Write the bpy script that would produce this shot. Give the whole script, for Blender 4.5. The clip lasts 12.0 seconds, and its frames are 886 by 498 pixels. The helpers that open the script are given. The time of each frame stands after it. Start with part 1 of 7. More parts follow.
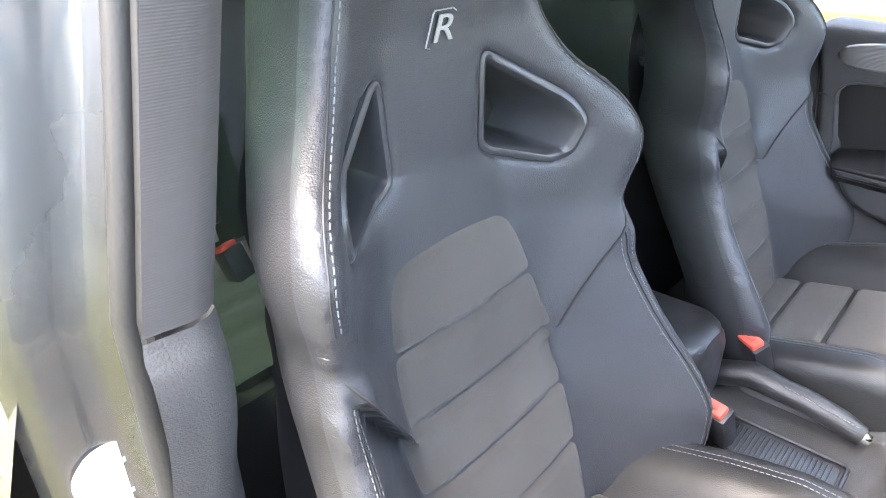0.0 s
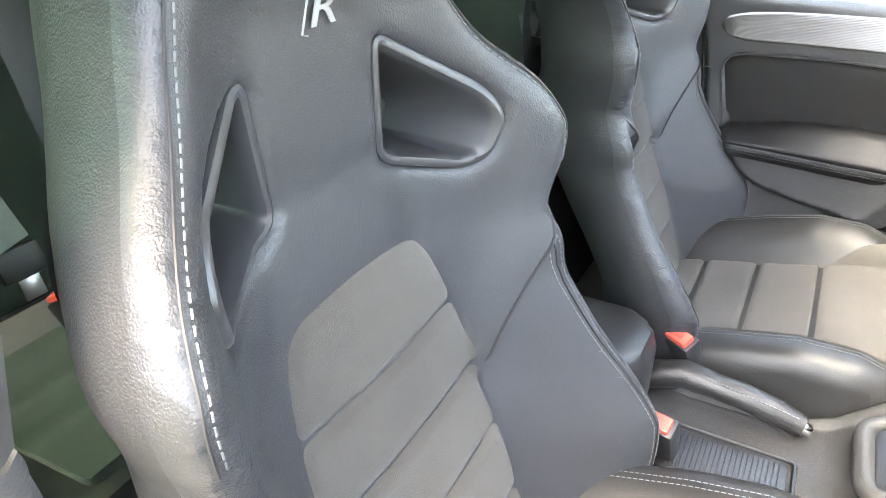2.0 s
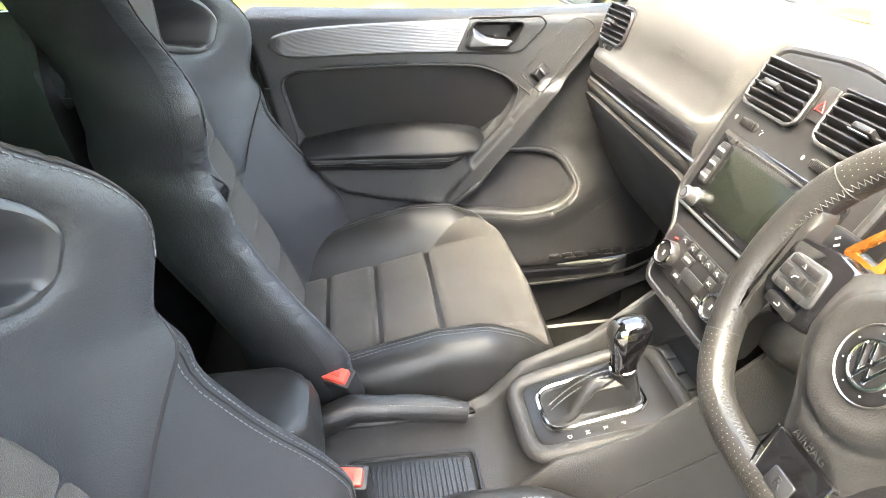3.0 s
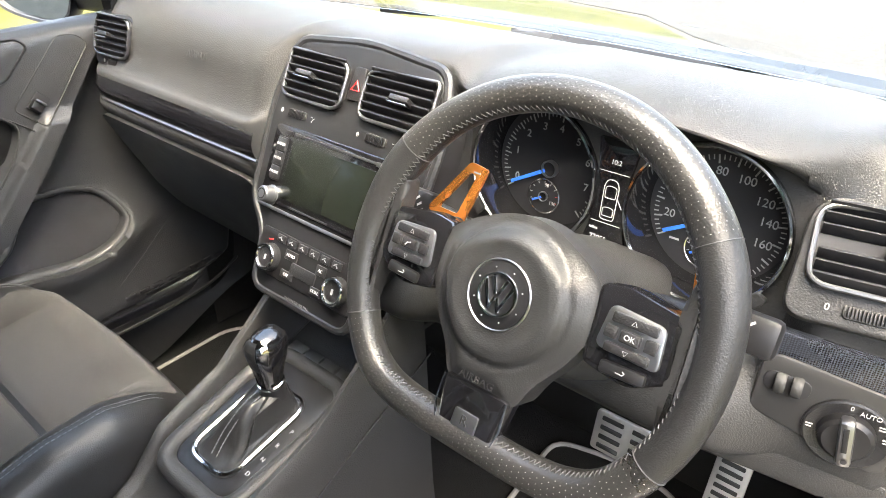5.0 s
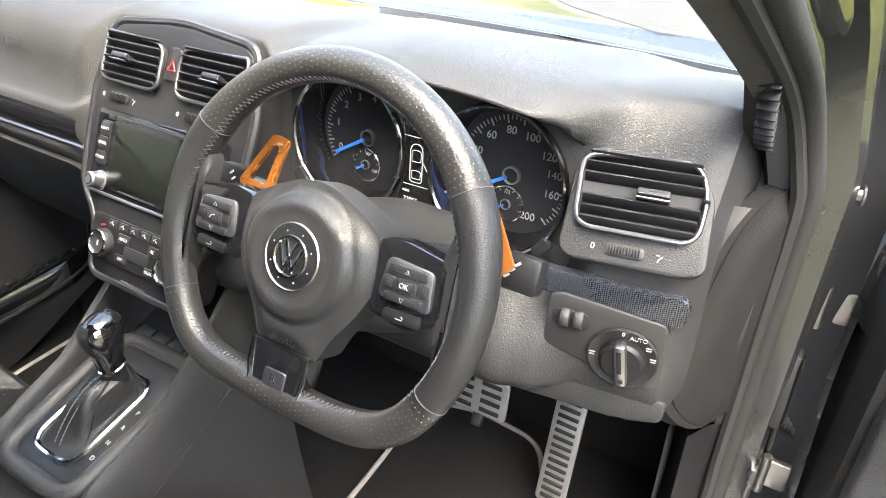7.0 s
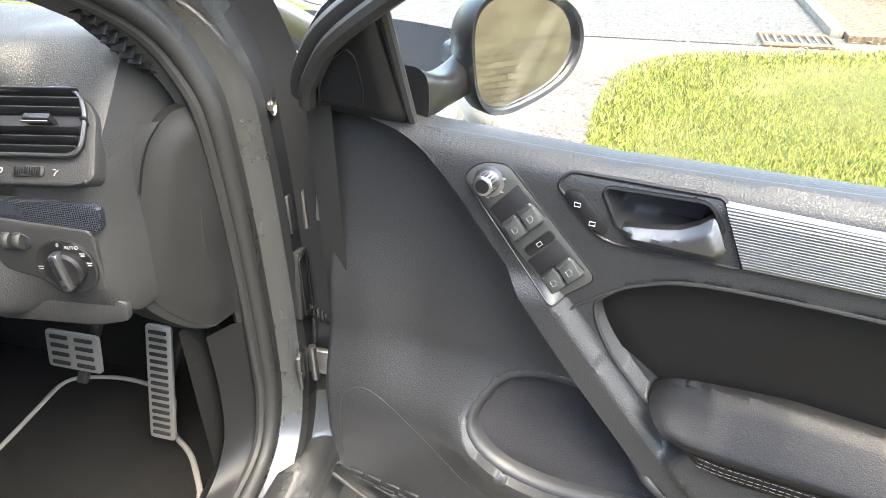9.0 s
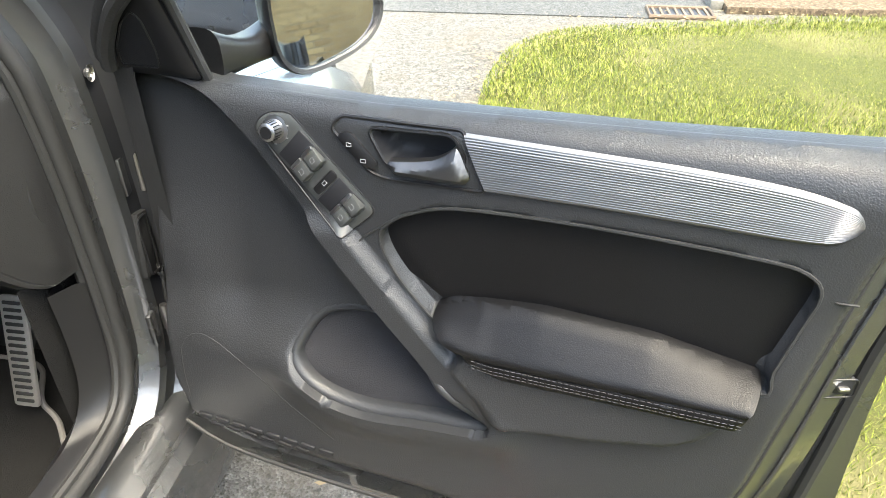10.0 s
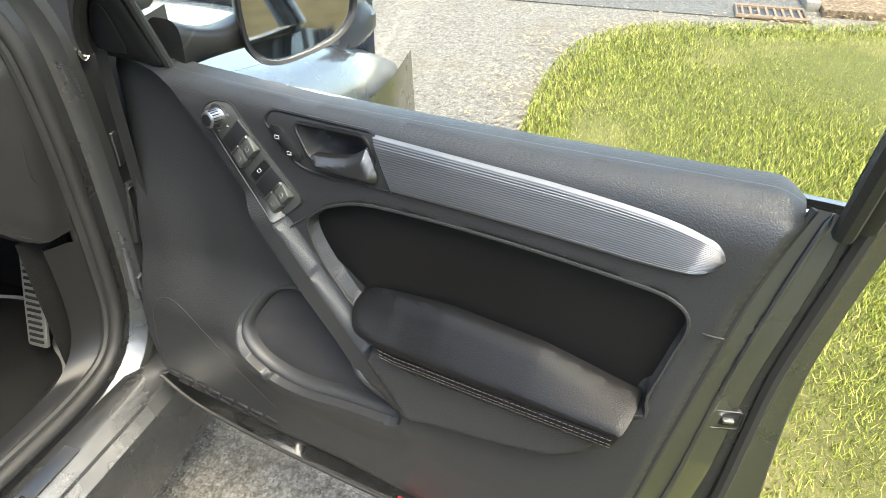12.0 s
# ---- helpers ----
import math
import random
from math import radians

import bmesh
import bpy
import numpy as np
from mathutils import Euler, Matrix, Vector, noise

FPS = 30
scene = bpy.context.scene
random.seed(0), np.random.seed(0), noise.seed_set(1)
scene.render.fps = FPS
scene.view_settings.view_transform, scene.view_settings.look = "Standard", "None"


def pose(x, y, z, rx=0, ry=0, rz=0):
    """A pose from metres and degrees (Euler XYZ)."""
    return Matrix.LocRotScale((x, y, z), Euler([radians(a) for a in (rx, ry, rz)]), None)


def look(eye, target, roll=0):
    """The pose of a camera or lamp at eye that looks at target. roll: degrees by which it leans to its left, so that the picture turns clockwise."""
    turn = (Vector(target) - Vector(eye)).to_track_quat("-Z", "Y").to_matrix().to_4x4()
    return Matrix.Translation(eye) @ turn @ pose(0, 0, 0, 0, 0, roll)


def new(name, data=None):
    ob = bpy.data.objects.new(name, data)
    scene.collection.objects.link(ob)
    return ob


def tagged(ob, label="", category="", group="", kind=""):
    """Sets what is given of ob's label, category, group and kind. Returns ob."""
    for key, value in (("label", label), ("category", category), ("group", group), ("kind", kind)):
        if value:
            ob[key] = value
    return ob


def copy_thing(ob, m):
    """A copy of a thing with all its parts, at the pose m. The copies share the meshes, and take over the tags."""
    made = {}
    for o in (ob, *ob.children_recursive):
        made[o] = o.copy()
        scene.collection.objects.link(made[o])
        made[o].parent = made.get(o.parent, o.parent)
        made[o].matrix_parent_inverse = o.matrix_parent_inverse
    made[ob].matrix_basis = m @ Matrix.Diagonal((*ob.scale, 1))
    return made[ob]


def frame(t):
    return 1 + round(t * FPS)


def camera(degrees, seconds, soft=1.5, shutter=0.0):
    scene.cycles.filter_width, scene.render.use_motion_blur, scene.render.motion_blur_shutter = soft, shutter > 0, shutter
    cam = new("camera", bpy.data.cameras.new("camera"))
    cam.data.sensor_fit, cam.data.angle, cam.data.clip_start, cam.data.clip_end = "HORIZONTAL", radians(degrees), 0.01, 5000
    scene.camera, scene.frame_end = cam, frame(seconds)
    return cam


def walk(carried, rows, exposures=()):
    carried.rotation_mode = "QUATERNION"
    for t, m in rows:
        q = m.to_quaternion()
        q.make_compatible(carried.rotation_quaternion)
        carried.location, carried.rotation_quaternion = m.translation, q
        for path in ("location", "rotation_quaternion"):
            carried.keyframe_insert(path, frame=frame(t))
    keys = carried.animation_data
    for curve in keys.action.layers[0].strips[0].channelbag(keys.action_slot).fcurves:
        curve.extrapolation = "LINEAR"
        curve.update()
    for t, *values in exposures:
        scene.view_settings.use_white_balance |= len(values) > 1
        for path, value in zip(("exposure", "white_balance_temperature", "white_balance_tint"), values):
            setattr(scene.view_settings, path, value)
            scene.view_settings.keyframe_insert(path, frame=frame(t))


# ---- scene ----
cam = camera(66.5, 12.0, soft=0.9)
PATH = [
    (0, (0.143, -0.887, 1.307), (-1.025, 0.428, 0.354), -0.4),
    (0.5, (0.137, -0.813, 1.284), (-1.025, 0.502, 0.324), -0.0),
    (1, (0.124, -0.771, 1.273), (-1.053, 0.519, 0.298), -0.2),
    (1.5, (0.069, -0.783, 1.271), (-1.069, 0.539, 0.294), -0.3),
    (2, (0.02, -0.781, 1.272), (-0.835, 0.733, 0.284), -0.2),
    (2.5, (-0.015, -0.726, 1.27), (-0.335, 0.988, 0.291), -0.2),
    (3, (-0.018, -0.675, 1.291), (0.211, 1.054, 0.312), -0.3),
    (3.5, (-0.029, -0.632, 1.292), (0.654, 0.978, 0.32), -0.1),
    (3.7, (-0.039, -0.623, 1.298), (0.808, 0.905, 0.323), 0.0),
    (5.3, (-0.059, -0.612, 1.302), (1.293, 0.458, 0.288), 0.2),
    (5.5, (-0.059, -0.614, 1.302), (1.305, 0.432, 0.28), 0.3),
    (6, (-0.055, -0.624, 1.305), (1.327, 0.379, 0.264), 0.3),
    (6.5, (-0.047, -0.657, 1.307), (1.359, 0.3, 0.255), 0.4),
    (6.7, (-0.039, -0.683, 1.307), (1.379, 0.256, 0.254), 0.3),
    (8.3, (-0.003, -0.98, 1.313), (1.588, -0.388, 0.255), -0.0),
    (8.5, (-0.002, -1.036, 1.306), (1.609, -0.495, 0.251), -0.0),
    (9, (-0.01, -1.193, 1.279), (1.635, -0.748, 0.232), -0.5),
    (9.5, (-0.031, -1.292, 1.266), (1.634, -0.96, 0.209), -0.5),
    (10, (-0.081, -1.38, 1.278), (1.579, -1.121, 0.193), -0.4),
    (10.5, (-0.139, -1.438, 1.301), (1.512, -1.196, 0.198), -0.2),
    (11, (-0.171, -1.479, 1.328), (1.472, -1.229, 0.216), -0.2),
    (11.5, (-0.124, -1.534, 1.317), (1.51, -1.253, 0.199), 0.4),
    (12, (-0.056, -1.583, 1.31), (1.523, -1.087, 0.187), 0.2),
]
walk(cam, [(t, look(eye, target, roll)) for t, eye, target, roll in PATH], exposures=[(0, 5.15, 7500, 12), (1.2, 5.65, 7900, 11), (2.5, 5.42, 8700, 7), (3.5, 4.85, 8300, 7), (5.3, 4.0, 7600, 8), (6.7, 4.0, 7400, 8), (8.3, 3.95, 7200, 7), (9.5, 3.55, 7200, 4), (10.5, 3.2, 7400, 2), (12, 3.08, 7400, 1)])

# ---- world and sun: bright, hazy daylight ----
world = bpy.data.worlds.new("sky")
scene.world = world
world.use_nodes = True
wn = world.node_tree
sky = wn.nodes.new("ShaderNodeTexSky")
sky.sky_type = 'NISHITA'
sky.sun_disc = False
sky.sun_elevation, sky.sun_rotation = radians(66), radians(216)
sky.air_density, sky.dust_density, sky.ozone_density = 1.0, 3.0, 1.0
wn.links.new(sky.outputs[0], wn.nodes["Background"].inputs[0])
wn.nodes["Background"].inputs[1].default_value = 0.15
sun = new("sun", bpy.data.lights.new("sun", 'SUN'))
sun.data.energy, sun.data.angle, sun.data.color = 0.95, radians(50), (1.0, 0.96, 0.90)
sun.matrix_world = look((0, 0, 0), (0.24, 0.33, -0.915))

# ---- small building kit ----
V = Vector


def smooth01(t):
    t = np.clip(t, 0, 1)
    return t * t * (3 - 2 * t)


def curve_through(pts, n=8, closed=False):
    """Points on a smooth line through pts."""
    p = np.array(pts, float)
    m = len(p)
    out = []
    last = m if closed else m - 1
    for i in range(last):
        if closed:
            a, b, c, d = p[(i - 1) % m], p[i], p[(i + 1) % m], p[(i + 2) % m]
        else:
            a, b, c, d = p[max(i - 1, 0)], p[i], p[i + 1], p[min(i + 2, m - 1)]
        for k in range(n):
            t = k / n
            out.append(0.5 * (2 * b + (c - a) * t + (2 * a - 5 * b + 4 * c - d) * t * t + (3 * b - a - 3 * c + d) * t ** 3))
    if not closed:
        out.append(p[-1])
    return np.array(out)


def rounded(pts, r=0.01, n=5):
    """A polygon with its corners rounded off."""
    p = np.array(pts, float)
    out = []
    for i in range(len(p)):
        a, b, c = p[i - 1], p[i], p[(i + 1) % len(p)]
        rr = min(r, 0.48 * np.linalg.norm(a - b), 0.48 * np.linalg.norm(c - b))
        s, e = b + (a - b) / np.linalg.norm(a - b) * rr, b + (c - b) / np.linalg.norm(c - b) * rr
        for k in range(n + 1):
            t = k / n
            out.append((1 - t) ** 2 * s + 2 * t * (1 - t) * b + t * t * e)
    return np.array(out)


def dist_to(P, loops):
    """Distance of the points P from closed 2D loops."""
    best = np.full(len(P), 1e9)
    for lp in loops:
        lp = np.asarray(lp)
        A, B = lp, np.roll(lp, -1, 0)
        for a, b in zip(A, B):
            ab = b - a
            t = np.clip(((P - a) @ ab) / max(ab @ ab, 1e-12), 0, 1)
            best = np.minimum(best, np.hypot(*(P - a - t[:, None] * ab).T))
    return best


def dist_line(U, Vv, line):
    """Distance of (U, V) from an open 2D line."""
    P = np.stack([U, Vv], 1)
    best = np.full(len(P), 1e9)
    line = np.asarray(line, float)
    for a, b in zip(line[:-1], line[1:]):
        ab = b - a
        t = np.clip(((P - a) @ ab) / max(ab @ ab, 1e-12), 0, 1)
        best = np.minimum(best, np.hypot(*(P - a - t[:, None] * ab).T))
    return best


def offset_line(line, d, closed=False):
    """A line moved sideways by d."""
    q = np.asarray(line, float)
    t = np.roll(q, -1, 0) - np.roll(q, 1, 0) if closed else np.gradient(q, axis=0)
    n = np.stack([-t[:, 1], t[:, 0]], 1) / np.hypot(*t.T)[:, None]
    return q + n * d


def loop(q):
    q = np.asarray(q)
    return np.concatenate([q, q[:1]])


def relief(outline, step, height, back=None, holes=(), at=None, wall=True, turn=0.0, lines=()):
    """A sheet inside outline, cut into a grid and raised by height(U, V, D), D being the distance to its edge.
    back: how deep its edge is drawn back. at: a function (u, v, w) -> place, or None for (u, v, w).
    lines: creases, to which the grid's corners are drawn."""
    bm = bmesh.new()
    ct, st = math.cos(radians(turn)), math.sin(radians(turn))
    spin = np.array([[ct, -st], [st, ct]])
    loops = [np.asarray(outline, float) @ spin] + [np.asarray(h, float) @ spin for h in holes]
    if holes:
        for lp in loops:
            vs = [bm.verts.new((*p, 0)) for p in lp]
            for i in range(len(vs)):
                bm.edges.new((vs[i - 1], vs[i]))
        bmesh.ops.triangle_fill(bm, use_beauty=True, use_dissolve=False, edges=bm.edges[:])
    else:
        bm.faces.new([bm.verts.new((*p, 0)) for p in loops[0]])
    lo, hi = loops[0].min(0), loops[0].max(0)
    for ax in (0, 1):
        n = max(1, int((hi[ax] - lo[ax]) / step))
        for k in range(1, n):
            co = [0, 0, 0]
            co[ax] = lo[ax] + (hi[ax] - lo[ax]) * k / n + 1e-5
            no = [0, 0, 0]
            no[ax] = 1
            bmesh.ops.bisect_plane(bm, geom=bm.verts[:] + bm.edges[:] + bm.faces[:], plane_co=co, plane_no=no, dist=1e-6)
    if holes:
        bad = []
        for e in bm.edges:
            if len(e.link_faces) == 2:
                d = e.verts[0].co - e.verts[1].co
                if min(abs(d.x), abs(d.y)) > 1e-5:
                    bad.append(e)
        bmesh.ops.dissolve_edges(bm, edges=bad, use_verts=False)
    bm.verts.ensure_lookup_table()
    P = np.array([v.co[:2] for v in bm.verts])
    D = dist_to(P, loops)
    if len(lines):
        near, onto = np.full(len(P), 0.55 * step), P.copy()
        for ln in lines:
            ln = np.asarray(ln, float) @ spin
            for a, b in zip(ln[:-1], ln[1:]):
                ab = b - a
                t = np.clip(((P - a) @ ab) / max(ab @ ab, 1e-12), 0, 1)
                q = a + t[:, None] * ab
                dd = np.hypot(*(P - q).T)
                hit_ = (dd < near) & (D > 1e-6)
                near[hit_], onto[hit_] = dd[hit_], q[hit_]
        moved = near < 0.55 * step
        P[moved] = onto[moved]
        D = dist_to(P, loops)
        bm.verts.index_update()
        for f in [f for f in bm.faces if len(f.verts) == 4]:
            m = [moved[v.index] for v in f.verts]
            if m[0] and m[2] and not (m[1] or m[3]):
                bmesh.utils.face_split(f, f.verts[0], f.verts[2])
            elif m[1] and m[3] and not (m[0] or m[2]):
                bmesh.utils.face_split(f, f.verts[1], f.verts[3])
    P = P @ spin.T
    W = height(P[:, 0], P[:, 1], D) * np.ones(len(P))
    for v, w, q in zip(bm.verts, W, P):
        v.co = (q[0], q[1], w)
    bmesh.ops.recalc_face_normals(bm, faces=bm.faces[:])
    if sum(f.normal.z for f in bm.faces) < 0:
        bmesh.ops.reverse_faces(bm, faces=bm.faces[:])
    if back is not None and wall:
        rim = [e for e in bm.edges if len(e.link_faces) == 1]
        g = bmesh.ops.extrude_edge_only(bm, edges=rim)
        for v in g["geom"]:
            if isinstance(v, bmesh.types.BMVert):
                v.co.z -= back
    if at is not None:
        for v in bm.verts:
            v.co = at(*v.co)
    return bm


def to_mesh(name, bm, flat=False, sharp=38):
    me = bpy.data.meshes.new(name)
    bm.normal_update()
    bm.to_mesh(me)
    bm.free()
    if not flat:
        me.polygons.foreach_set("use_smooth", [True] * len(me.polygons))
        me.set_sharp_from_angle(angle=radians(sharp))
    return me


def part(name, bm, material, parent=None, label="", flat=False, sharp=38):
    """Links a bmesh as one mesh object, under a thing or a part if given."""
    me = to_mesh(name, bm, flat, sharp) if isinstance(bm, bmesh.types.BMesh) else bm
    if not len(me.materials):
        me.materials.append(material)
    ob = new(name, me)
    if parent is not None:
        ob.parent = parent
        ob.matrix_parent_inverse = Matrix.Identity(4)
        ob.matrix_basis = Matrix.Identity(4)
    if label:
        ob["label"] = label
    return ob


def thing(name, label, category, group="", place=None, kind=""):
    ob = tagged(new(name), label, category, group, kind)
    ob.empty_display_size = 0.05
    if place is not None:
        ob.matrix_world = place
    return ob


def tube(points, r, segs=10, closed=False, caps=True, flatten=1.0):
    """A round bar along points; r a number or one per point."""
    p = [V(q) for q in points]
    n = len(p)
    rr = r if hasattr(r, "__len__") else [r] * n
    bm = bmesh.new()
    rings = []
    up = None
    for i in range(n):
        a, b = (p[i - 1], p[(i + 1) % n]) if closed else (p[max(i - 1, 0)], p[min(i + 1, n - 1)])
        t = (b - a).normalized()
        if up is None:
            up = t.orthogonal().normalized()
        up = (up - t * up.dot(t)).normalized()
        side = t.cross(up)
        rings.append([bm.verts.new(p[i] + rr[i] * (math.cos(2 * math.pi * k / segs) * up + flatten * math.sin(2 * math.pi * k / segs) * side)) for k in range(segs)])
    for i in range(n if closed else n - 1):
        A, B = rings[i], rings[(i + 1) % n]
        off = 0
        if closed and i == n - 1:
            off = min(range(segs), key=lambda o: sum((A[k].co - B[(k + o) % segs].co).length for k in range(segs)))
        for k in range(segs):
            bm.faces.new((A[k], A[(k + 1) % segs], B[(k + 1 + off) % segs], B[(k + off) % segs]))
    if caps and not closed:
        bm.faces.new(rings[0][::-1])
        bm.faces.new(rings[-1])
    bmesh.ops.recalc_face_normals(bm, faces=bm.faces[:])
    return bm


def loft(sections, closed=False, caps=False):
    """A skin over sections, each a list of as many points."""
    bm = bmesh.new()
    rows = [[bm.verts.new(q) for q in s] for s in sections]
    for A, B in zip(rows[:-1], rows[1:]):
        m = len(A)
        for k in range(m if closed else m - 1):
            bm.faces.new((A[k], A[(k + 1) % m], B[(k + 1) % m], B[k]))
    if caps:
        bm.faces.new(rows[0][::-1])
        bm.faces.new(rows[-1])
    bmesh.ops.remove_doubles(bm, verts=bm.verts[:], dist=1e-6)
    bmesh.ops.recalc_face_normals(bm, faces=bm.faces[:])
    return bm


def block(size, bevel=0.003, m=None, segs=2, taper=None):
    """A block with rounded edges, centred."""
    bm = bmesh.new()
    bmesh.ops.create_cube(bm, size=1)
    bmesh.ops.scale(bm, vec=size, verts=bm.verts[:])
    if taper:
        for v in bm.verts:
            if v.co.z > 0:
                v.co.x *= taper[0]
                v.co.y *= taper[1]
    if bevel:
        bmesh.ops.bevel(bm, geom=bm.edges[:], offset=bevel, segments=segs, affect='EDGES', profile=0.5)
    if m is not None:
        bmesh.ops.transform(bm, matrix=m, verts=bm.verts[:])
    return bm


def slab(outline, depth, bevel=0.002, m=None, segs=2):
    """A flat plate of that outline, its top at 0, its top edge rounded."""
    bm = bmesh.new()
    f = bm.faces.new([bm.verts.new((*p, 0)) for p in outline])
    if f.normal.z < 0 or sum((outline[i - 1][0] * outline[i][1] - outline[i][0] * outline[i - 1][1]) for i in range(len(outline))) < 0:
        f.normal_flip()
    g = bmesh.ops.extrude_face_region(bm, geom=[f])
    low = [v for v in g["geom"] if isinstance(v, bmesh.types.BMVert)]
    # the copy becomes the top
    for v in bm.verts:
        if v not in low:
            v.co.z -= depth
    if bevel:
        lows = set(low)
        ed = [e for e in bm.edges if e.verts[0] in lows and e.verts[1] in lows and len(e.link_faces) == 2]
        bmesh.ops.bevel(bm, geom=ed, offset=bevel, segments=segs, affect='EDGES', profile=0.5)
    bmesh.ops.recalc_face_normals(bm, faces=bm.faces[:])
    if m is not None:
        bmesh.ops.transform(bm, matrix=m, verts=bm.verts[:])
    return bm


def turned(profile, segs=32, m=None, angle=2 * math.pi):
    """A body turned round z from (radius, z) points."""
    bm = bmesh.new()
    full = angle > 6.28
    n = segs if full else segs + 1
    rows = [[bm.verts.new((max(r, 1e-5) * math.cos(angle * k / segs), max(r, 1e-5) * math.sin(angle * k / segs), z)) for k in range(n)] for r, z in profile]
    for A, B in zip(rows[:-1], rows[1:]):
        for k in range(n if full else n - 1):
            bm.faces.new((A[k], A[(k + 1) % n], B[(k + 1) % n], B[k]))
    bmesh.ops.remove_doubles(bm, verts=bm.verts[:], dist=2e-5)
    bmesh.ops.recalc_face_normals(bm, faces=bm.faces[:])
    if m is not None:
        bmesh.ops.transform(bm, matrix=m, verts=bm.verts[:])
    return bm


def join(*bms):
    out = bmesh.new()
    for b in bms:
        me = bpy.data.meshes.new("join")
        b.to_mesh(me)
        b.free()
        out.from_mesh(me)
        bpy.data.meshes.remove(me)
    return out


def pane(bm, t=.004):
    """A sheet of glass of that thickness."""
    bmesh.ops.recalc_face_normals(bm, faces=bm.faces[:])
    bmesh.ops.solidify(bm, geom=bm.faces[:], thickness=t)
    bmesh.ops.recalc_face_normals(bm, faces=bm.faces[:])
    return bm


def stitches(line, length=0.006, gap=0.003, r=0.0009):
    """Short thread stitches along a 3D line."""
    p = np.asarray(line, float)
    seg = np.linalg.norm(np.diff(p, axis=0), axis=1)
    s = np.concatenate([[0], np.cumsum(seg)])
    pick = lambda d: V([np.interp(d, s, p[:, k]) for k in range(3)])
    bm = bmesh.new()
    d = 0.0
    while d + length < s[-1]:
        a, b = pick(d), pick(d + length)
        t = (b - a).normalized()
        o = t.orthogonal().normalized() * r
        q = t.cross(o)
        ring = [o, q, -o, -q]
        A = [bm.verts.new(a + k) for k in ring]
        B = [bm.verts.new(b + k) for k in ring]
        for k in range(4):
            bm.faces.new((A[k], A[(k + 1) % 4], B[(k + 1) % 4], B[k]))
        bm.faces.new(A[::-1])
        bm.faces.new(B)
        d += length + gap
    return bm


def words(text, size, m, depth=0.0004):
    """Raised lettering as a bmesh, in the plane of m, centred."""
    cu = bpy.data.curves.new("words", 'FONT')
    cu.body, cu.size, cu.extrude = text, size, depth
    cu.align_x, cu.align_y = 'CENTER', 'CENTER'
    ob = bpy.data.objects.new("words", cu)
    me = bpy.data.meshes.new_from_object(ob)
    bm = bmesh.new()
    bm.from_mesh(me)
    bpy.data.objects.remove(ob)
    bpy.data.curves.remove(cu)
    bpy.data.meshes.remove(me)
    bmesh.ops.transform(bm, matrix=m, verts=bm.verts[:])
    return bm


def frame_of(origin, u, v):
    """A pose whose x runs along u and whose y runs as near to v as can be."""
    u = V(u).normalized()
    w = u.cross(V(v)).normalized()
    v2 = w.cross(u)
    m = Matrix((u, v2, w)).transposed().to_4x4()
    m.translation = V(origin)
    return m


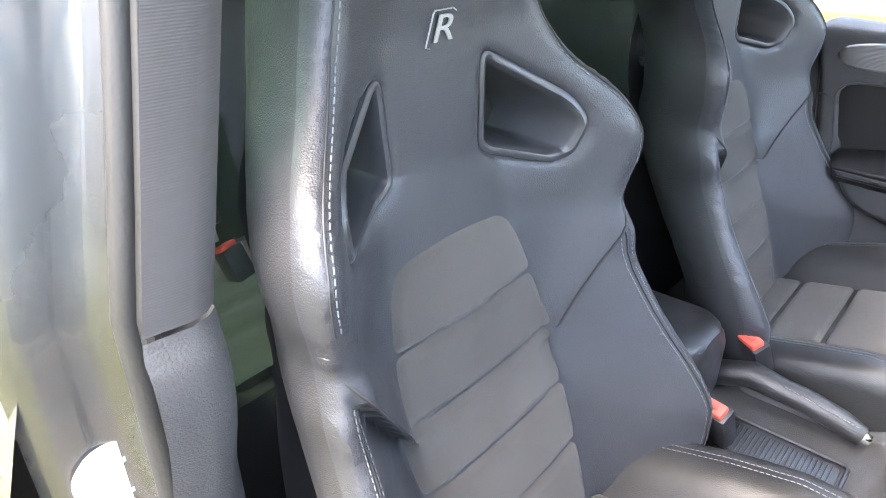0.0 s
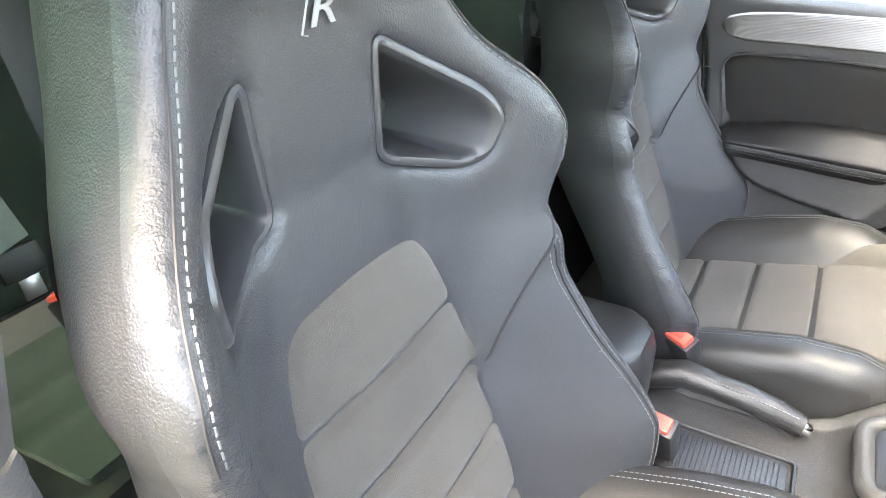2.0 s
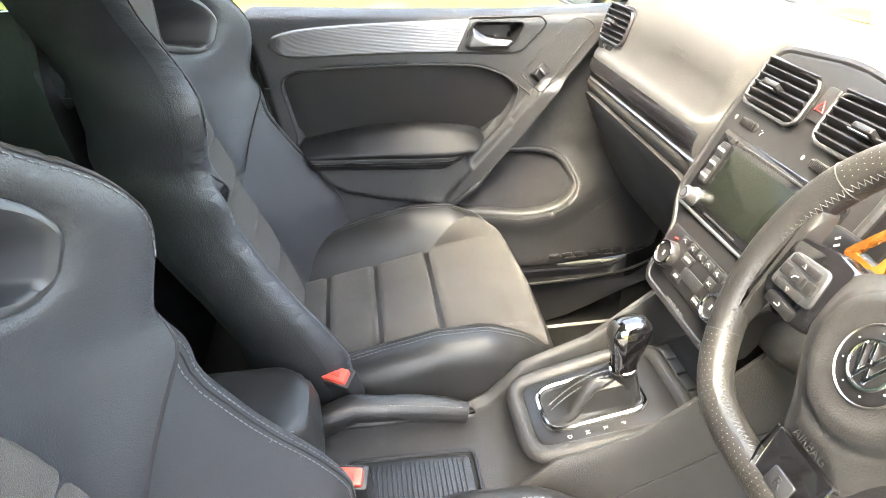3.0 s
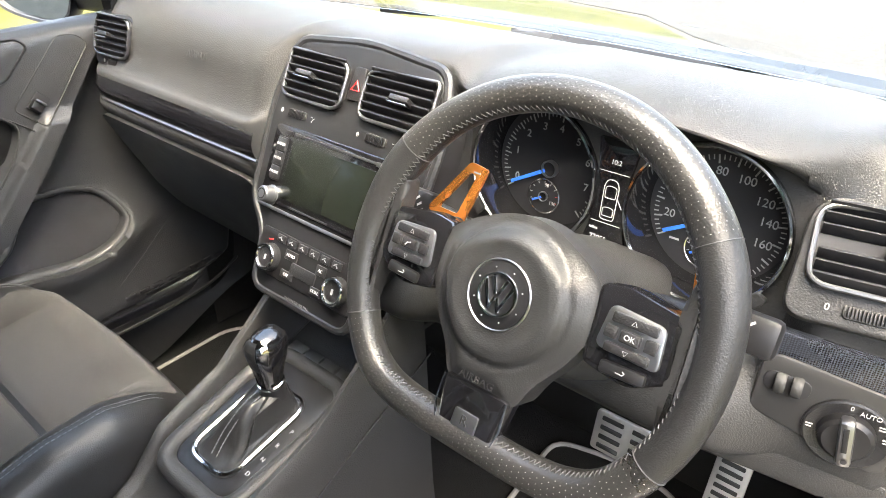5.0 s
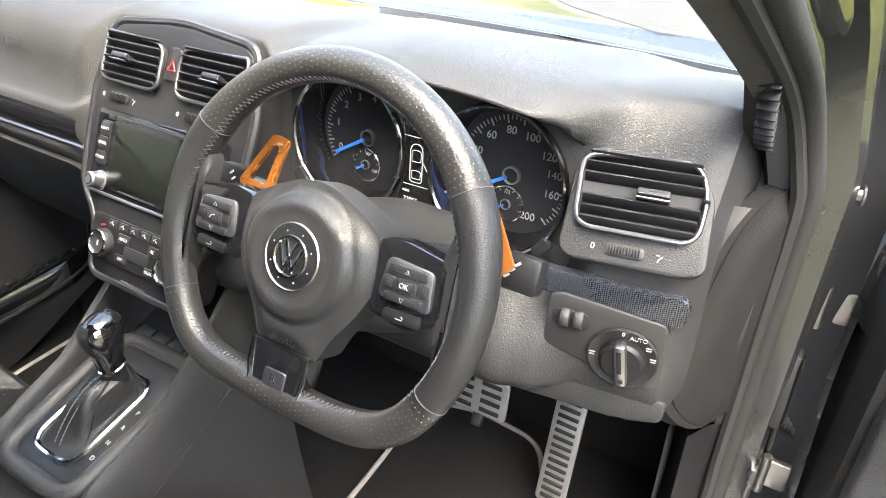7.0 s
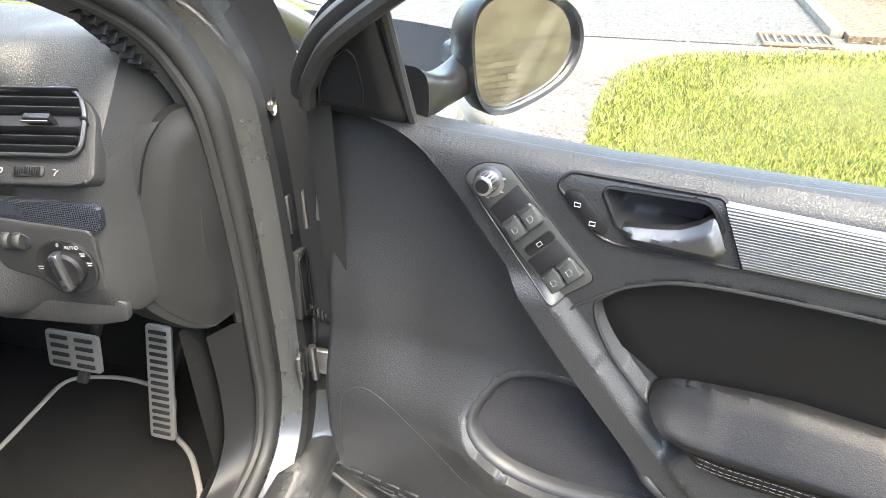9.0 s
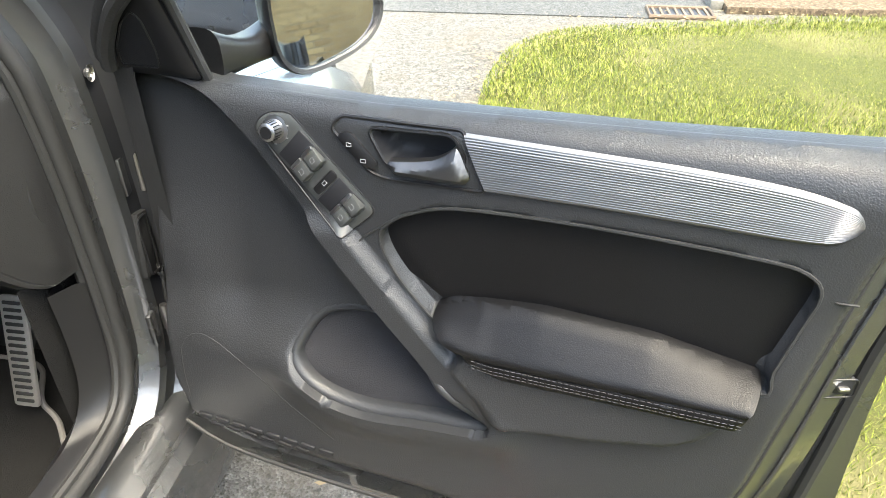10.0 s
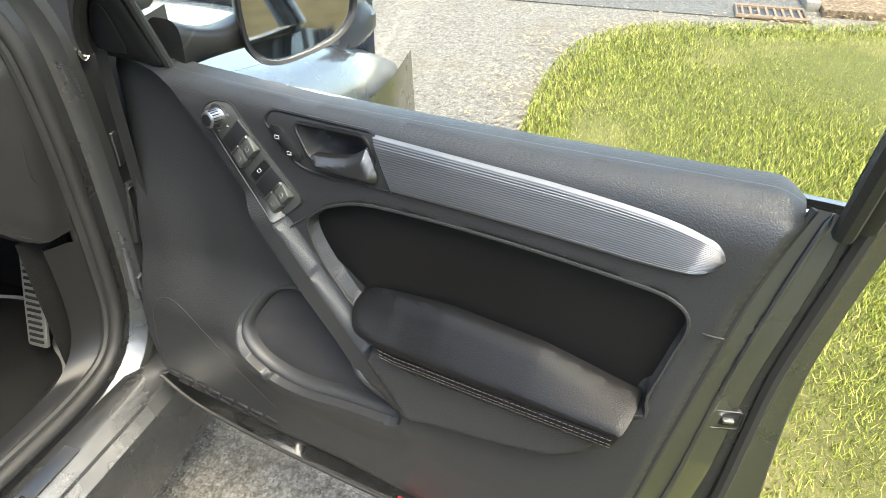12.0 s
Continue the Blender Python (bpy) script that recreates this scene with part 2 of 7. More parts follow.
# ---- materials ----
def material(name, color, rough=0.5, metal=0.0, grain=None, grain_depth=0.0, vary=0.12, vary_scale=6.0, coat=0.0, spec=0.5, weave=None, sheen=0.0, wear=0.0):
    """A surface with two scales of variation: blotches of tone and gloss, and a fine grain in relief.
    grain: cells a metre; weave: threads a metre."""
    mt = bpy.data.materials.new(name)
    mt.use_nodes = True
    nt = mt.node_tree
    b = nt.nodes["Principled BSDF"]
    b.inputs["Roughness"].default_value = rough
    b.inputs["Metallic"].default_value = metal
    b.inputs["Specular IOR Level"].default_value = spec
    b.inputs["Coat Weight"].default_value = coat
    b.inputs["Coat Roughness"].default_value = 0.06
    b.inputs["Sheen Weight"].default_value = sheen
    tc = nt.nodes.new("ShaderNodeTexCoord")
    blot = nt.nodes.new("ShaderNodeTexNoise")
    blot.inputs["Scale"].default_value, blot.inputs["Detail"].default_value = vary_scale, 6
    nt.links.new(tc.outputs["Object"], blot.inputs["Vector"])
    mix = nt.nodes.new("ShaderNodeMix")
    mix.data_type = 'RGBA'
    c = np.array(color)
    mix.inputs[6].default_value = (*np.clip(c * (1 - vary), 0, 1), 1)
    mix.inputs[7].default_value = (*np.clip(c * (1 + vary), 0, 1), 1)
    nt.links.new(blot.outputs[0], mix.inputs[0])
    nt.links.new(mix.outputs[2], b.inputs["Base Color"])
    rr = nt.nodes.new("ShaderNodeMapRange")
    rr.inputs[1].default_value, rr.inputs[2].default_value = 0.3, 0.7
    rr.inputs[3].default_value, rr.inputs[4].default_value = max(rough - 0.07, 0.02), min(rough + 0.07, 1)
    nt.links.new(blot.outputs[0], rr.inputs[0])
    nt.links.new(rr.outputs[0], b.inputs["Roughness"])
    if grain:
        g = nt.nodes.new("ShaderNodeTexVoronoi")
        g.feature = 'SMOOTH_F1'
        g.inputs["Scale"].default_value = grain
        warp = nt.nodes.new("ShaderNodeTexNoise")
        warp.inputs["Scale"].default_value = grain * 0.6
        add = nt.nodes.new("ShaderNodeMixRGB")
        add.blend_type = 'LINEAR_LIGHT'
        add.inputs[0].default_value = 0.6 / grain
        nt.links.new(tc.outputs["Object"], warp.inputs["Vector"])
        nt.links.new(tc.outputs["Object"], add.inputs[1])
        nt.links.new(warp.outputs["Color"], add.inputs[2])
        nt.links.new(add.outputs[0], g.inputs["Vector"])
        bp = nt.nodes.new("ShaderNodeBump")
        bp.inputs["Strength"].default_value = 1.0
        bp.inputs["Distance"].default_value = grain_depth
        bp.invert = True
        nt.links.new(g.outputs["Distance"], bp.inputs["Height"])
        nt.links.new(bp.outputs[0], b.inputs["Normal"])
    if wear and grain:
        fold = nt.nodes.new("ShaderNodeTexNoise")
        fold.inputs["Scale"].default_value, fold.inputs["Detail"].default_value = 26.0, 5
        fold.inputs["Distortion"].default_value = 1.2
        nt.links.new(tc.outputs["Object"], fold.inputs["Vector"])
        fb = nt.nodes.new("ShaderNodeBump")
        fb.inputs["Strength"].default_value, fb.inputs["Distance"].default_value = 0.3, 0.0016
        nt.links.new(fold.outputs[0], fb.inputs["Height"])
        nt.links.new(fb.outputs[0], bp.inputs["Normal"])
    if weave:
        wv = nt.nodes.new("ShaderNodeTexWave")
        wv.inputs["Scale"].default_value = weave / 3.1416 / 2
        wv.inputs["Distortion"].default_value = 0.6
        wv.bands_direction = 'Z'
        nt.links.new(tc.outputs["Object"], wv.inputs["Vector"])
        bp = nt.nodes.new("ShaderNodeBump")
        bp.inputs["Strength"].default_value, bp.inputs["Distance"].default_value = 0.4, 0.0003
        nt.links.new(wv.outputs[0], bp.inputs["Height"])
        nt.links.new(bp.outputs[0], b.inputs["Normal"])
    return mt


leather = material("black leather", (0.021, 0.0225, 0.0262), 0.45, grain=640, grain_depth=0.00042, vary=0.25, spec=0.48, wear=1)
leather_side = material("smooth dark leather", (0.015, 0.015, 0.0155), 0.40, spec=0.38, grain=760, grain_depth=0.00025, vary=0.25, wear=1)
shell_leather = material("matt side leather", (0.016, 0.0165, 0.018), 0.56, grain=640, grain_depth=0.0004, vary=0.2, spec=0.36, wear=1)
suede = material("grey suede", (0.046, 0.043, 0.039), 0.95, grain=1300, grain_depth=0.0009, vary=0.62, vary_scale=9, sheen=0.12, spec=0.15, wear=1)
door_leather = material("smooth black door leather", (0.0062, 0.0060, 0.0064), 0.42, grain=820, grain_depth=0.0002, vary=0.2, spec=0.22)
door_plastic = material("grained door plastic", (0.0225, 0.0232, 0.0250), 0.39, grain=600, grain_depth=0.0004, vary=0.12, spec=0.40)
soft_plastic = material("soft-touch dash", (0.025, 0.025, 0.0255), 0.52, grain=640, grain_depth=0.0004, vary=0.12, spec=0.34)
hard_plastic = material("black hard plastic", (0.012, 0.012, 0.013), 0.40, grain=620, grain_depth=0.0004, vary=0.12)
hub_plastic = material("grained airbag cover plastic", (0.0195, 0.0195, 0.020), 0.48, grain=700, grain_depth=0.00022, vary=0.1, spec=0.36)
cap_plastic = material("dark grained trim", (0.0135, 0.0135, 0.014), 0.46, grain=640, grain_depth=0.00035, vary=0.12, spec=0.34)
panel_plastic = material("satin grey switch panel", (0.027, 0.027, 0.0275), 0.40, vary=0.1, spec=0.4)
smooth_plastic = material("smooth satin plastic", (0.010, 0.010, 0.011), 0.38, vary=0.1, spec=0.30)
pillar_plastic = material("grey pillar trim", (0.045, 0.045, 0.046), 0.50, grain=480, grain_depth=0.0004)
pillar_cloth = material("ribbed grey pillar cloth", (0.040, 0.038, 0.038), 0.85, weave=900, vary=0.08)
gloss_black = material("gloss black", (0.006, 0.006, 0.007), 0.08, coat=0.6, vary=0.05)
rubber = material("black rubber", (0.016, 0.016, 0.016), 0.6, grain=240, grain_depth=0.0003)
paint = material("metallic grey paint", (0.095, 0.098, 0.102), 0.28, metal=0.8, grain=5200, grain_depth=0.00012, vary=0.06, coat=1.0)
chrome = material("chrome", (0.72, 0.73, 0.74), 0.10, metal=1.0, vary=0.04)
satin_metal = material("satin metal", (0.34, 0.34, 0.35), 0.36, metal=1.0, vary=0.06)
handle_metal = material("satin silver handle", (0.14, 0.14, 0.145), 0.42, metal=1.0, vary=0.05)
pedal_metal = material("brushed alloy pedal", (0.62, 0.60, 0.57), 0.48, metal=0.9, vary=0.15, vary_scale=40)
# The body's grey made darker, to stand for shade in the hinge gap.
gap_shade_paint = material("grey paint darkened as hinge gap shade", (0.022, 0.023, 0.026), 0.40, metal=0.3, vary=0.15)
steel = material("bare steel", (0.42, 0.41, 0.40), 0.38, metal=1.0, vary=0.2, vary_scale=40)
switch_plastic = material("grey switch plastic", (0.045, 0.047, 0.046), 0.40, vary=0.08)
thread = material("grey thread", (0.125, 0.13, 0.135), 0.7)
dark_thread = material("dark grey thread", (0.06, 0.06, 0.064), 0.7)
perforation = material("pale perforation", (0.30, 0.29, 0.28), 0.6)
carpet = material("black carpet", (0.012, 0.012, 0.012), 0.98, grain=900, grain_depth=0.002, vary=0.3, vary_scale=20, spec=0.1)
felt = material("dark felt lining", (0.027, 0.027, 0.030), 0.95, grain=1200, grain_depth=0.001, vary=0.3, vary_scale=16, spec=0.15)
mat_binding = material("grey mat binding", (0.20, 0.19, 0.18), 0.8, weave=700)
red_plastic = material("red buckle button", (0.62, 0.07, 0.05), 0.4)
belt_web = material("grey seat belt webbing", (0.09, 0.10, 0.10), 0.6, weave=1200)
headliner = material("dark headliner", (0.060, 0.060, 0.062), 0.9, grain=700, grain_depth=0.0004)
copper = material("copper-orange anodised metal", (0.62, 0.22, 0.05), 0.30, metal=0.8)
white_print = material("white print", (0.30, 0.30, 0.30), 0.5)
grey_print = material("grey print", (0.35, 0.35, 0.36), 0.5)
blue_needle = material("blue needle", (0.02, 0.16, 0.75), 0.4)
red_print = material("red print", (0.6, 0.03, 0.03), 0.4)
dial_face = material("black dial face", (0.008, 0.008, 0.010), 0.6)
screen_glass = material("dark display glass", (0.006, 0.0075, 0.006), 0.16, spec=0.16, coat=0.0, vary=0.02)
wheel_leather = material("worn wheel leather", (0.0165, 0.0162, 0.0158), 0.32, grain=500, grain_depth=0.0003, vary=0.3)
paper = material("white paper label", (0.75, 0.75, 0.73), 0.6, vary=0.04)
reflector_red = material("red reflector", (0.75, 0.02, 0.02), 0.2, coat=0.4)
lit_white = bpy.data.materials.new("lit display lines")
lit_white.use_nodes = True
lit_white.node_tree.nodes["Principled BSDF"].inputs["Base Color"].default_value = (.25, .25, .25, 1)
lit_white.node_tree.nodes["Principled BSDF"].inputs["Emission Color"].default_value = (1, 1, 1, 1)
lit_white.node_tree.nodes["Principled BSDF"].inputs["Emission Strength"].default_value = 0.03


def glass_material(name, tint, rough=0.0):
    mt = bpy.data.materials.new(name)
    mt.use_nodes = True
    b = mt.node_tree.nodes["Principled BSDF"]
    b.inputs["Base Color"].default_value = (*tint, 1)
    b.inputs["Transmission Weight"].default_value = 1.0
    b.inputs["Roughness"].default_value = rough
    b.inputs["IOR"].default_value = 1.25
    return mt


glass = glass_material("clear car glass", (0.97, 0.99, 0.97))
privacy_glass = glass_material("dark green privacy glass", (0.28, 0.42, 0.34))
# Rear suede: the dim green light through the tinted glass is in its colour.
rear_suede = material("grey suede dimmed green as rear light", (0.014, 0.020, 0.015), 0.95, grain=1300, grain_depth=0.0008, vary=0.4, vary_scale=16, sheen=0.2, spec=0.2)
mirror_silver = material("mirror silver", (0.9, 0.9, 0.88), 0.01, metal=1.0, vary=0.0)


def carbon_material():
    mt = material("carbon fibre", (0.02, 0.022, 0.028), 0.26, coat=0.5, vary=0.05)
    nt = mt.node_tree
    b = nt.nodes["Principled BSDF"]
    tc = nt.nodes.new("ShaderNodeTexCoord")
    mp = nt.nodes.new("ShaderNodeMapping")
    mp.inputs["Rotation"].default_value = (radians(45), 0, 0)
    ch = nt.nodes.new("ShaderNodeTexChecker")
    ch.inputs["Scale"].default_value = 640
    ch.inputs["Color1"].default_value = (0.004, 0.005, 0.007, 1)
    ch.inputs["Color2"].default_value = (0.034, 0.038, 0.048, 1)
    nt.links.new(tc.outputs["Object"], mp.inputs[0])
    nt.links.new(mp.outputs[0], ch.inputs["Vector"])
    nt.links.new(ch.outputs[0], b.inputs["Base Color"])
    return mt


carbon = carbon_material()


def ribbed_alu():
    """Brushed aluminium with fine lengthwise ribs."""
    mt = material("ribbed brushed aluminium", (0.20, 0.20, 0.202), 0.46, metal=1.0, vary=0.05)
    return mt


alu = ribbed_alu()

# ---- front seats: one-piece buckets with a see-through shoulder ----
SEAT_Y = 0.368


CREASE = [(.135, .800), (.258, .986)]
CREASE_LEN = math.hypot(.123, .186)


def back_x(u, z, d):
    """How far forward the front of a seat back lies: u across, z up, d from its edge."""
    a = np.abs(u)
    centre = np.interp(z, (.50, .56, .62, .70, .77, .85, .96, 1.05, 1.18, 1.30, 1.40), (-.125, -.148, -.170, -.202, -.232, -.256, -.286, -.302, -.310, -.302, -.285))
    lift = np.interp(z, (.50, .60, .68, .78, .88, .95, 1.05, 1.15, 1.25, 1.40), (.096, .136, .156, .140, .116, .112, .122, .096, .062, .04))
    inner = np.interp(z, (.55, .80, .95, 1.05, 1.25), (.115, .118, .100, .085, .055))
    w = smooth01((a - inner) / (0.275 - inner)) * 0.55 + 0.45 * np.clip((a - inner) / 0.16, 0, 1) ** 1.5
    x = centre + lift * w
    r = .040 - .004 * smooth01((z - .87) / .05)
    x = x - (r - np.sqrt(np.maximum(r * r - np.clip(r - d, 0, r) ** 2, 0)))
    # the crease where the shoulder part meets the lower bolster
    for s in (1, -1):
        side = ((z - .800) * (CREASE[1][0] - .135) - (u * s - .135) * (CREASE[1][1] - .800)) / CREASE_LEN
        on = smooth01((u * s - .120) / .02)
        x = x + on * smooth01((d - .006) / .034) * np.where(side >= -1e-4, .015 * np.exp(-(side / .034) ** 2), -.019 * np.exp(side / .036))
    # dished round the openings
    for s in (1, -1):
        q = np.hypot((u * s - .130) / 1.0, z - 1.065)
        x = x - 0.005 * np.exp(-(q / 0.075) ** 2)
    return x


BACK_HALF = [(0, 1.395), (.075, 1.388), (.122, 1.355), (.138, 1.29), (.150, 1.215), (.182, 1.148), (.232, 1.095), (.254, 1.048), (.254, 1.008), (.246, .976), (.243, .952), (.255, .902), (.272, .81), (.290, .73), (.294, .665), (.280, .60), (.245, .555), (.16, .530), (0, .525)]
_h = curve_through(BACK_HALF, 5)
_h[:, 0] *= .965 + .035 * smooth01((_h[:, 1] - .87) / .05)
BACK_LINE = np.concatenate([_h, (_h * (-1, 1))[::-1][1:-1]])
HOLE = rounded([(.076, 1.154), (.069, 1.046), (.086, 1.034), (.158, 1.012), (.178, 1.020), (.192, 1.060), (.176, 1.090)], 0.020, 5)
INSERT_HALF = [(0, .972), (.070, .968), (.100, .952), (.117, .912), (.129, .850), (.136, .795), (.138, .72), (.130, .64), (.122, .56), (.10, .545), (0, .543)]
_i = curve_through(INSERT_HALF, 4)
INSERT_LINE = np.concatenate([_i, (_i * (-1, 1))[::-1][1:-1]])
seat_at = lambda u, v, w: V((w, u, v))


def insert_x(u, z, d):
    x = back_x(u, z, np.full(len(u), 1.0)) + 0.002 + 0.004 * smooth01(d / 0.015)
    for zg in (.875, .795, .718, .640):
        bow = zg + 0.35 * u * u
        x = x - 0.008 * np.exp(-((z - bow) / 0.0045) ** 2)
    x = x - 0.012 * (1 - smooth01(d / 0.008)) * 0.5
    return x


def cushion_z(x, y, d):
    a = np.abs(y)
    z = np.interp(x, (-.24, -.15, -.05, .05, .15, .22, .26, .30), (.530, .545, .566, .587, .610, .622, .617, .592))
    b = np.interp(x, (-.24, -.15, 0, .08, .16, .22, .26), (.045, .058, .072, .074, .056, .024, .0))
    k = np.clip((a - .150) / .075, 0, 1)
    z = z + b * (1 - (1 - k) ** 2.2) - .10 * np.maximum(a - .225, 0)
    r = 0.034
    z = z - (r - np.sqrt(np.maximum(r * r - np.clip(r - d, 0, r) ** 2, 0)))
    return z


CUSHION_LINE = rounded([(-.22, -.245), (0, -.268), (.20, -.262), (.285, -.215), (.298, 0), (.285, .215), (.20, .262), (0, .268), (-.22, .245)], 0.05, 5)
CENTRE_LINE = rounded([(-.215, -.150), (.12, -.157), (.20, -.205), (.272, -.205), (.284, 0), (.272, .205), (.20, .205), (.12, .157), (-.215, .150)], 0.02, 4)


def centre_z(x, y, d):
    z = cushion_z(x, y, np.minimum(dist_to(np.stack([x, y], 1), [CUSHION_LINE]), 1)) + 0.001 + 0.004 * smooth01(d / 0.012)
    for xg in (-.095, .0, .105):
        z = z - 0.009 * np.exp(-((x - xg) / 0.0055) ** 2)
    return z - 0.006 * (1 - smooth01(d / 0.008))


embroidery = material("silver-grey embroidery", (.22, .225, .23), .6)
opening_plastic = material("satin grey opening trim", (.024, .025, .028), .38, vary=.08)


def back_skin(u, z, d):
    P = np.stack([u, z], 1)
    h = np.clip(.012 - dist_to(P, [HOLE, HOLE * (-1, 1)]), 0, .012)
    return back_x(u, z, dist_to(P, [BACK_LINE])) - (.012 - np.sqrt(np.maximum(.012 ** 2 - h * h, 0)))


def bucket_seat(place, label):
    seat = thing("front_seat", label, "car seat", "front seats", place)
    back = part("backrest", relief(BACK_LINE, 0.0068, back_skin, 0.010, holes=[HOLE, HOLE * (-1, 1)], at=seat_at, lines=[np.array(CREASE), np.array(CREASE) * (-1, 1)] + [loop(offset_line(BACK_LINE, -k, True)) for k in (.006, .015, .027, .040)]), leather, seat, "black leather backrest with side wings", sharp=70)
    edge_x = back_x(BACK_LINE[:, 0], BACK_LINE[:, 1], np.zeros(len(BACK_LINE)))
    shell = []
    for dx, ku, kz in ((-.008, 1, 1), (-.022, 1.004, 1), (-.040, 1.0, 1), (-.068, .972, .998), (-.095, .915, .995), (-.120, .84, .99), (-.135, .77, .985)):
        shell.append([(x + dx, q[0] * ku, 1.0 + (q[1] - 1.0) * kz) for x, q in zip(edge_x, BACK_LINE)])
    part("back_shell", loft(shell, closed=True), shell_leather, seat, "dark leather back shell")
    part("back_cover", relief(np.stack([BACK_LINE[:, 0] * .78, 1.0 + (BACK_LINE[:, 1] - 1.0) * .985], 1), 0.05, lambda u, z, d: np.interp(z, (.5, .8, 1.4), (-.30, -.36, -.41)), None, holes=[HOLE * (.9, 1), HOLE * (-.9, 1)], at=seat_at), smooth_plastic, seat)
    part("backrest_insert", relief(INSERT_LINE, 0.0055, insert_x, 0.01, at=seat_at), suede, seat, "grey suede centre panel with stitched seams")
    for s in (1, -1):
        hl = HOLE * (s, 1)
        x = back_x(hl[:, 0], hl[:, 1], dist_to(hl, [BACK_LINE])) - .004
        c = hl.mean(0)
        t = np.roll(hl, -1, 0) - np.roll(hl, 1, 0)
        nn = np.stack([-t[:, 1], t[:, 0]], 1) / np.hypot(*t.T)[:, None]
        if ((hl - c) * nn).sum() > 0:
            nn = -nn
        rows = []
        for o, dx in ((-.003, -.003), (-.0015, .0012), (.002, .0030), (.006, .0020), (.009, -.003), (.0105, -.010), (.0125, -.035), (.016, -.070), (.018, -.125)):
            q = hl + nn * o
            rows.append([(xx + dx, *p) for xx, p in zip(x, q)])
        fr_ = part("opening_frame", loft(rows, closed=True), opening_plastic, back, "satin grey plastic opening frame")
        # seams and their stitches along the shoulder, down the crease, and on the lower bolster
        upper = _h[(_h[:, 1] < 1.385) & (_h[:, 1] > .995)] * (s, 1)
        lower = _h[(_h[:, 1] < .94) & (_h[:, 1] > .585)] * (s, 1)

        def inset(line, off):
            t = np.gradient(line, axis=0)
            n = np.stack([-t[:, 1], t[:, 0]], 1) / np.hypot(*t.T)[:, None]
            return line + n * off * (1 if (n.mean(0) @ np.array([s, 0])) < 0 else -1)

        def laid(q, lift=.0005):
            x = back_x(q[:, 0], q[:, 1], dist_to(q, [BACK_LINE])) + lift
            return np.stack([x, q[:, 0], q[:, 1]], 1)
        shoulder = inset(upper, .016)
        part("seam", tube(laid(inset(upper, .011), 0), .0012, 6), dial_face, back)
        part("stitching", stitches(laid(shoulder), .0055, .003, .0007), thread, back, "pale grey stitching")
        part("seam", tube(laid(inset(lower, .022)), .0012, 6), dial_face, back)
        cl = np.array([(s * (CREASE[0][0] + (CREASE[1][0] - CREASE[0][0]) * k), CREASE[0][1] + (CREASE[1][1] - CREASE[0][1]) * k) for k in np.linspace(0, .80, 20)]) + np.array([-.0010 * s, .0010])
        # Black bar along the fold stands in for its line of shade.
        part("crease", tube(laid(cl, -.0004), [.0008] + [.0022] * 18 + [.0010], 6), dial_face, back)
        for off in (.017, .027):
            part("stitching", stitches(laid(inset(lower, off)), .0045, .0026, .0006), thread, back, "pale grey stitching")
    # embroidered letter on the head part
    m = frame_of((back_x(np.zeros(1), np.array([1.185]), np.ones(1))[0] + 0.003, 0, 1.185), (0, 1, 0), (0.06, 0, 1))
    part("embroidery", words("R", 0.037, m @ Matrix(((1.45, .34, 0, .010), (0, 1, 0, -.003), (0, 0, 1, 0), (0, 0, 0, 1))), 0.0008), embroidery, back, "embroidered white letter R")
    edge = [(a * .85 + .006, b * .74 - .002) for a, b in ((-.020, -.023), (-.027, -.021), (-.016, .020), (-.013, .024), (.018, .024), (.024, .020))]
    part("embroidery_outline", tube([m @ V((*p, 0.0005)) for p in edge], 0.0009, 5), embroidery, back)
    # cushion
    cush = part("seat_cushion", relief(CUSHION_LINE, 0.010, cushion_z, 0.11), leather_side, seat, "black leather cushion with raised side bolsters")
    part("cushion_insert", relief(CENTRE_LINE, 0.006, centre_z, 0.01), suede, seat, "grey suede cushion centre with seams")
    for s in (1, -1):
        for off in (.205, .214):
            l = np.array([(x, s * (off + 0.012 * math.sin((x + .2) * 6))) for x in np.linspace(-.19, .235, 40)])
            z = cushion_z(l[:, 0], l[:, 1], dist_to(l, [CUSHION_LINE])) + 0.0007
            part("stitching", stitches(np.stack([l[:, 0], l[:, 1], z], 1), 0.0045, 0.0026, 0.0006), thread, cush)
    part("seat_base", block((0.42, 0.47, 0.16), 0.03, pose(0.02, 0, 0.43)), hard_plastic, seat)
    for s in (1, -1):
        part("seat_rail", block((0.46, 0.035, 0.05), 0.006, pose(0.02, s * .19, 0.335)), steel, seat)
    return seat


driver_seat = bucket_seat(pose(0, -.386, 0), "black leather and grey suede bucket seat behind the steering wheel")
passenger_seat = copy_thing(driver_seat, pose(0, SEAT_Y, .012))
passenger_seat["label"] = "black leather and grey suede bucket seat beside the centre console"


# ---- seat belt buckles beside the front seats ----
def buckle(name, place, label):
    b = thing(name, label, "seat belt buckle", "belt buckles", place)
    part("buckle_body", block((0.032, 0.056, 0.085), 0.006, pose(0, 0, -0.045), taper=(1.0, 1.05)), hard_plastic, b)
    part("release_button", block((0.022, 0.046, 0.012), 0.003, pose(-0.002, 0, 0.001)), red_plastic, b, "red release button")
    part("button_mark", block((0.008, 0.026, 0.002), 0.0005, pose(-0.002, 0, 0.0075)), material("pressed lettering " + name, (0.5, 0.05, 0.04), 0.5), b)
    part("stalk", block((0.016, 0.03, 0.16), 0.004, pose(0.0, 0, -0.16)), hard_plastic, b)
    return b


buckle("belt_buckle", pose(-0.062, -0.088, 0.655, 0, -24, 80), "black belt buckle with red button beside the driver's seat")
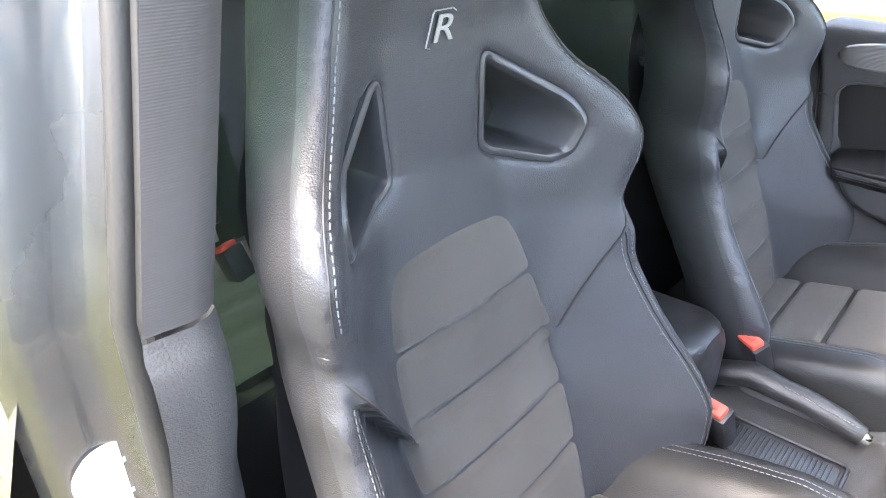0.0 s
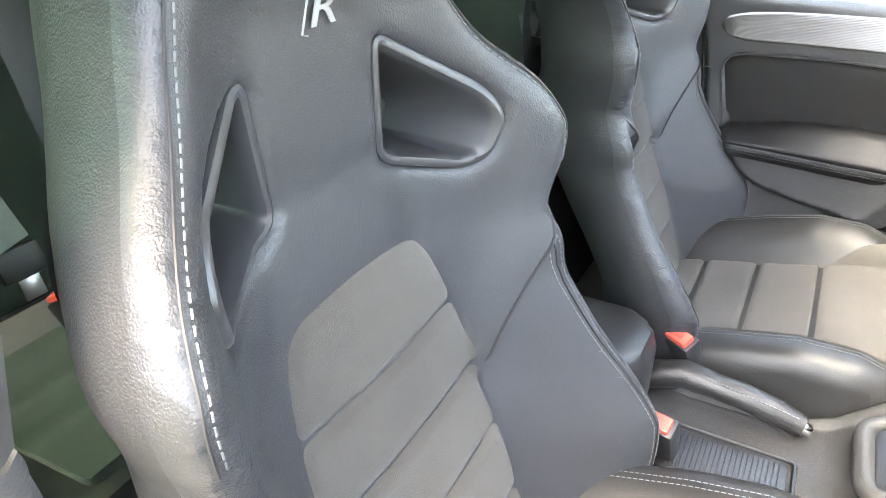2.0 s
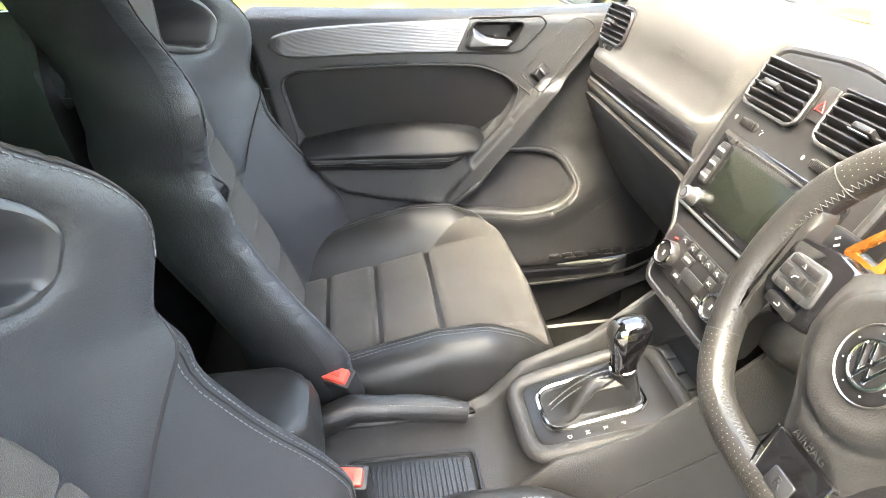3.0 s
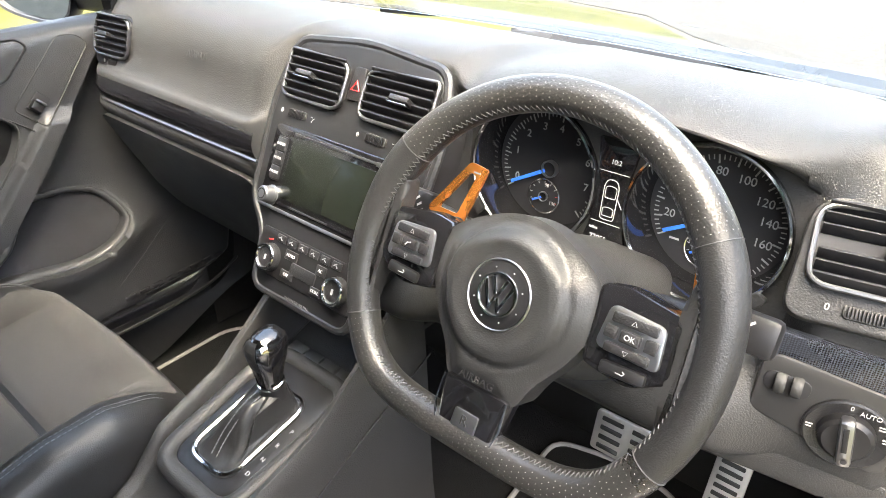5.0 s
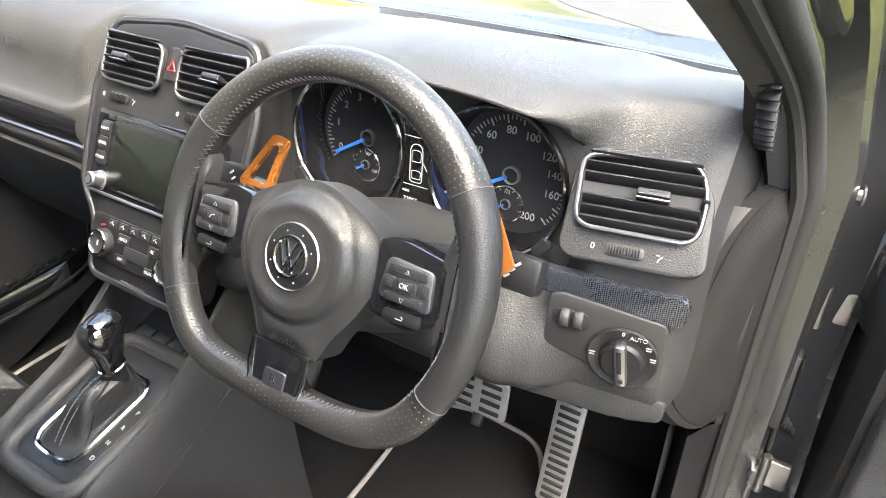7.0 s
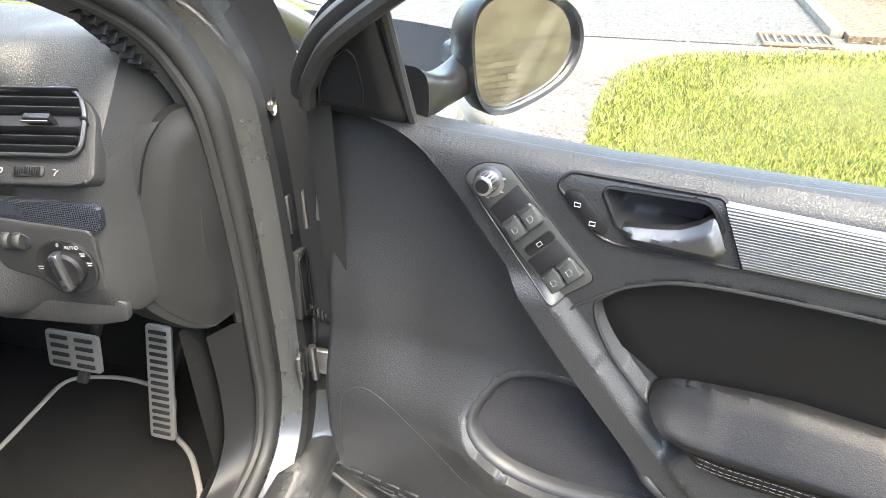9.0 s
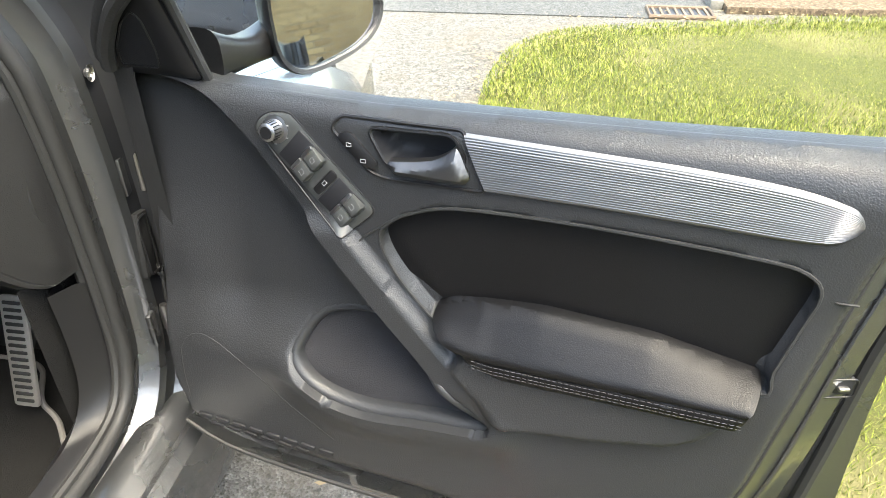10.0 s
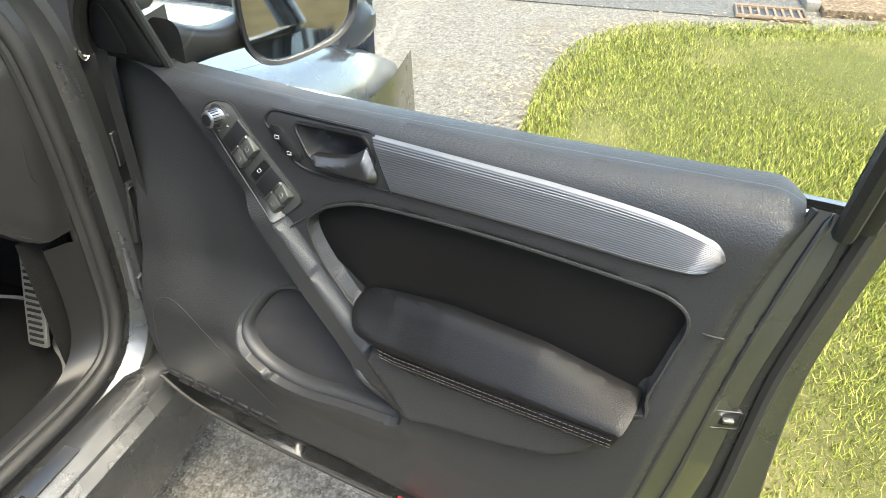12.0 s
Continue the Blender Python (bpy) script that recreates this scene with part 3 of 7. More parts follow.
buckle("belt_buckle", pose(-0.074, 0.090, 0.668, 0, -24, 60), "black belt buckle with red button beside the passenger seat")

# ---- rear bench ----
bench = thing("rear_bench", "dark leather and suede rear bench seat", "car seat")
part("bench_cushion", relief(rounded([(-1.05, -.66), (-.60, -.62), (-.56, 0), (-.60, .62), (-1.05, .66)], .05, 5), 0.02, lambda x, y, d: .575 + .06 * (x + 1.05) / .5 + .03 * smooth01((np.abs(np.abs(y) - .33) - .16) / .12) - (.04 - np.sqrt(np.maximum(.0016 - np.clip(.04 - d, 0, .04) ** 2, 0))), .2), leather_side, bench)
for s in (1, -1):
    yc = s * .33
    part("bench_insert", relief(rounded([(-1.0, yc - .17), (-.62, yc - .17), (-.62, yc + .17), (-1.0, yc + .17)], .02, 4), 0.02, lambda x, y, d: .592 + .06 * (x + 1.05) / .5 - .006 * np.exp(-((np.mod(x + 1.0, .095) - .0475) / .006) ** 2) - .006 * np.exp(-((np.mod(y - yc, .11) - .055) / .006) ** 2), .02), rear_suede, bench, "grey suede panel with quilted seams")
part("bench_backrest", relief(rounded([(-.68, .60), (-.68, 1.12), (-.4, 1.16), (.4, 1.16), (.68, 1.12), (.68, .60)], .06, 5), 0.03, lambda u, z, d: np.interp(z, (.55, 1.2), (-1.03, -1.20)) + .035 * smooth01((np.abs(np.abs(u) - .33) - .17) / .1) - (.05 - np.sqrt(np.maximum(.0025 - np.clip(.05 - d, 0, .05) ** 2, 0))), .12, at=seat_at), leather_side, bench)
for s in (1, -1):
    part("backrest_insert", relief(rounded([(s * .33 - .16, .64), (s * .33 - .16, 1.08), (s * .33 + .16, 1.08), (s * .33 + .16, .64)], .03, 4), 0.02, lambda u, z, d: np.interp(z, (.55, 1.2), (-1.03, -1.20)) + .008 - .006 * np.exp(-((np.mod(z - .64, .11) - .055) / .006) ** 2), .02, at=seat_at), rear_suede, bench)
rb = thing("rear_belt", "grey rear seat belt with steel tongue hanging by the bench", "seat belt")
part("webbing", loft([[V(c) + V((0, k, .006 * k / .025)) for k in (-.025, .025)] for c in ((-1.08, -.49, 1.24), (-.98, -.43, 1.10), (-.90, -.40, .95), (-.85, -.387, .84))]), belt_web, rb, "grey belt webbing")
part("tongue", block((.012, .062, .045), .006, pose(-.848, -.385, .815, 0, -15, 0)), hard_plastic, rb)
part("tongue_plate", block((.004, .030, .035), .002, pose(-.842, -.383, .78, 0, -15, 0)), steel, rb)
buckle("belt_buckle", pose(-.98, -.28, .665, 0, -25, 20), "black belt buckle with red button on the rear bench")

# ---- dashboard ----
dash = thing("dashboard", "charcoal soft-touch dashboard with round vents and instruments", "dashboard")
PROF_PASS = [(.93, 1.035), (.80, 1.070), (.66, 1.092), (.575, 1.094), (.525, 1.082), (.498, 1.055), (.483, 1.01), (.468, .985), (.452, .976), (.448, .932), (.446, .912), (.485, .84), (.53, .74), (.58, .66), (.66, .62)]
PROF_RIGHT = [(.90, 1.040), (.79, 1.068), (.70, 1.086), (.648, 1.088), (.615, 1.080), (.592, 1.060), (.571, 1.035), (.548, 1.008), (.527, .982), (.516, .955), (.514, .915), (.506, .87), (.502, .815), (.525, .775), (.62, .76)]
PROF_DRIVER = [(.93, 1.040), (.80, 1.078), (.66, 1.106), (.575, 1.110), (.528, 1.100), (.522, 1.092), (.560, 1.082), (.60, 1.075), (.622, 1.04), (.622, .96), (.605, .915), (.520, .888), (.468, .845), (.470, .79), (.58, .75)]
PROF_CENTRE = [(.95, 1.035), (.82, 1.070), (.68, 1.095), (.585, 1.104), (.548, 1.098), (.540, 1.085), (.530, 1.06), (.520, 1.02), (.505, .98), (.490, .94), (.470, .90), (.450, .86), (.430, .82), (.46, .78), (.60, .74)]


def dash_profile(y):
    A, B, C, D = (np.array(p) for p in (PROF_PASS, PROF_RIGHT, PROF_DRIVER, PROF_CENTRE))
    wc = smooth01((0.19 - abs(y)) / 0.05)
    wd = smooth01((-0.115 - y) / 0.05) * smooth01((y + 0.56) / 0.09)
    base = A if y > 0 else B
    p = base * (1 - wc) + D * wc
    p = p * (1 - wd) + C * wd
    # the ends fall away a little
    e = smooth01((abs(y) - .60) / .12)
    if y < -.50:
        p[4:, 0] += .17 * min(-y - .54, .11)
    if y < 0:
        p[3:, 0] = np.minimum(p[3:, 0] + .115 * smooth01((-y - .640) / .030) ** 2, .72)
    else:
        p[:, 0] += 0.05 * e
    p[:4, 1] -= 0.012 * e
    # the hood arches over the instruments
    if wd > 0:
        arch = max(0.0, 1 - ((y + .335) / .215) ** 2)
        p[2:7, 1] += (0.026 * arch - 0.026) * wd
    return p


secs = []
for y in np.linspace(-.70, .70, 141):
    c = curve_through(dash_profile(y), 4)
    secs.append([(x, y, z) for x, z in c])
part("dash_body", loft(secs), soft_plastic, dash, "grained charcoal dashboard body")


# centre stack
STACK = frame_of((.505, 0, 1.057), (0, -1, 0), (.52, 0, 1))      # x to the car's right, y up the slope
SLOPE = math.hypot(1, .52)
sy = lambda z: (z - 1.057) * SLOPE
stack_line = rounded([(-.140, sy(.90)), (-.147, sy(1.02)), (-.128, sy(1.092)), (0, sy(1.103)), (.128, sy(1.092)), (.147, sy(1.02)), (.140, sy(.90)), (.098, sy(.86)), (.092, sy(.795)), (-.092, sy(.795)), (-.098, sy(.86))], .022, 5)
stack = part("stack_console", slab(stack_line, .05, .006, STACK, 3), smooth_plastic, dash, "satin black centre stack")
rim = [STACK @ V((x * 1.01, y * 1.0 + (.002 if y > 0 else 0), -.004)) for x, y in stack_line]
part("stack_edge", tube(rim, .0060, 8, closed=True), hard_plastic, dash)


def vent(parent, m, w, h, skew=0.0, n=6, round_to=0.018, name="air_vent", label="air vent with black slats in a chrome frame"):
    """A vent in the plane of m: chrome frame, dark well, slats, a tab and a thumb wheel."""
    o = [(-w / 2 + skew * .3, -h / 2), (-w / 2, h / 2 - .004), (w / 2 - skew, h / 2), (w / 2, h / 2 - .016 - abs(skew)), (w / 2 - skew * .2, -h / 2)]
    line = rounded(o, round_to, 6)
    v = part(name, tube([m @ V((*p, .006)) for p in line], .0026, 8, closed=True), handle_metal, parent, label)
    well = [[m @ V((p[0], p[1], .006)) for p in line] + [m @ V((*line[0], .006))], [m @ V((p[0], p[1], -.001)) for p in line] + [m @ V((*line[0], -.001))]]
    part("vent_well", loft(well), rubber, v)
    bm = bmesh.new()
    bm.faces.new([bm.verts.new(m @ V((p[0], p[1], .0008))) for p in line])
    part("vent_back", bm, dial_face, v)
    for k in range(n):
        y = -h / 2 + h * (k + .6) / n
        xs = [p[0] for p in line if abs(p[1] - y) < h / n * 1.1] or [-w / 2, w / 2]
        x0, x1 = min(xs) + .004, max(xs) - .004
        part("slat", block((x1 - x0, .0026, .012), .0010, m @ pose((x0 + x1) / 2, y, .0055, -38, 0, 0)), smooth_plastic, v)
    part("vent_tab", block((.030, .0075, .018), .002, m @ pose(w * .10, 0, .010, -20, 0, 0)), hard_plastic, v)
    part("tab_edge", block((.030, .0014, .004), .0005, m @ pose(w * .10, -.0040, .0190, -20, 0, 0)), satin_metal, v)
    return v


def thumb_wheel(parent, m, w=.036):
    tw = part("thumb_wheel", slab(rounded([(-w / 2, -.006), (-w / 2, .006), (w / 2, .006), (w / 2, -.006)], .005, 4), .006, .001, m @ pose(0, 0, .001)), rubber, parent)
    for k in range(11):
        part("ridge", block((.0014, .009, .003), .0004, m @ pose(-w * .38 + w * .76 * k / 10, 0, .0025)), smooth_plastic, tw)
    part("vent_mark", words("0", .0085, m @ pose(-w / 2 - .012, 0, .0012)), white_print, parent, "white 0 mark")
    for k, (dx, dy) in enumerate(((0, .002), (.003, 0), (.001, -.003))):
        part("vent_symbol", block((.0034, .0010, .0006), 0, m @ pose(w / 2 + .012 + dx, dy, .0012, 0, 0, 35 * k)), white_print, parent)


for s, sk in ((-1, -.006), (1, .006)):
    vm = STACK @ pose(s * .073, sy(1.052), .001)
    vent(stack, vm if s > 0 else vm @ Matrix.Diagonal((-1, 1, 1, 1)), .112, .056 * SLOPE)
    thumb_wheel(stack, STACK @ pose(s * .073 - .02, sy(1.006), .001))
hz = part("hazard_button", slab(rounded([(-.012, -.02), (-.010, .022), (.010, .022), (.012, -.02)], .004, 4), .006, .0015, STACK @ pose(0, sy(1.057), .004)), hard_plastic, stack, "black hazard button with a red triangle")
part("hazard_triangle", tube([STACK @ pose(0, sy(1.055), .0045) @ V(p) for p in ((-.007, -.005, 0), (.007, -.005, 0), (0, .007, 0))], .0010, 5, closed=True), red_print, hz)

# radio
RAD = STACK @ pose(0, sy(.945), .002)
radio = thing("car_radio", "black car radio with a dark screen and silver knobs", "radio")
part("radio_face", slab(rounded([(-.120, -.054), (-.124, .052), (.124, .052), (.120, -.054)], .008, 4), .012, .0025, RAD @ pose(0, 0, .002)), gloss_black, radio)
part("radio_screen", slab(rounded([(-.083, -.043), (-.083, .034), (.083, .034), (.083, -.043)], .003, 3), .004, .001, RAD @ pose(.002, 0, .0035)), screen_glass, radio, "dark switched-off screen")
part("disc_slot", block((.15, .0035, .003), .001, RAD @ pose(0, .043, .0025)), dial_face, radio)
part("card_slot", block((.075, .0025, .002), .0006, RAD @ pose(-.02, -.0505, .0025)), dial_face, radio)
part("chrome_strip", block((.242, .0045, .004), .0015, RAD @ pose(0, -.060, .001)), satin_metal, radio)
for s in (-1, 1):
    kp = part("key_bank", slab(rounded([(-.009, -.030), (-.011, .030), (.009, .030), (.009, -.030)], .005, 4), .004, .001, RAD @ pose(s * .100, .006, .0045)), smooth_plastic, radio)
    for k, t in enumerate(("RADIO", "MEDIA", "PHONE") if s < 0 else ("MAP", "NAV", "TRAFFIC")):
        part("key", slab(rounded([(-.0085, -.0085), (-.0085, .0085), (.0085, .0085), (.0085, -.0085)], .002, 3), .003, .0008, RAD @ pose(s * .100, .0255 - k * .0192, .006)), hard_plastic, kp)
        if s < 0:
            part("key_word", words(t, .0052, RAD @ pose(s * .100, .0255 - k * .0192, .0064)), white_print, kp, "white lettering " + t)
    kn = part("radio_knob", turned([(0, .015), (.009, .015), (.0105, .0135), (.0115, 0), (.0135, -.001), (.0135, -.004)], 24, RAD @ pose(s * .097, -.044, .004)), satin_metal, radio, "silver rotary knob")
    part("knob_ring", turned([(.0072, .0153), (.0072, .0158), (.0060, .0158), (.0060, .0153)], 24, RAD @ pose(s * .097, -.044, .004)), dial_face, kn)
    for k in range(2):
        part("key", block((.012, .006, .003), .001, RAD @ pose(s * (.092 - .016 * k), .0425, .0035)), hard_plastic, radio)

# climate panel
CLI = STACK @ pose(0, sy(.842), .002)
cli = thing("climate_panel", "black heating panel with two silver ringed dials", "heater control")
part("panel_face", slab(rounded([(-.094, -.030), (-.098, .031), (.098, .031), (.094, -.030)], .008, 4), .010, .002, CLI @ pose(0, 0, .001)), smooth_plastic, cli)
for s in (-1, 1):
    k = part("temperature_dial", turned([(0, .010), (.013, .010), (.0150, .012), (.0168, .012), (.018, .010), (.019, 0), (.019, -.004)], 32, CLI @ pose(s * .066, -.006, .001)), hard_plastic, cli)
    part("dial_ring", turned([(.0140, .0115), (.0148, .0132), (.0170, .0132), (.0178, .0115)], 32, CLI @ pose(s * .066, -.006, .001)), chrome, k)
    part("dial_mark", block((.003, .007, .0006), 0, CLI @ pose(s * .066, -.006, .0115)), white_print, k)
for k in range(6):
    b = part("climate_key", block((.0165, .010, .003), .001, CLI @ pose(-.054 + .0215 * k, .0235, .0015)), hard_plastic, cli)
    part("key_symbol", join(block((.006, .0012, .0005), 0, CLI @ pose(-.056 + .0215 * k, .0245, .0033, 0, 0, 30)), block((.004, .0012, .0005), 0, CLI @ pose(-.053 + .0215 * k, .0225, .0033, 0, 0, -40))), white_print, b)
for (x, y, w, h, t) in ((-.028, .008, .024, .013, "AUTO"), (.030, .008, .018, .013, "AC"), (-.028, -.018, .024, .010, "OFF"), (.030, -.020, .020, .010, "DUAL")):
    b = part("climate_key", block((w, h, .003), .001, CLI @ pose(x, y, .0015)), hard_plastic, cli)
    part("key_word", words(t, .0058, CLI @ pose(x, y, .0034)), white_print, b, "white lettering " + t)
part("blower_rocker", slab(rounded([(-.024, -.008), (-.024, .008), (.024, .008), (.024, -.008)], .003, 3), .004, .001, CLI @ pose(.0, -.007, .003)), hard_plastic, cli)
part("airbag_line", words("PASSENGER AIR BAG", .0052, STACK @ pose(.0, sy(.800), .0005)), dark_thread, cli, "grey lettering PASSENGER AIR BAG")
part("dial_dot", block((.008, .002, .0006), 0, CLI @ pose(-.073, .017, .0025, 0, 0, 15)), red_print, cli)

# passenger side: vent, decor strip, glovebox
LV = frame_of((.487, .590, 1.030), (.07, -1, 0), (.30, 0, 1))
bz = part("vent_bezel", slab(rounded([(-.062, -.050), (-.056, .036), (.040, .044), (.066, .010), (.060, -.050)], .02, 5), .02, .004, LV), smooth_plastic, dash)
vent(bz, LV @ pose(0, .004, .001) @ Matrix.Diagonal((-1, 1, 1, 1)), .104, .068, .010)
thumb_wheel(bz, LV @ pose(0, -.041, .001), .03)
part("decor_strip", loft([[(.4465 - .006 * math.sin(math.pi * k / 6) + .05 * max(0, y - .60) / .12, y, .934 + .040 * k / 6) for k in range(7)] for y in np.linspace(.155, .655, 30)]), gloss_black, dash, "gloss black decor strip")
part("strip_edge", tube([(.447 + .05 * max(0, (y - .60)) / .12, y, .932) for y in np.linspace(.155, .655, 20)], .003, 6), satin_metal, dash)
gb = part("glovebox_lid", relief(rounded([(.175, .655), (.175, .900), (.62, .905), (.62, .68)], .025, 5), .02, lambda u, z, d: -np.interp(z, (.65, .74, .84, .905), (.575, .518, .470, .440)) + .003 * smooth01(d / .01), .02, at=lambda u, v, w: V((-w, u, v))), soft_plastic, dash, "glovebox lid")
part("airbag_word", words("AIRBAG", .016, frame_of((.487, .335, 1.043), (0, -1, 0), (.35, 0, 1)), .0004), soft_plastic, dash, "embossed word AIRBAG")

# driver's outer vent, light switch panel and trims
RP = frame_of((.519, -.588, .90), (.19, -1, 0), (.04, 0, 1))
VP = frame_of((.552, -.584, 1.011), (.19, -1, 0), (.76, 0, 1))
vb = part("vent_bezel", slab(rounded([(-.068, -.066), (-.064, .030), (-.050, .046), (.030, .043), (.066, .020), (.070, -.060), (.05, -.066)], .020, 6), .022, .004, VP @ pose(0, 0, .002)), soft_plastic, dash)
vent(vb, VP @ pose(.0, .002, .004), .118, .074, .012, 7, .018)
thumb_wheel(vb, VP @ pose(-.004, -.0515, .0035), .036)
part("carbon_trim", slab(rounded([(-.085, .012), (-.085, .040), (.060, .033), (.068, .026), (.064, .000), (.050, .001)], .008, 5), .01, .003, RP @ pose(0, 0, .006)), carbon, dash, "blue-black carbon fibre trim strip")
lp = part("light_panel", slab(rounded([(-.068, -.050), (-.066, .010), (-.055, .016), (.050, .002), (.054, -.010), (.052, -.076), (.040, -.080)], .009, 5), .016, .003, RP @ pose(0, 0, .009)), panel_plastic, dash, "satin black light switch panel")
dm = part("dimmer", slab(rounded([(-.020, -.010), (-.020, .010), (.020, .010), (.020, -.010)], .0095, 5), .004, .001, RP @ pose(-.042, -.012, .0105, 0, 0, -5)), dial_face, lp)
for k in range(2):
    part("dimmer_wheel", turned([(0, .0045), (.010, .0045), (.011, .003), (.011, -.003), (.010, -.0045), (0, -.0045)], 28, RP @ pose(-.048 + .014 * k, -.012, .008, 0, 90, 0)), rubber, dm)
sw = part("light_switch", turned([(0, .001), (.028, .001), (.034, .003), (.036, .002), (.036, -.003)], 40, RP @ pose(.014, -.044, .010)), hard_plastic, lp, "rotary light switch with silver grip")
part("switch_hub", turned([(0, .012), (.019, .012), (.0225, .009), (.0235, 0)], 32, RP @ pose(.014, -.044, .010)), smooth_plastic, sw)
part("switch_grip", block((.0125, .048, .016), .004, RP @ pose(.014, -.044, .021, 0, 0, 9)), satin_metal, sw, "silver switch grip")
part("grip_inset", block((.0045, .026, .001), .0004, RP @ pose(.0125, -.038, .0292, 0, 0, 9)), smooth_plastic, sw)
part("grip_mark", turned([(0, .0004), (.0028, .0004)], 12, RP @ pose(.0168, -.060, .0292)), dial_face, sw)
for a, t in ((95, "0"), (65, "AUTO"), (38, None), (12, None), (180, None)):
    q = RP @ pose(.014 + .030 * math.cos(radians(a)), -.044 + .030 * math.sin(radians(a)), .0135)
    part("switch_mark", words(t, .0062, q) if t else join(block((.006, .0013, .0004), 0, q @ pose(0, .0015, 0)), block((.005, .0013, .0004), 0, q @ pose(0, -.0015, 0))), white_print, sw)
# lower dash: coin tray slot and fuse cover seams
part("coin_slot", block((.10, .010, .006), .003, RP @ pose(-.052, -.108, -.002)), dial_face, dash)
part("lower_panel", slab(rounded([(-.105, -.127), (-.10, -.092), (.05, -.092), (.066, -.10), (.064, -.125), (.02, -.132)], .008, 4), .01, .003, RP @ pose(0, 0, .002)), soft_plastic, dash)
# end cap of the dash, with its curved front edge
CAP = frame_of((.575, -.648, 0), (.097, -.054, 0), (0, 0, 1))
cap_line = curve_through([(.094, 1.006), (.073, 1.002), (.051, .984), (.035, .961), (.021, .924), (.010, .886), (-.002, .847), (-.006, .809), (.002, .769), (.023, .736), (.049, .708), (.074, .692)], 3)
cap_line = np.concatenate([cap_line, [(.110, .70), (.118, .80), (.128, .92), (.128, 1.0)]])
part("end_cap", relief(cap_line, .009, lambda x, z, d: .004 + .009 * smooth01(d / .035), .02, at=lambda u, v, w: CAP @ V((u, v, w if CAP.col[2].y < 0 else -w))), cap_plastic, dash, "side cap of the dashboard")
part("cap_rim", loft([[CAP @ V((u + du, v + dv, (w if CAP.col[2].y < 0 else -w))) for du, dv, w in ((.004, 0, .000), (-.004, 0, .004), (-.014, 0, .002), (-.026, 0, -.012), (-.036, .0, -.04))] for u, v in cap_line[4:-3]]), cap_plastic, dash)

# instruments
INS = frame_of((.552, -.33, .99), (0, -1, 0), (.12, 0, 1))


def dial(parent, x, label):
    m = INS @ pose(x, 0, 0)
    d = part("dial", turned([(.073, -.045), (.076, -.01), (.078, .004), (.0815, .005), (.083, -.002)], 64, m), gloss_black, parent, label)
    part("dial_bezel", turned([(.0785, .004), (.080, .0065), (.0822, .006), (.083, .003)], 64, m), chrome, d)
    part("dial_face", turned([(0, -.044), (.075, -.044)], 48, m), dial_face, d)
    return d, m @ pose(0, -.004, -.043)


fascia = rounded([(-.205, -.085), (-.200, .060), (-.12, .098), (.12, .098), (.200, .060), (.205, -.085), (.06, -.105), (-.06, -.105)], .03, 5)
ring_hole = lambda x: np.array([(x + .0825 * math.cos(a), .0825 * math.sin(a)) for a in np.linspace(0, 2 * math.pi, 41)[:-1]])
screen_hole = rounded([(-.0125, -.056), (-.0125, .062), (.0125, .062), (.0125, -.056)], .004, 3)
cluster = thing("instrument_cluster", "instrument cluster with two black dials and blue needles", "instruments")
for x, big, small in ((-.100, [("0", 205), ("1", 168), ("2", 136), ("3", 108), ("4", 82), ("5", 52), ("6", 22), ("7", -12)], [("90", 80), ("130", -25)]),
                      (.100, [("20", 190), ("40", 158), ("60", 128), ("80", 98), ("100", 68), ("120", 36), ("140", 12), ("160", -14), ("200", -62)], [("1/2", 90)])):
    d, m = dial(cluster, x, "rev counter dial" if x < 0 else "speedometer dial")
    for t, a in big:
        a = radians(a)
        part("numeral", words(t, .0125, m @ pose(.050 * math.cos(a), .050 * math.sin(a), .0006)), white_print, d)
    ticks = bmesh.new()
    for k in range(57):
        a = radians(212 - 4.6 * k)
        ln = .009 if k % 4 == 0 else .005
        b = block((ln, .0011 if k % 4 else .0017, .0004), 0, m @ pose((.067 - ln / 2) * math.cos(a), (.067 - ln / 2) * math.sin(a), .0006, 0, 0, math.degrees(a)))
        ticks = join(ticks, b)
    part("scale_ticks", ticks, white_print, d)
    part("hub_ring", turned([(.0085, .006), (.0105, .006), (.0105, .0)], 28, m), satin_metal, d)
    part("needle", block((.052, .0042, .0012), .0004, m @ pose(-.0285, -.0160, .004, 0, 0, 29.5)), blue_needle, d, "blue needle")
    sm = m @ pose(-.004, -.036, .001)
    part("small_dial", turned([(.0205, .0008), (.0215, .0014), (.0222, .0006)], 36, sm), chrome, d)
    part("hub_ring", turned([(.005, .003), (.0062, .003), (.0062, .0)], 20, sm), satin_metal, d)
    part("needle", block((.014, .0026, .001), .0003, sm @ pose(-.008, -.0045, .0025, 0, 0, 29)), blue_needle, d)
    for t, a in small:
        a = radians(a)
        part("numeral", words(t, .0062, sm @ pose(.0145 * math.cos(a), .0145 * math.sin(a), .0004)), white_print, d)
    for k in range(9):
        a = radians(200 - 27 * k)
        part("tick", block((.003, .0009, .0003), 0, sm @ pose(.018 * math.cos(a), .018 * math.sin(a), .0004, 0, 0, math.degrees(a))), white_print if k < 7 else red_print, d)
part("cluster_fascia", relief(fascia, .02, lambda u, v, d: 0 * u - .004, .05, holes=[ring_hole(-.100), ring_hole(.100)], at=lambda u, v, w: INS @ V((u, v, w))), soft_plastic, cluster, "grained black cluster surround")
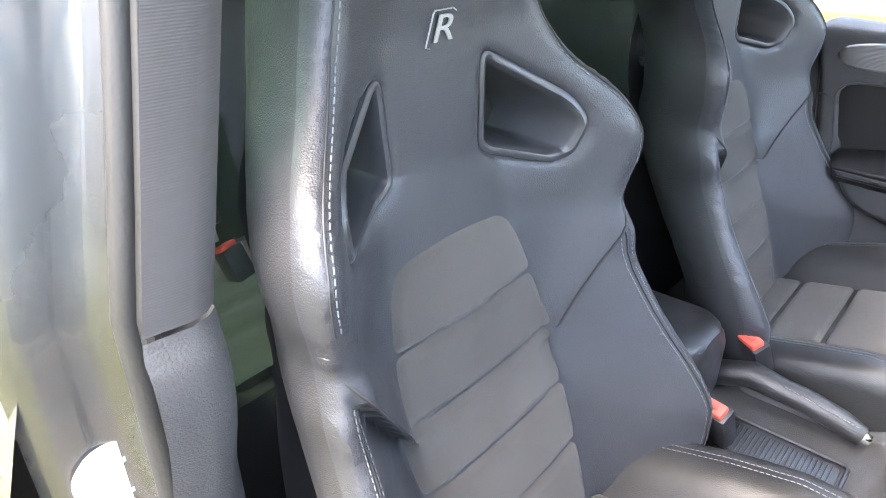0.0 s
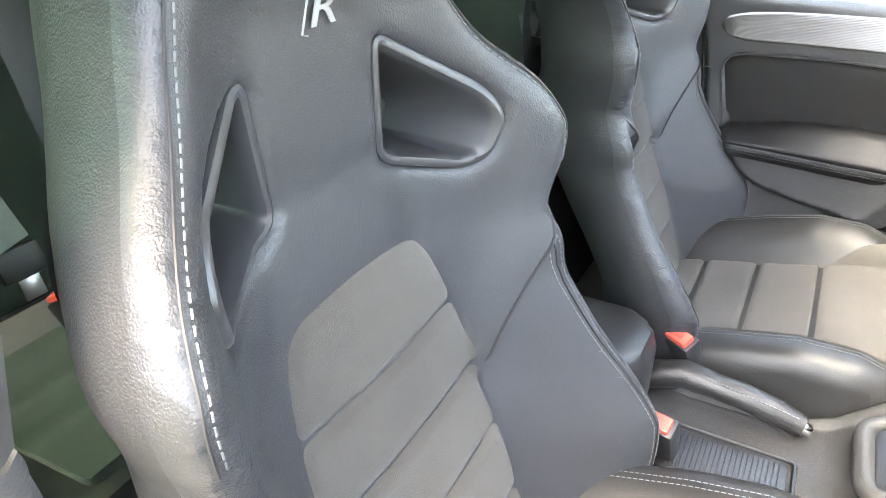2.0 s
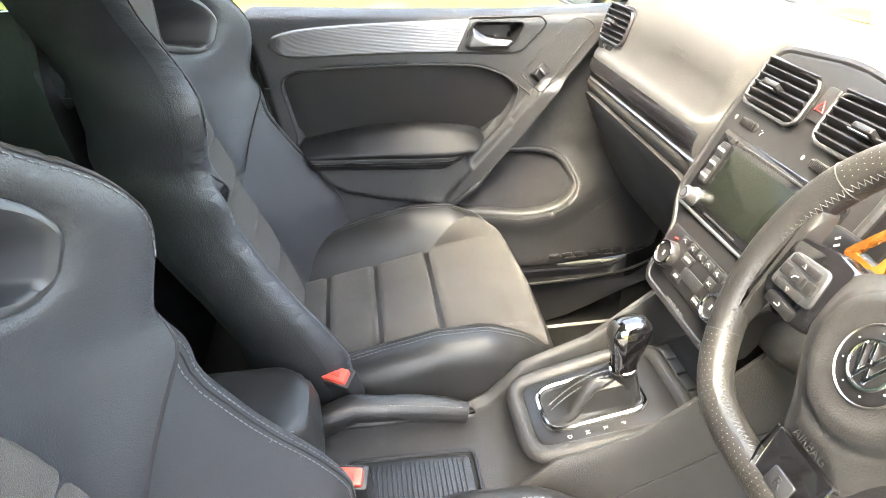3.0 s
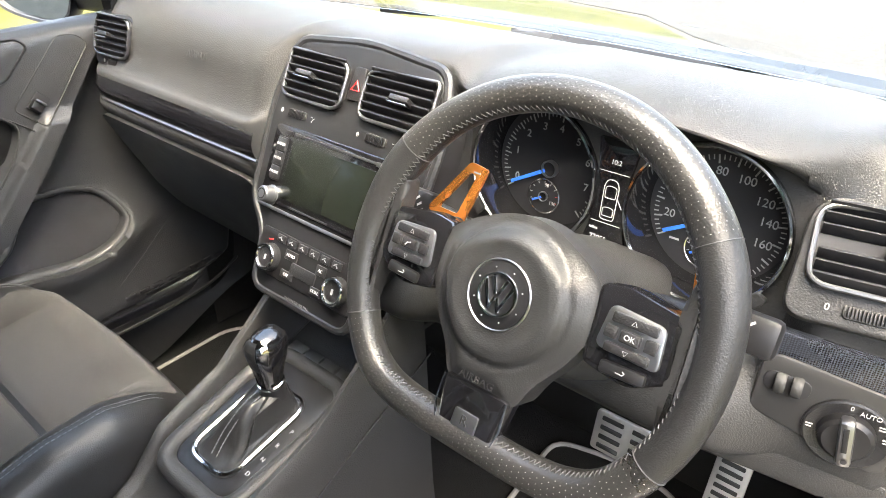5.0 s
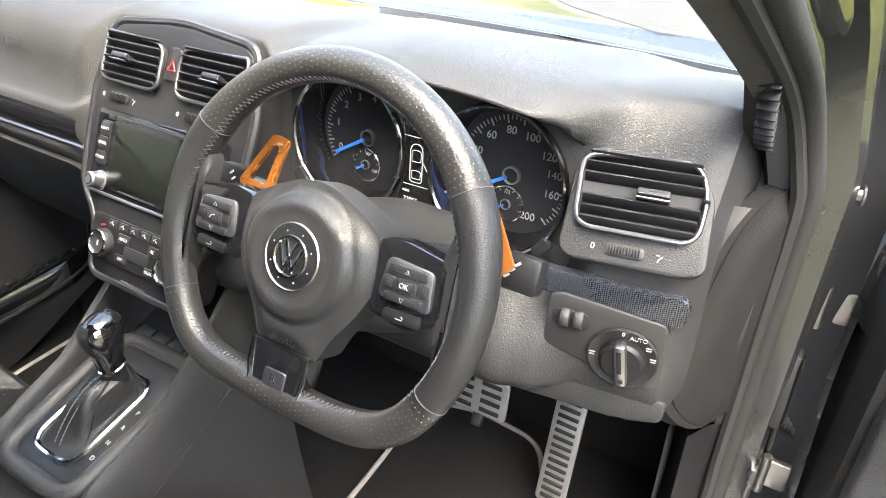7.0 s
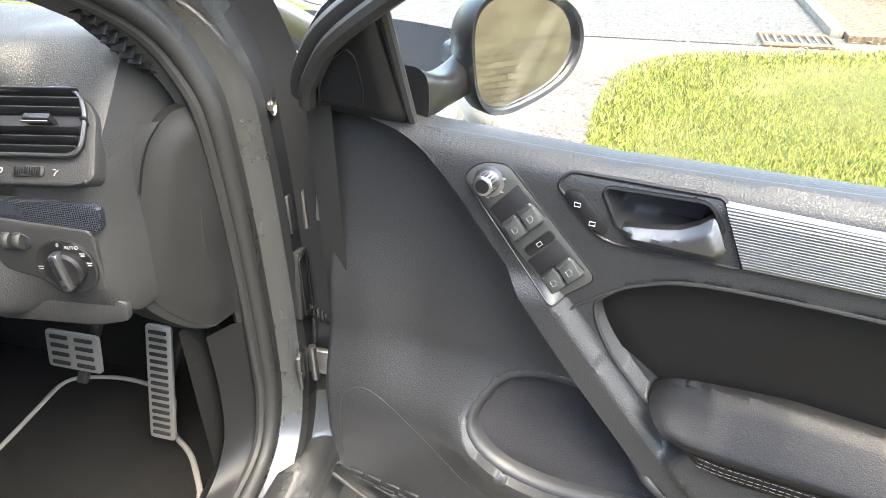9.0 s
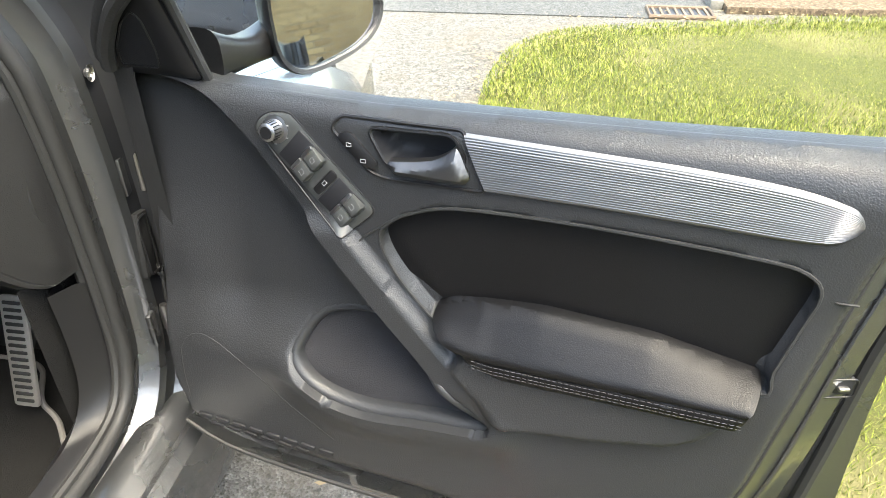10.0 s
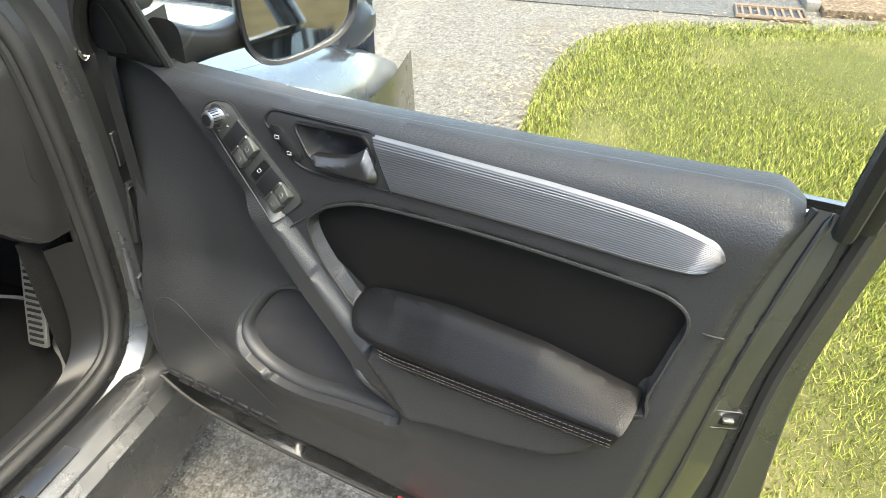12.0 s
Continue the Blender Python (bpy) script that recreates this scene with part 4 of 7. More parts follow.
disp = part("display", slab(rounded([(-.030, -.066), (-.020, -.03), (-.0185, .03), (-.024, .066), (.024, .066), (.0185, .03), (.020, -.03), (.030, -.066)], .003, 3), .004, .001, INS @ pose(0, -.004, .0005)), gloss_black, cluster, "dark trip display between the dials")
DM = INS @ pose(0, -.004, .001)
part("clock_digits", words("10:2", .0072, DM @ pose(.0, .042, .0003)), lit_white, disp, "lit clock figures")
part("odometer_digits", words("73055", .0080, DM @ pose(-.006, -.045, .0003)), lit_white, disp, "lit odometer figures 73055")
part("odometer_unit", words("miles", .0048, DM @ pose(-.013, -.034, .0003)), lit_white, disp, "lit word miles")
for y in (.031, -.026):
    part("display_line", block((.034, .0007, .0003), 0, DM @ pose(0, y, .0003)), lit_white, disp)
car_line = rounded([(-.008, -.022), (-.0085, .016), (-.005, .023), (.005, .023), (.0085, .016), (.008, -.022)], .004, 4)
part("car_symbol", join(tube([DM @ V((*p, .0005)) for p in car_line], .0005, 4, closed=True), tube([DM @ V((p[0] * .75, p[1] * .3 + .009, .0005)) for p in car_line], .0004, 4, closed=True), tube([DM @ V((p[0] * .75, p[1] * .22 - .013, .0005)) for p in car_line], .0004, 4, closed=True), tube([DM @ V(q) for q in ((.009, .003, .0005), (.015, -.006, .0005))], .0005, 4)), lit_white, disp)
for s in (-1, 1):
    part("reset_key", slab(rounded([(-.013, -.006), (-.010, .006), (.010, .007), (.013, -.006)], .003, 3), .006, .001, INS @ pose(s * .165, -.055, .012, 0, 0, s * 50)), hard_plastic, cluster)

# ---- steering wheel ----
WH = frame_of((.352, -.345, .975), (0, -1, 0), (math.sin(radians(26)), 0, math.cos(radians(26))))
wheel = thing("steering_wheel", "flat-bottomed black leather steering wheel with perforated grips", "steering wheel")


def rim_point(a):
    """The rim's middle line at the angle a, flattened at the bottom."""
    r = .1735
    x, y = r * math.cos(a), r * math.sin(a)
    low = -.1365
    if y < low + .035:
        k = (low + .035 - y) / (.1735 - .1365 + .035)
        y = low + .035 - .035 * (1 - (1 - min(k, 1)) ** 2.0) * 1.0
    return V((x, y, 0))


def rim_frame(a):
    p, q = rim_point(a), rim_point(a + .01)
    t = (q - p).normalized()
    out = V((t.y, -t.x, 0))
    return p, out, V((0, 0, 1))


def rim_radius(a):
    d = math.degrees(a) % 360
    grip = math.exp(-((d - 28) / 16) ** 2) + math.exp(-((d - 152) / 16) ** 2)
    return .0165 + .0018 * grip


def rim_skin(a0, a1, n):
    rows = []
    for k in range(n + 1):
        a = a0 + (a1 - a0) * k / n
        p, o, w = rim_frame(a)
        r = rim_radius(a)
        rows.append([WH @ (p + o * (r * math.cos(b)) + w * (r * 1.05 * math.sin(b))) for b in np.linspace(0, 2 * math.pi, 21)[:-1]])
    return loft(rows, closed=True)


A = [radians(v) for v in (33, 147, 207, 333)]
rim = part("rim", rim_skin(A[0], A[1], 60), wheel_leather, wheel, "perforated black leather rim")
part("rim", rim_skin(A[2], A[3], 60), wheel_leather, wheel, "perforated black leather rim")
part("rim_grip", rim_skin(A[1], A[2], 30), leather_side, wheel, "smooth worn leather grip")
part("rim_grip", rim_skin(A[3] - 2 * math.pi, A[0], 30), leather_side, wheel, "smooth worn leather grip")
for a in A:
    p, o, w = rim_frame(a)
    r = rim_radius(a) + .0002
    part("rim_seam", tube([WH @ (p + o * (r * math.cos(b)) + w * (r * 1.05 * math.sin(b))) for b in np.linspace(0, 2 * math.pi, 25)[:-1]], .0005, 5, closed=True), dark_thread, wheel)
# holes of the perforated leather
bm = bmesh.new()
for a0, a1 in ((A[0], A[1]), (A[2], A[3])):
    n = int((a1 - a0) * .1735 / .0062)
    for k in range(1, n):
        a = a0 + (a1 - a0) * k / n
        p, o, w = rim_frame(a)
        t = o.cross(w)
        r = rim_radius(a)
        for j in range(9):
            b = radians(-25 + 17 * j + (8.5 if k % 2 else 0))
            nrm = o * math.cos(b) + w * math.sin(b)
            c = p + o * (r * math.cos(b)) + w * (r * 1.05 * math.sin(b)) + nrm * .00025
            e = t.cross(nrm)
            bm.faces.new([bm.verts.new(WH @ (c + (t * math.cos(g) + e * math.sin(g)) * .00048)) for g in np.linspace(0, 2 * math.pi, 6)[:-1]])
part("perforated_skin", bm, perforation, rim)
for a0, a1 in ((A[0], A[1]), (A[2], A[3]), (A[1], A[1] + .45), (A[2] - .45, A[2]), (A[0] - .4, A[0]), (A[3], A[3] + .4)):
    l = []
    for k, a in enumerate(np.arange(a0 + .01, a1, .017)):
        p, o, w = rim_frame(a)
        r = rim_radius(a) + .0003
        b = radians(150) + (.16 if k % 2 else -.16)
        l.append(WH @ (p + o * (r * math.cos(b)) + w * (r * 1.05 * math.sin(b))))
    part("rim_stitching", tube(l, .00055, 4), dark_thread, rim, "grey cross stitching")

HUB = [(-.083, -.005), (-.080, .036), (-.052, .054), (-.022, .067), (0, .070), (.022, .067), (.052, .054), (.080, .036), (.083, -.005), (.066, -.040), (.046, -.066), (.036, -.094), (-.036, -.094), (-.046, -.066), (-.066, -.040)]


def hub_h(x, y, d):
    r = np.hypot(x, y)
    h = .021 - .35 * (x * x + y * y) + .0035 * smooth01((.060 - r) / .004) - .0022 * np.exp(-((r - .0615) / .0022) ** 2)
    return h - .012 * (1 - smooth01(d / .026)) + .002 * np.exp(-((r - .047) / .006) ** 2)


hub = part("hub", relief(rounded(HUB, .016, 4), .0030, hub_h, .035, at=lambda u, v, w: WH @ V((u, v, w))), hub_plastic, wheel, "grained black airbag cover", sharp=75)
part("airbag_word", words("AIRBAG", .0105, WH @ pose(0, -.079, .0165, -6, 0, 0), .0004), hard_plastic, hub, "embossed word AIRBAG")
EM = WH @ pose(0, 0, .0242)
em = part("emblem_plate", turned([(0, .0022), (.018, .0022), (.026, .0014), (.0285, .0005), (.0300, -.002)], 48, EM), smooth_plastic, hub, "round emblem in black and chrome")
part("emblem_ring", turned([(.0293, .0006), (.0302, .0016), (.0312, .0002)], 48, EM), satin_metal, em)
part("emblem_ring", turned([(.0165, .0022), (.0175, .0040), (.0188, .0040), (.0196, .0022)], 48, EM), chrome, em)
for s in (-1, 1):
    part("emblem_bar", block((.0034, .016, .0022), .0008, EM @ pose(s * .0042, .0072, .0030, 0, 0, s * -22)), chrome, em)
    part("emblem_bar", block((.0034, .024, .0022), .0008, EM @ pose(s * .0093, -.0012, .0030, 0, 0, s * -22 * -1 * -1)), chrome, em)
    part("emblem_bar", block((.0034, .013, .0022), .0008, EM @ pose(s * .0030, -.0082, .0030, 0, 0, s * 22)), chrome, em)
for k in range(8):
    a = radians(22.5 + 45 * k)
    part("emblem_stud", turned([(0, .0012), (.0006, .0008), (.0009, 0)], 8, EM @ pose(.0235 * math.cos(a), .0235 * math.sin(a), .0014)), grey_print, em)

# spokes with their buttons
for s in (-1, 1):
    sp = rounded([(s * .078, -.026), (s * .074, .040), (s * .100, .044), (s * .148, .036), (s * .152, -.014), (s * .118, -.032)], .008, 4)
    spoke = part("spoke", slab(sp, .022, .004, WH @ pose(0, 0, .008)), gloss_black, wheel, "gloss black spoke with control buttons")
    pad = part("button_pad", slab(rounded([(s * .086, -.008), (s * .090, .028), (s * .136, .025), (s * .140, -.010)], .007, 4), .005, .0015, WH @ pose(0, 0, .0115)), satin_metal, spoke)
    for (x, y, w, h) in ((.113, .0195, .040, .0095), (.113, -.0045, .040, .0085), (.0965, .0075, .011, .012), (.1295, .0075, .011, .012), (.113, .0075, .018, .0115)):
        part("button", block((w * .93, h * .88, .006), .0016, WH @ pose(s * x, y, .0115 + (.0012 if w == .018 else 0))), hard_plastic, pad)
    part("button", block((.038, .011, .007), .003, WH @ pose(s * .114, -.0205, .0085, 0, 0, s * 3)), smooth_plastic, spoke)
    q = WH @ pose(s * .113, .0075, .0160)
    part("button_mark", words("OK", .0062, q) if s > 0 else tube([q @ V(p) for p in ((-.003, -.002, 0), (-.001, .001, 0), (.003, .002, 0))], .0007, 5), white_print, pad)
    for (x, y, rot) in ((.113, .0195, 0), (.113, -.0045, 180)):
        part("button_mark", tube([WH @ pose(s * x, y, .0146, 0, 0, rot) @ V(p) for p in ((-.0022, -.0014, 0), (.0022, -.0014, 0), (0, .002, 0))], .0004, 4, closed=True), white_print, pad)
    part("button_mark", tube([WH @ pose(s * .114, -.0205, .0122) @ V(p) for p in ((-.004, -.001, 0), (.002, -.001, 0), (.003, .001, 0), (.001, .002, 0))], .0005, 4), white_print, spoke)
    # leather web between spoke and rim
    web = rounded([(s * .140, .066), (s * .158, .070), (s * .170, .02), (s * .166, -.055), (s * .150, -.072), (s * .146, -.02), (s * .140, .03)], .012, 4)
    part("spoke_web", slab(web, .020, .008, WH @ pose(0, 0, .008)), leather_side, wheel)
    # shift paddle
    ex = 0 if s < 0 else .029
    pd = rounded([(s * (.104 + ex), .028), (s * (.090 + ex), .093), (s * (.112 + ex), .096), (s * (.148 + ex), .040), (s * (.135 + ex), .026)], .004, 3)
    slot = rounded([(s * (.111 + ex), .042), (s * (.101 + ex), .084), (s * (.110 + ex), .086), (s * (.136 + ex), .043)], .003, 3)
    pb = relief(pd, .02, lambda u, v, d: (-.045 if s < 0 else -.050) + 0 * u, .004, holes=[slot], at=lambda u, v, w: WH @ V((u, v, w)))
    pad2 = part("shift_paddle", pb, copper, wheel, "copper-orange metal shift paddle")
    part("paddle_base", block((.042, .016, .014), .005, WH @ pose(s * .118, .029, -.038, 0, 0, s * -14)), hard_plastic, wheel)
    part("paddle_mark", block((.008, .0016, .0006), 0, WH @ pose(s * .101, .087, -.0445)), white_print, pad2)
# lower spoke
low = rounded([(-.034, -.086), (.034, -.086), (.027, -.146), (-.027, -.146)], .005, 4)
ls = part("lower_spoke", slab(low, .024, .003, WH @ pose(0, 0, .0135, 0, 0, 0)), gloss_black, wheel, "gloss black lower spoke with silver badge")
for s in (-1, 1):
    part("chrome_line", tube([WH @ V((s * .0335, -.087, .0142)), WH @ V((s * .0345, -.112, .0142)), WH @ V((s * .027, -.144, .0142))], .0010, 5), chrome, ls)
part("badge", slab(rounded([(-.013, -.127), (-.012, -.110), (.013, -.110), (.013, -.127)], .002, 3), .002, .0006, WH @ pose(0, 0, .0155)), satin_metal, ls, "small silver badge")
part("badge_letter", words("R", .013, WH @ pose(0, -.1185, .0158)), dial_face, ls, "black letter R on the badge")

# ---- steering column and stalks ----
column = thing("steering_column", "black steering column cowl with stalks", "steering column")
secs = []
for w, rx, ry, oy in ((-.03, .055, .050, -.010), (-.06, .066, .062, -.012), (-.11, .072, .068, -.014), (-.17, .078, .072, -.016), (-.24, .080, .075, -.02)):
    secs.append([WH @ V((rx * math.copysign(abs(math.cos(a)) ** .7, math.cos(a)), oy + ry * math.copysign(abs(math.sin(a)) ** .7, math.sin(a)), w)) for a in np.linspace(0, 2 * math.pi, 37)[:-1]])
part("cowl", loft(secs, closed=True, caps=True), soft_plastic, column)
for s, name in ((-1, "indicator_stalk"), (1, "wiper_stalk")):
    st = part(name, tube([WH @ V(p) for p in ((s * .06, .02, -.085), (s * .11, .028, -.082), (s * .155, .032, -.075))], [.011, .010, .012], 12, flatten=.7), hard_plastic, column)
    part("stalk_end", block((.040, .034, .022), .006, WH @ pose(s * .178, .034, -.072, 0, 0, 0)), smooth_plastic, st)
    for k in range(3):
        part("stalk_mark", block((.006, .0022, .0006), 0, WH @ pose(s * .168 + s * .004 * k, .030 + .006 * k, -.0605, 0, 0, 40)), white_print, st)
part("ignition_lock", turned([(0, .004), (.008, .004), (.012, .006), (.015, .004), (.016, -.006)], 28, WH @ pose(.094, -.030, -.11)), smooth_plastic, column, "ignition lock with steel barrel")
part("lock_barrel", turned([(0, .006), (.007, .006), (.0075, .003)], 20, WH @ pose(.094, -.030, -.11)), steel, column)

# ---- centre console, gear selector and handbrake ----
console = thing("centre_console", "black centre console with storage tray", "console")


def console_section(x):
    top = np.interp(x, (-.55, -.12, -.06, .10, .15, .20, .30, .40, .46, .56), (.585, .585, .575, .575, .590, .636, .652, .676, .700, .72))
    half = np.interp(x, (-.55, -.1, .10, .16, .24, .40, .56), (.088, .090, .092, .098, .104, .108, .100))
    rim_h = np.interp(x, (-.55, .08, .15, .20, .30, .40, .46, .56), (.004, .004, .014, .016, .034, .082, .105, .08))
    pts = curve_through([(half + .035, .31), (half + .018, .45), (half + .008, top - .02), (half, top + rim_h - .004), (half - .006, top + rim_h), (half - .013, top + rim_h - .006), (half - .018, top + .001), (half - .03, top)], 3).tolist()
    r = [(x, y, z) for y, z in pts] + [(x, -y, z) for y, z in pts[::-1]]
    return r


xs = np.concatenate([np.linspace(-.55, .10, 14), np.linspace(.11, .30, 20), np.linspace(.32, .50, 12)])
part("console_body", loft([console_section(x) for x in xs], caps=False), soft_plastic, console)
part("console_seam", tube([(x, -(np.interp(x, (-.1, .10, .24, .40, .50), (.100, .102, .114, .120, .118))), np.interp(x, (-.1, .1, .24, .40, .50), (.515, .525, .575, .66, .70))) for x in np.linspace(-.1, .5, 30)], .0014, 5), dial_face, console)
part("tray_cover", slab(rounded([(-.055, -.088), (-.055, -.005), (.105, -.005), (.105, -.088)], .010, 4), .006, .002, pose(0, 0, .582)), hard_plastic, console, "ribbed tray cover")
for k in range(22):
    part("rib", block((.0026, .070, .003), .0008, pose(-.042 + .0065 * k, -.046, .5816)), smooth_plastic, console)
part("tray_frame", tube([(x, y, .584) for x, y in rounded([(-.062, -.094), (-.062, .001), (.112, .001), (.112, -.094)], .012, 4)], .0032, 6, closed=True), smooth_plastic, console)
arm = thing("armrest", "black leather centre armrest", "armrest")
part("armrest_pad", relief(rounded([(-.47, -.078), (-.13, -.084), (-.090, -.040), (-.090, .040), (-.13, .084), (-.47, .078)], .03, 5), .012, lambda x, y, d: .704 - .10 * (x + .15) * 0 + .012 * (x + .47) - (.028 - np.sqrt(np.maximum(.028 ** 2 - np.clip(.028 - d, 0, .028) ** 2, 0))), .075), leather_side, arm)
l = np.array([(x, -.060) for x in np.linspace(-.45, -.11, 30)])
part("stitching", stitches([(x, y, .704 + .012 * (x + .47) - .001) for x, y in l], .005, .003, .0009), thread, arm)
part("armrest_hinge", block((.30, .09, .06), .012, pose(-.30, 0, .61)), hard_plastic, arm)

hb = thing("handbrake", "black leather handbrake lever with silver button", "handbrake")
part("lever", tube([(-.115, .058, .600), (-.05, .058, .628), (0, .058, .622)], [.022, .021, .018], 14, flatten=.8), hard_plastic, hb)
part("grip", tube([(-.002, .058, .622), (.03, .058, .620), (.08, .058, .610), (.112, .058, .600)], [.0185, .0190, .0185, .0150], 16, flatten=.8), leather_side, hb, "leather covered grip")
part("release_button", turned([(0, .014), (.0075, .014), (.009, .012), (.009, 0)], 20, pose(.110, .058, .600, 0, 105, 0)), chrome, hb, "silver release button")
part("stitching", stitches([(.0 + .11 * k / 20, .047, .637 - .018 * k / 20) for k in range(21)], .004, .002, .0007), thread, hb)

gear = thing("gear_selector", "automatic gear selector with chrome and leather knob and leather boot", "gear selector")
GP = frame_of((.280, -.004, .657), (0, -1, 0), (1, 0, .22))
frame_line = rounded([(-.062, -.095), (-.070, .06), (-.060, .105), (.060, .105), (.070, .06), (.062, -.095)], .03, 6)
part("surround_plate", slab(frame_line, .012, .006, GP @ pose(0, .0, .002)), smooth_plastic, gear, "satin grey surround plate")
part("surround_rim", tube([GP @ V((p[0] * 1.13, p[1] * 1.06 - .004, -.002)) for p in frame_line], .0125, 12, closed=True), soft_plastic, gear, "rounded grey console rim round the selector")
ring = rounded([(-.043, -.075), (-.046, .045), (-.030, .060), (.030, .060), (.040, .045), (.040, -.075)], .026, 6)
part("chrome_frame", tube([GP @ V((*p, .004)) for p in ring], .0042, 8, closed=True), chrome, gear, "chrome boot frame")
rows = []
for k in range(13):
    t = k / 12
    rise = .004 + .046 * (1 - (1 - t) ** 1.7) - .010 * math.sin(math.pi * min(t * 1.6, 1)) ** 2 * (t < .62)
    row = []
    for i, p in enumerate(ring):
        a = 2 * math.pi * i / len(ring)
        fold = math.sin(math.pi * t) * (.0065 * math.sin(5 * a + 2.5 * t) + .0045 * math.sin(9 * a - 4 * t))
        cx, cy = .014 + .0165 * math.cos(math.atan2(p[1] + .008, p[0])), .038 + .0175 * math.sin(math.atan2(p[1] + .008, p[0]))
        row.append(GP @ V(((1 - t) * p[0] * .96 + t * cx, (1 - t) * p[1] * .96 + t * cy, rise + fold)))
    rows.append(row)
part("boot", loft(rows, closed=True), leather_side, gear, "pleated black leather boot", sharp=80)
for s in (-1, 1):
    part("boot_stitching", stitches([GP @ V((s * .005 + .014 * k / 12, -.062 + .080 * k / 12, .0095 + .046 * (1 - (1 - k / 12) ** 1.7))) for k in range(13)], .004, .002, .0007), thread, gear)
KNOB = GP @ pose(.014, .038, .044, -4, 0, 0)
part("lever_stem", tube([KNOB @ V((0, 0, -.010)), KNOB @ V((0, 0, .016))], [.0185, .0165], 20), smooth_plastic, gear)
part("stem_collar", turned([(.0165, .012), (.0180, .013), (.0180, .017), (.0160, .018)], 28, KNOB), chrome, gear, "chrome stem collar")
KNOB_SECTIONS = ((.016, .0150, .0150, 0), (.026, .0155, .0165, .002), (.040, .0175, .0200, .005), (.056, .0200, .0250, .008), (.070, .0210, .0275, .010), (.080, .0200, .0265, .011), (.087, .0160, .0210, .011), (.091, .0085, .0120, .011))


def knob_skin(a0, a1, n, grow, zs=(0, 1), closed=False):
    q = np.array(KNOB_SECTIONS)
    k = np.linspace(zs[0], zs[1], 22) * (len(q) - 1)
    rows = []
    for f in k:
        z, w, d, oy = (np.interp(f, range(len(q)), q[:, c]) for c in range(4))
        rows.append([KNOB @ V(((w + grow) * math.copysign(abs(math.sin(a)) ** .8, math.sin(a)), oy - (d + grow) * math.copysign(abs(math.cos(a)) ** .8, math.cos(a)), z)) for a in (np.linspace(a0, a1, n + 1)[:-1] if closed else np.linspace(a0, a1, n))])
    return loft(rows, closed=closed, caps=closed)


kn = part("knob", knob_skin(0, 2 * math.pi, 36, 0, closed=True), gloss_black, gear, "gloss black knob", sharp=60)
for s in (-1, 1):
    part("knob_band", knob_skin(s * .55, s * 1.25, 8, .0012, (0, .97)), chrome, kn, "chrome knob side band", sharp=60)
part("knob_leather", knob_skin(-.5, .5, 10, .0008, (.36, .93)), leather_side, kn, "black leather knob pad", sharp=60)
for k, t in enumerate("PRND"):
    part("gear_letter", words(t, .0085, GP @ pose(.053, .020 - .024 * k, .0025, 0, 0, 0)), grey_print, gear, "white gear letter " + t)
for k in range(4):
    part("blank_key", block((.030, .024, .006), .002, GP @ pose(-.050 + .033 * k, .119, .004)), switch_plastic, gear)
cub = thing("storage_cubby", "black storage tray below the heater panel", "tray", kind="")
part("cubby_floor", block((.12, .17, .01), .002, pose(.50, 0, .715)), rubber, cub)
part("cubby_back", block((.01, .17, .12), .002, pose(.555, 0, .77)), rubber, cub)

# ---- pedals and floor ----
for nm, pl, w, h, lab in (("accelerator_pedal", frame_of((.705, -.492, .475), (0, -1, 0), (.30, -.09, 1)), .050, .215, "brushed steel accelerator pedal with rubber ribs"), ("brake_pedal", frame_of((.69, -.345, .528), (0, -1, .02), (.25, 0, 1)), .108, .070, "brushed steel brake pedal with rubber slots")):
    pd = thing(nm, lab, "pedal", "pedals")
    part("pedal_plate", slab(rounded([(-w / 2, -h / 2), (-w / 2, h / 2), (w / 2, h / 2), (w / 2, -h / 2)], .008, 4), .006, .002, pl), pedal_metal, pd)
    if w < .06:
        for k in range(15):
            part("rubber_rib", block((.034, .0065, .004), .0015, pl @ pose(0, -h * .44 + h * .88 * k / 14, .001)), rubber, pd)
    else:
        for i in range(4):
            for j in range(2):
                part("rubber_rib", block((.036, .0075, .004), .0018, pl @ pose(-.025 + .05 * j, -.024 + .016 * i, .001)), rubber, pd)
    part("pedal_arm", block((.02, .012, .2), .004, pl @ pose(0, h * .3, -.06, 60, 0, 0)), rubber, pd)
cfl = tagged(part("car_floor", join(block((1.75, 1.42, .03), .005, pose(.0, 0, .305)), block((.03, 1.42, .5), .005, pose(.98, 0, .55, 0, -25, 0))), carpet), "black carpeted car floor and bulkhead", "floor", kind="structure")
matl = rounded([(.30, -.20), (.63, -.185), (.80, -.17), (.83, -.28), (.82, -.41), (.72, -.47), (.69, -.53), (.60, -.61), (.30, -.60)], .04, 5)
fm = thing("floor_mat", "black floor mat with grey bound edge", "mat")
part("mat_surface", slab(matl, .008, .002, pose(0, 0, .332)), carpet, fm)
part("mat_edge", tube([(x, y, .331) for x, y in matl], .0055, 8, closed=True), mat_binding, fm, "grey woven mat binding")
fm2 = thing("floor_mat", "black floor mat with grey bound edge", "mat")
matp = matl * (1, -1)
part("mat_surface", slab(matp, .008, .002, pose(0, 0, .332)), carpet, fm2)
part("mat_edge", tube([(x, y, .331) for x, y in matp], .0055, 8, closed=True), mat_binding, fm2)

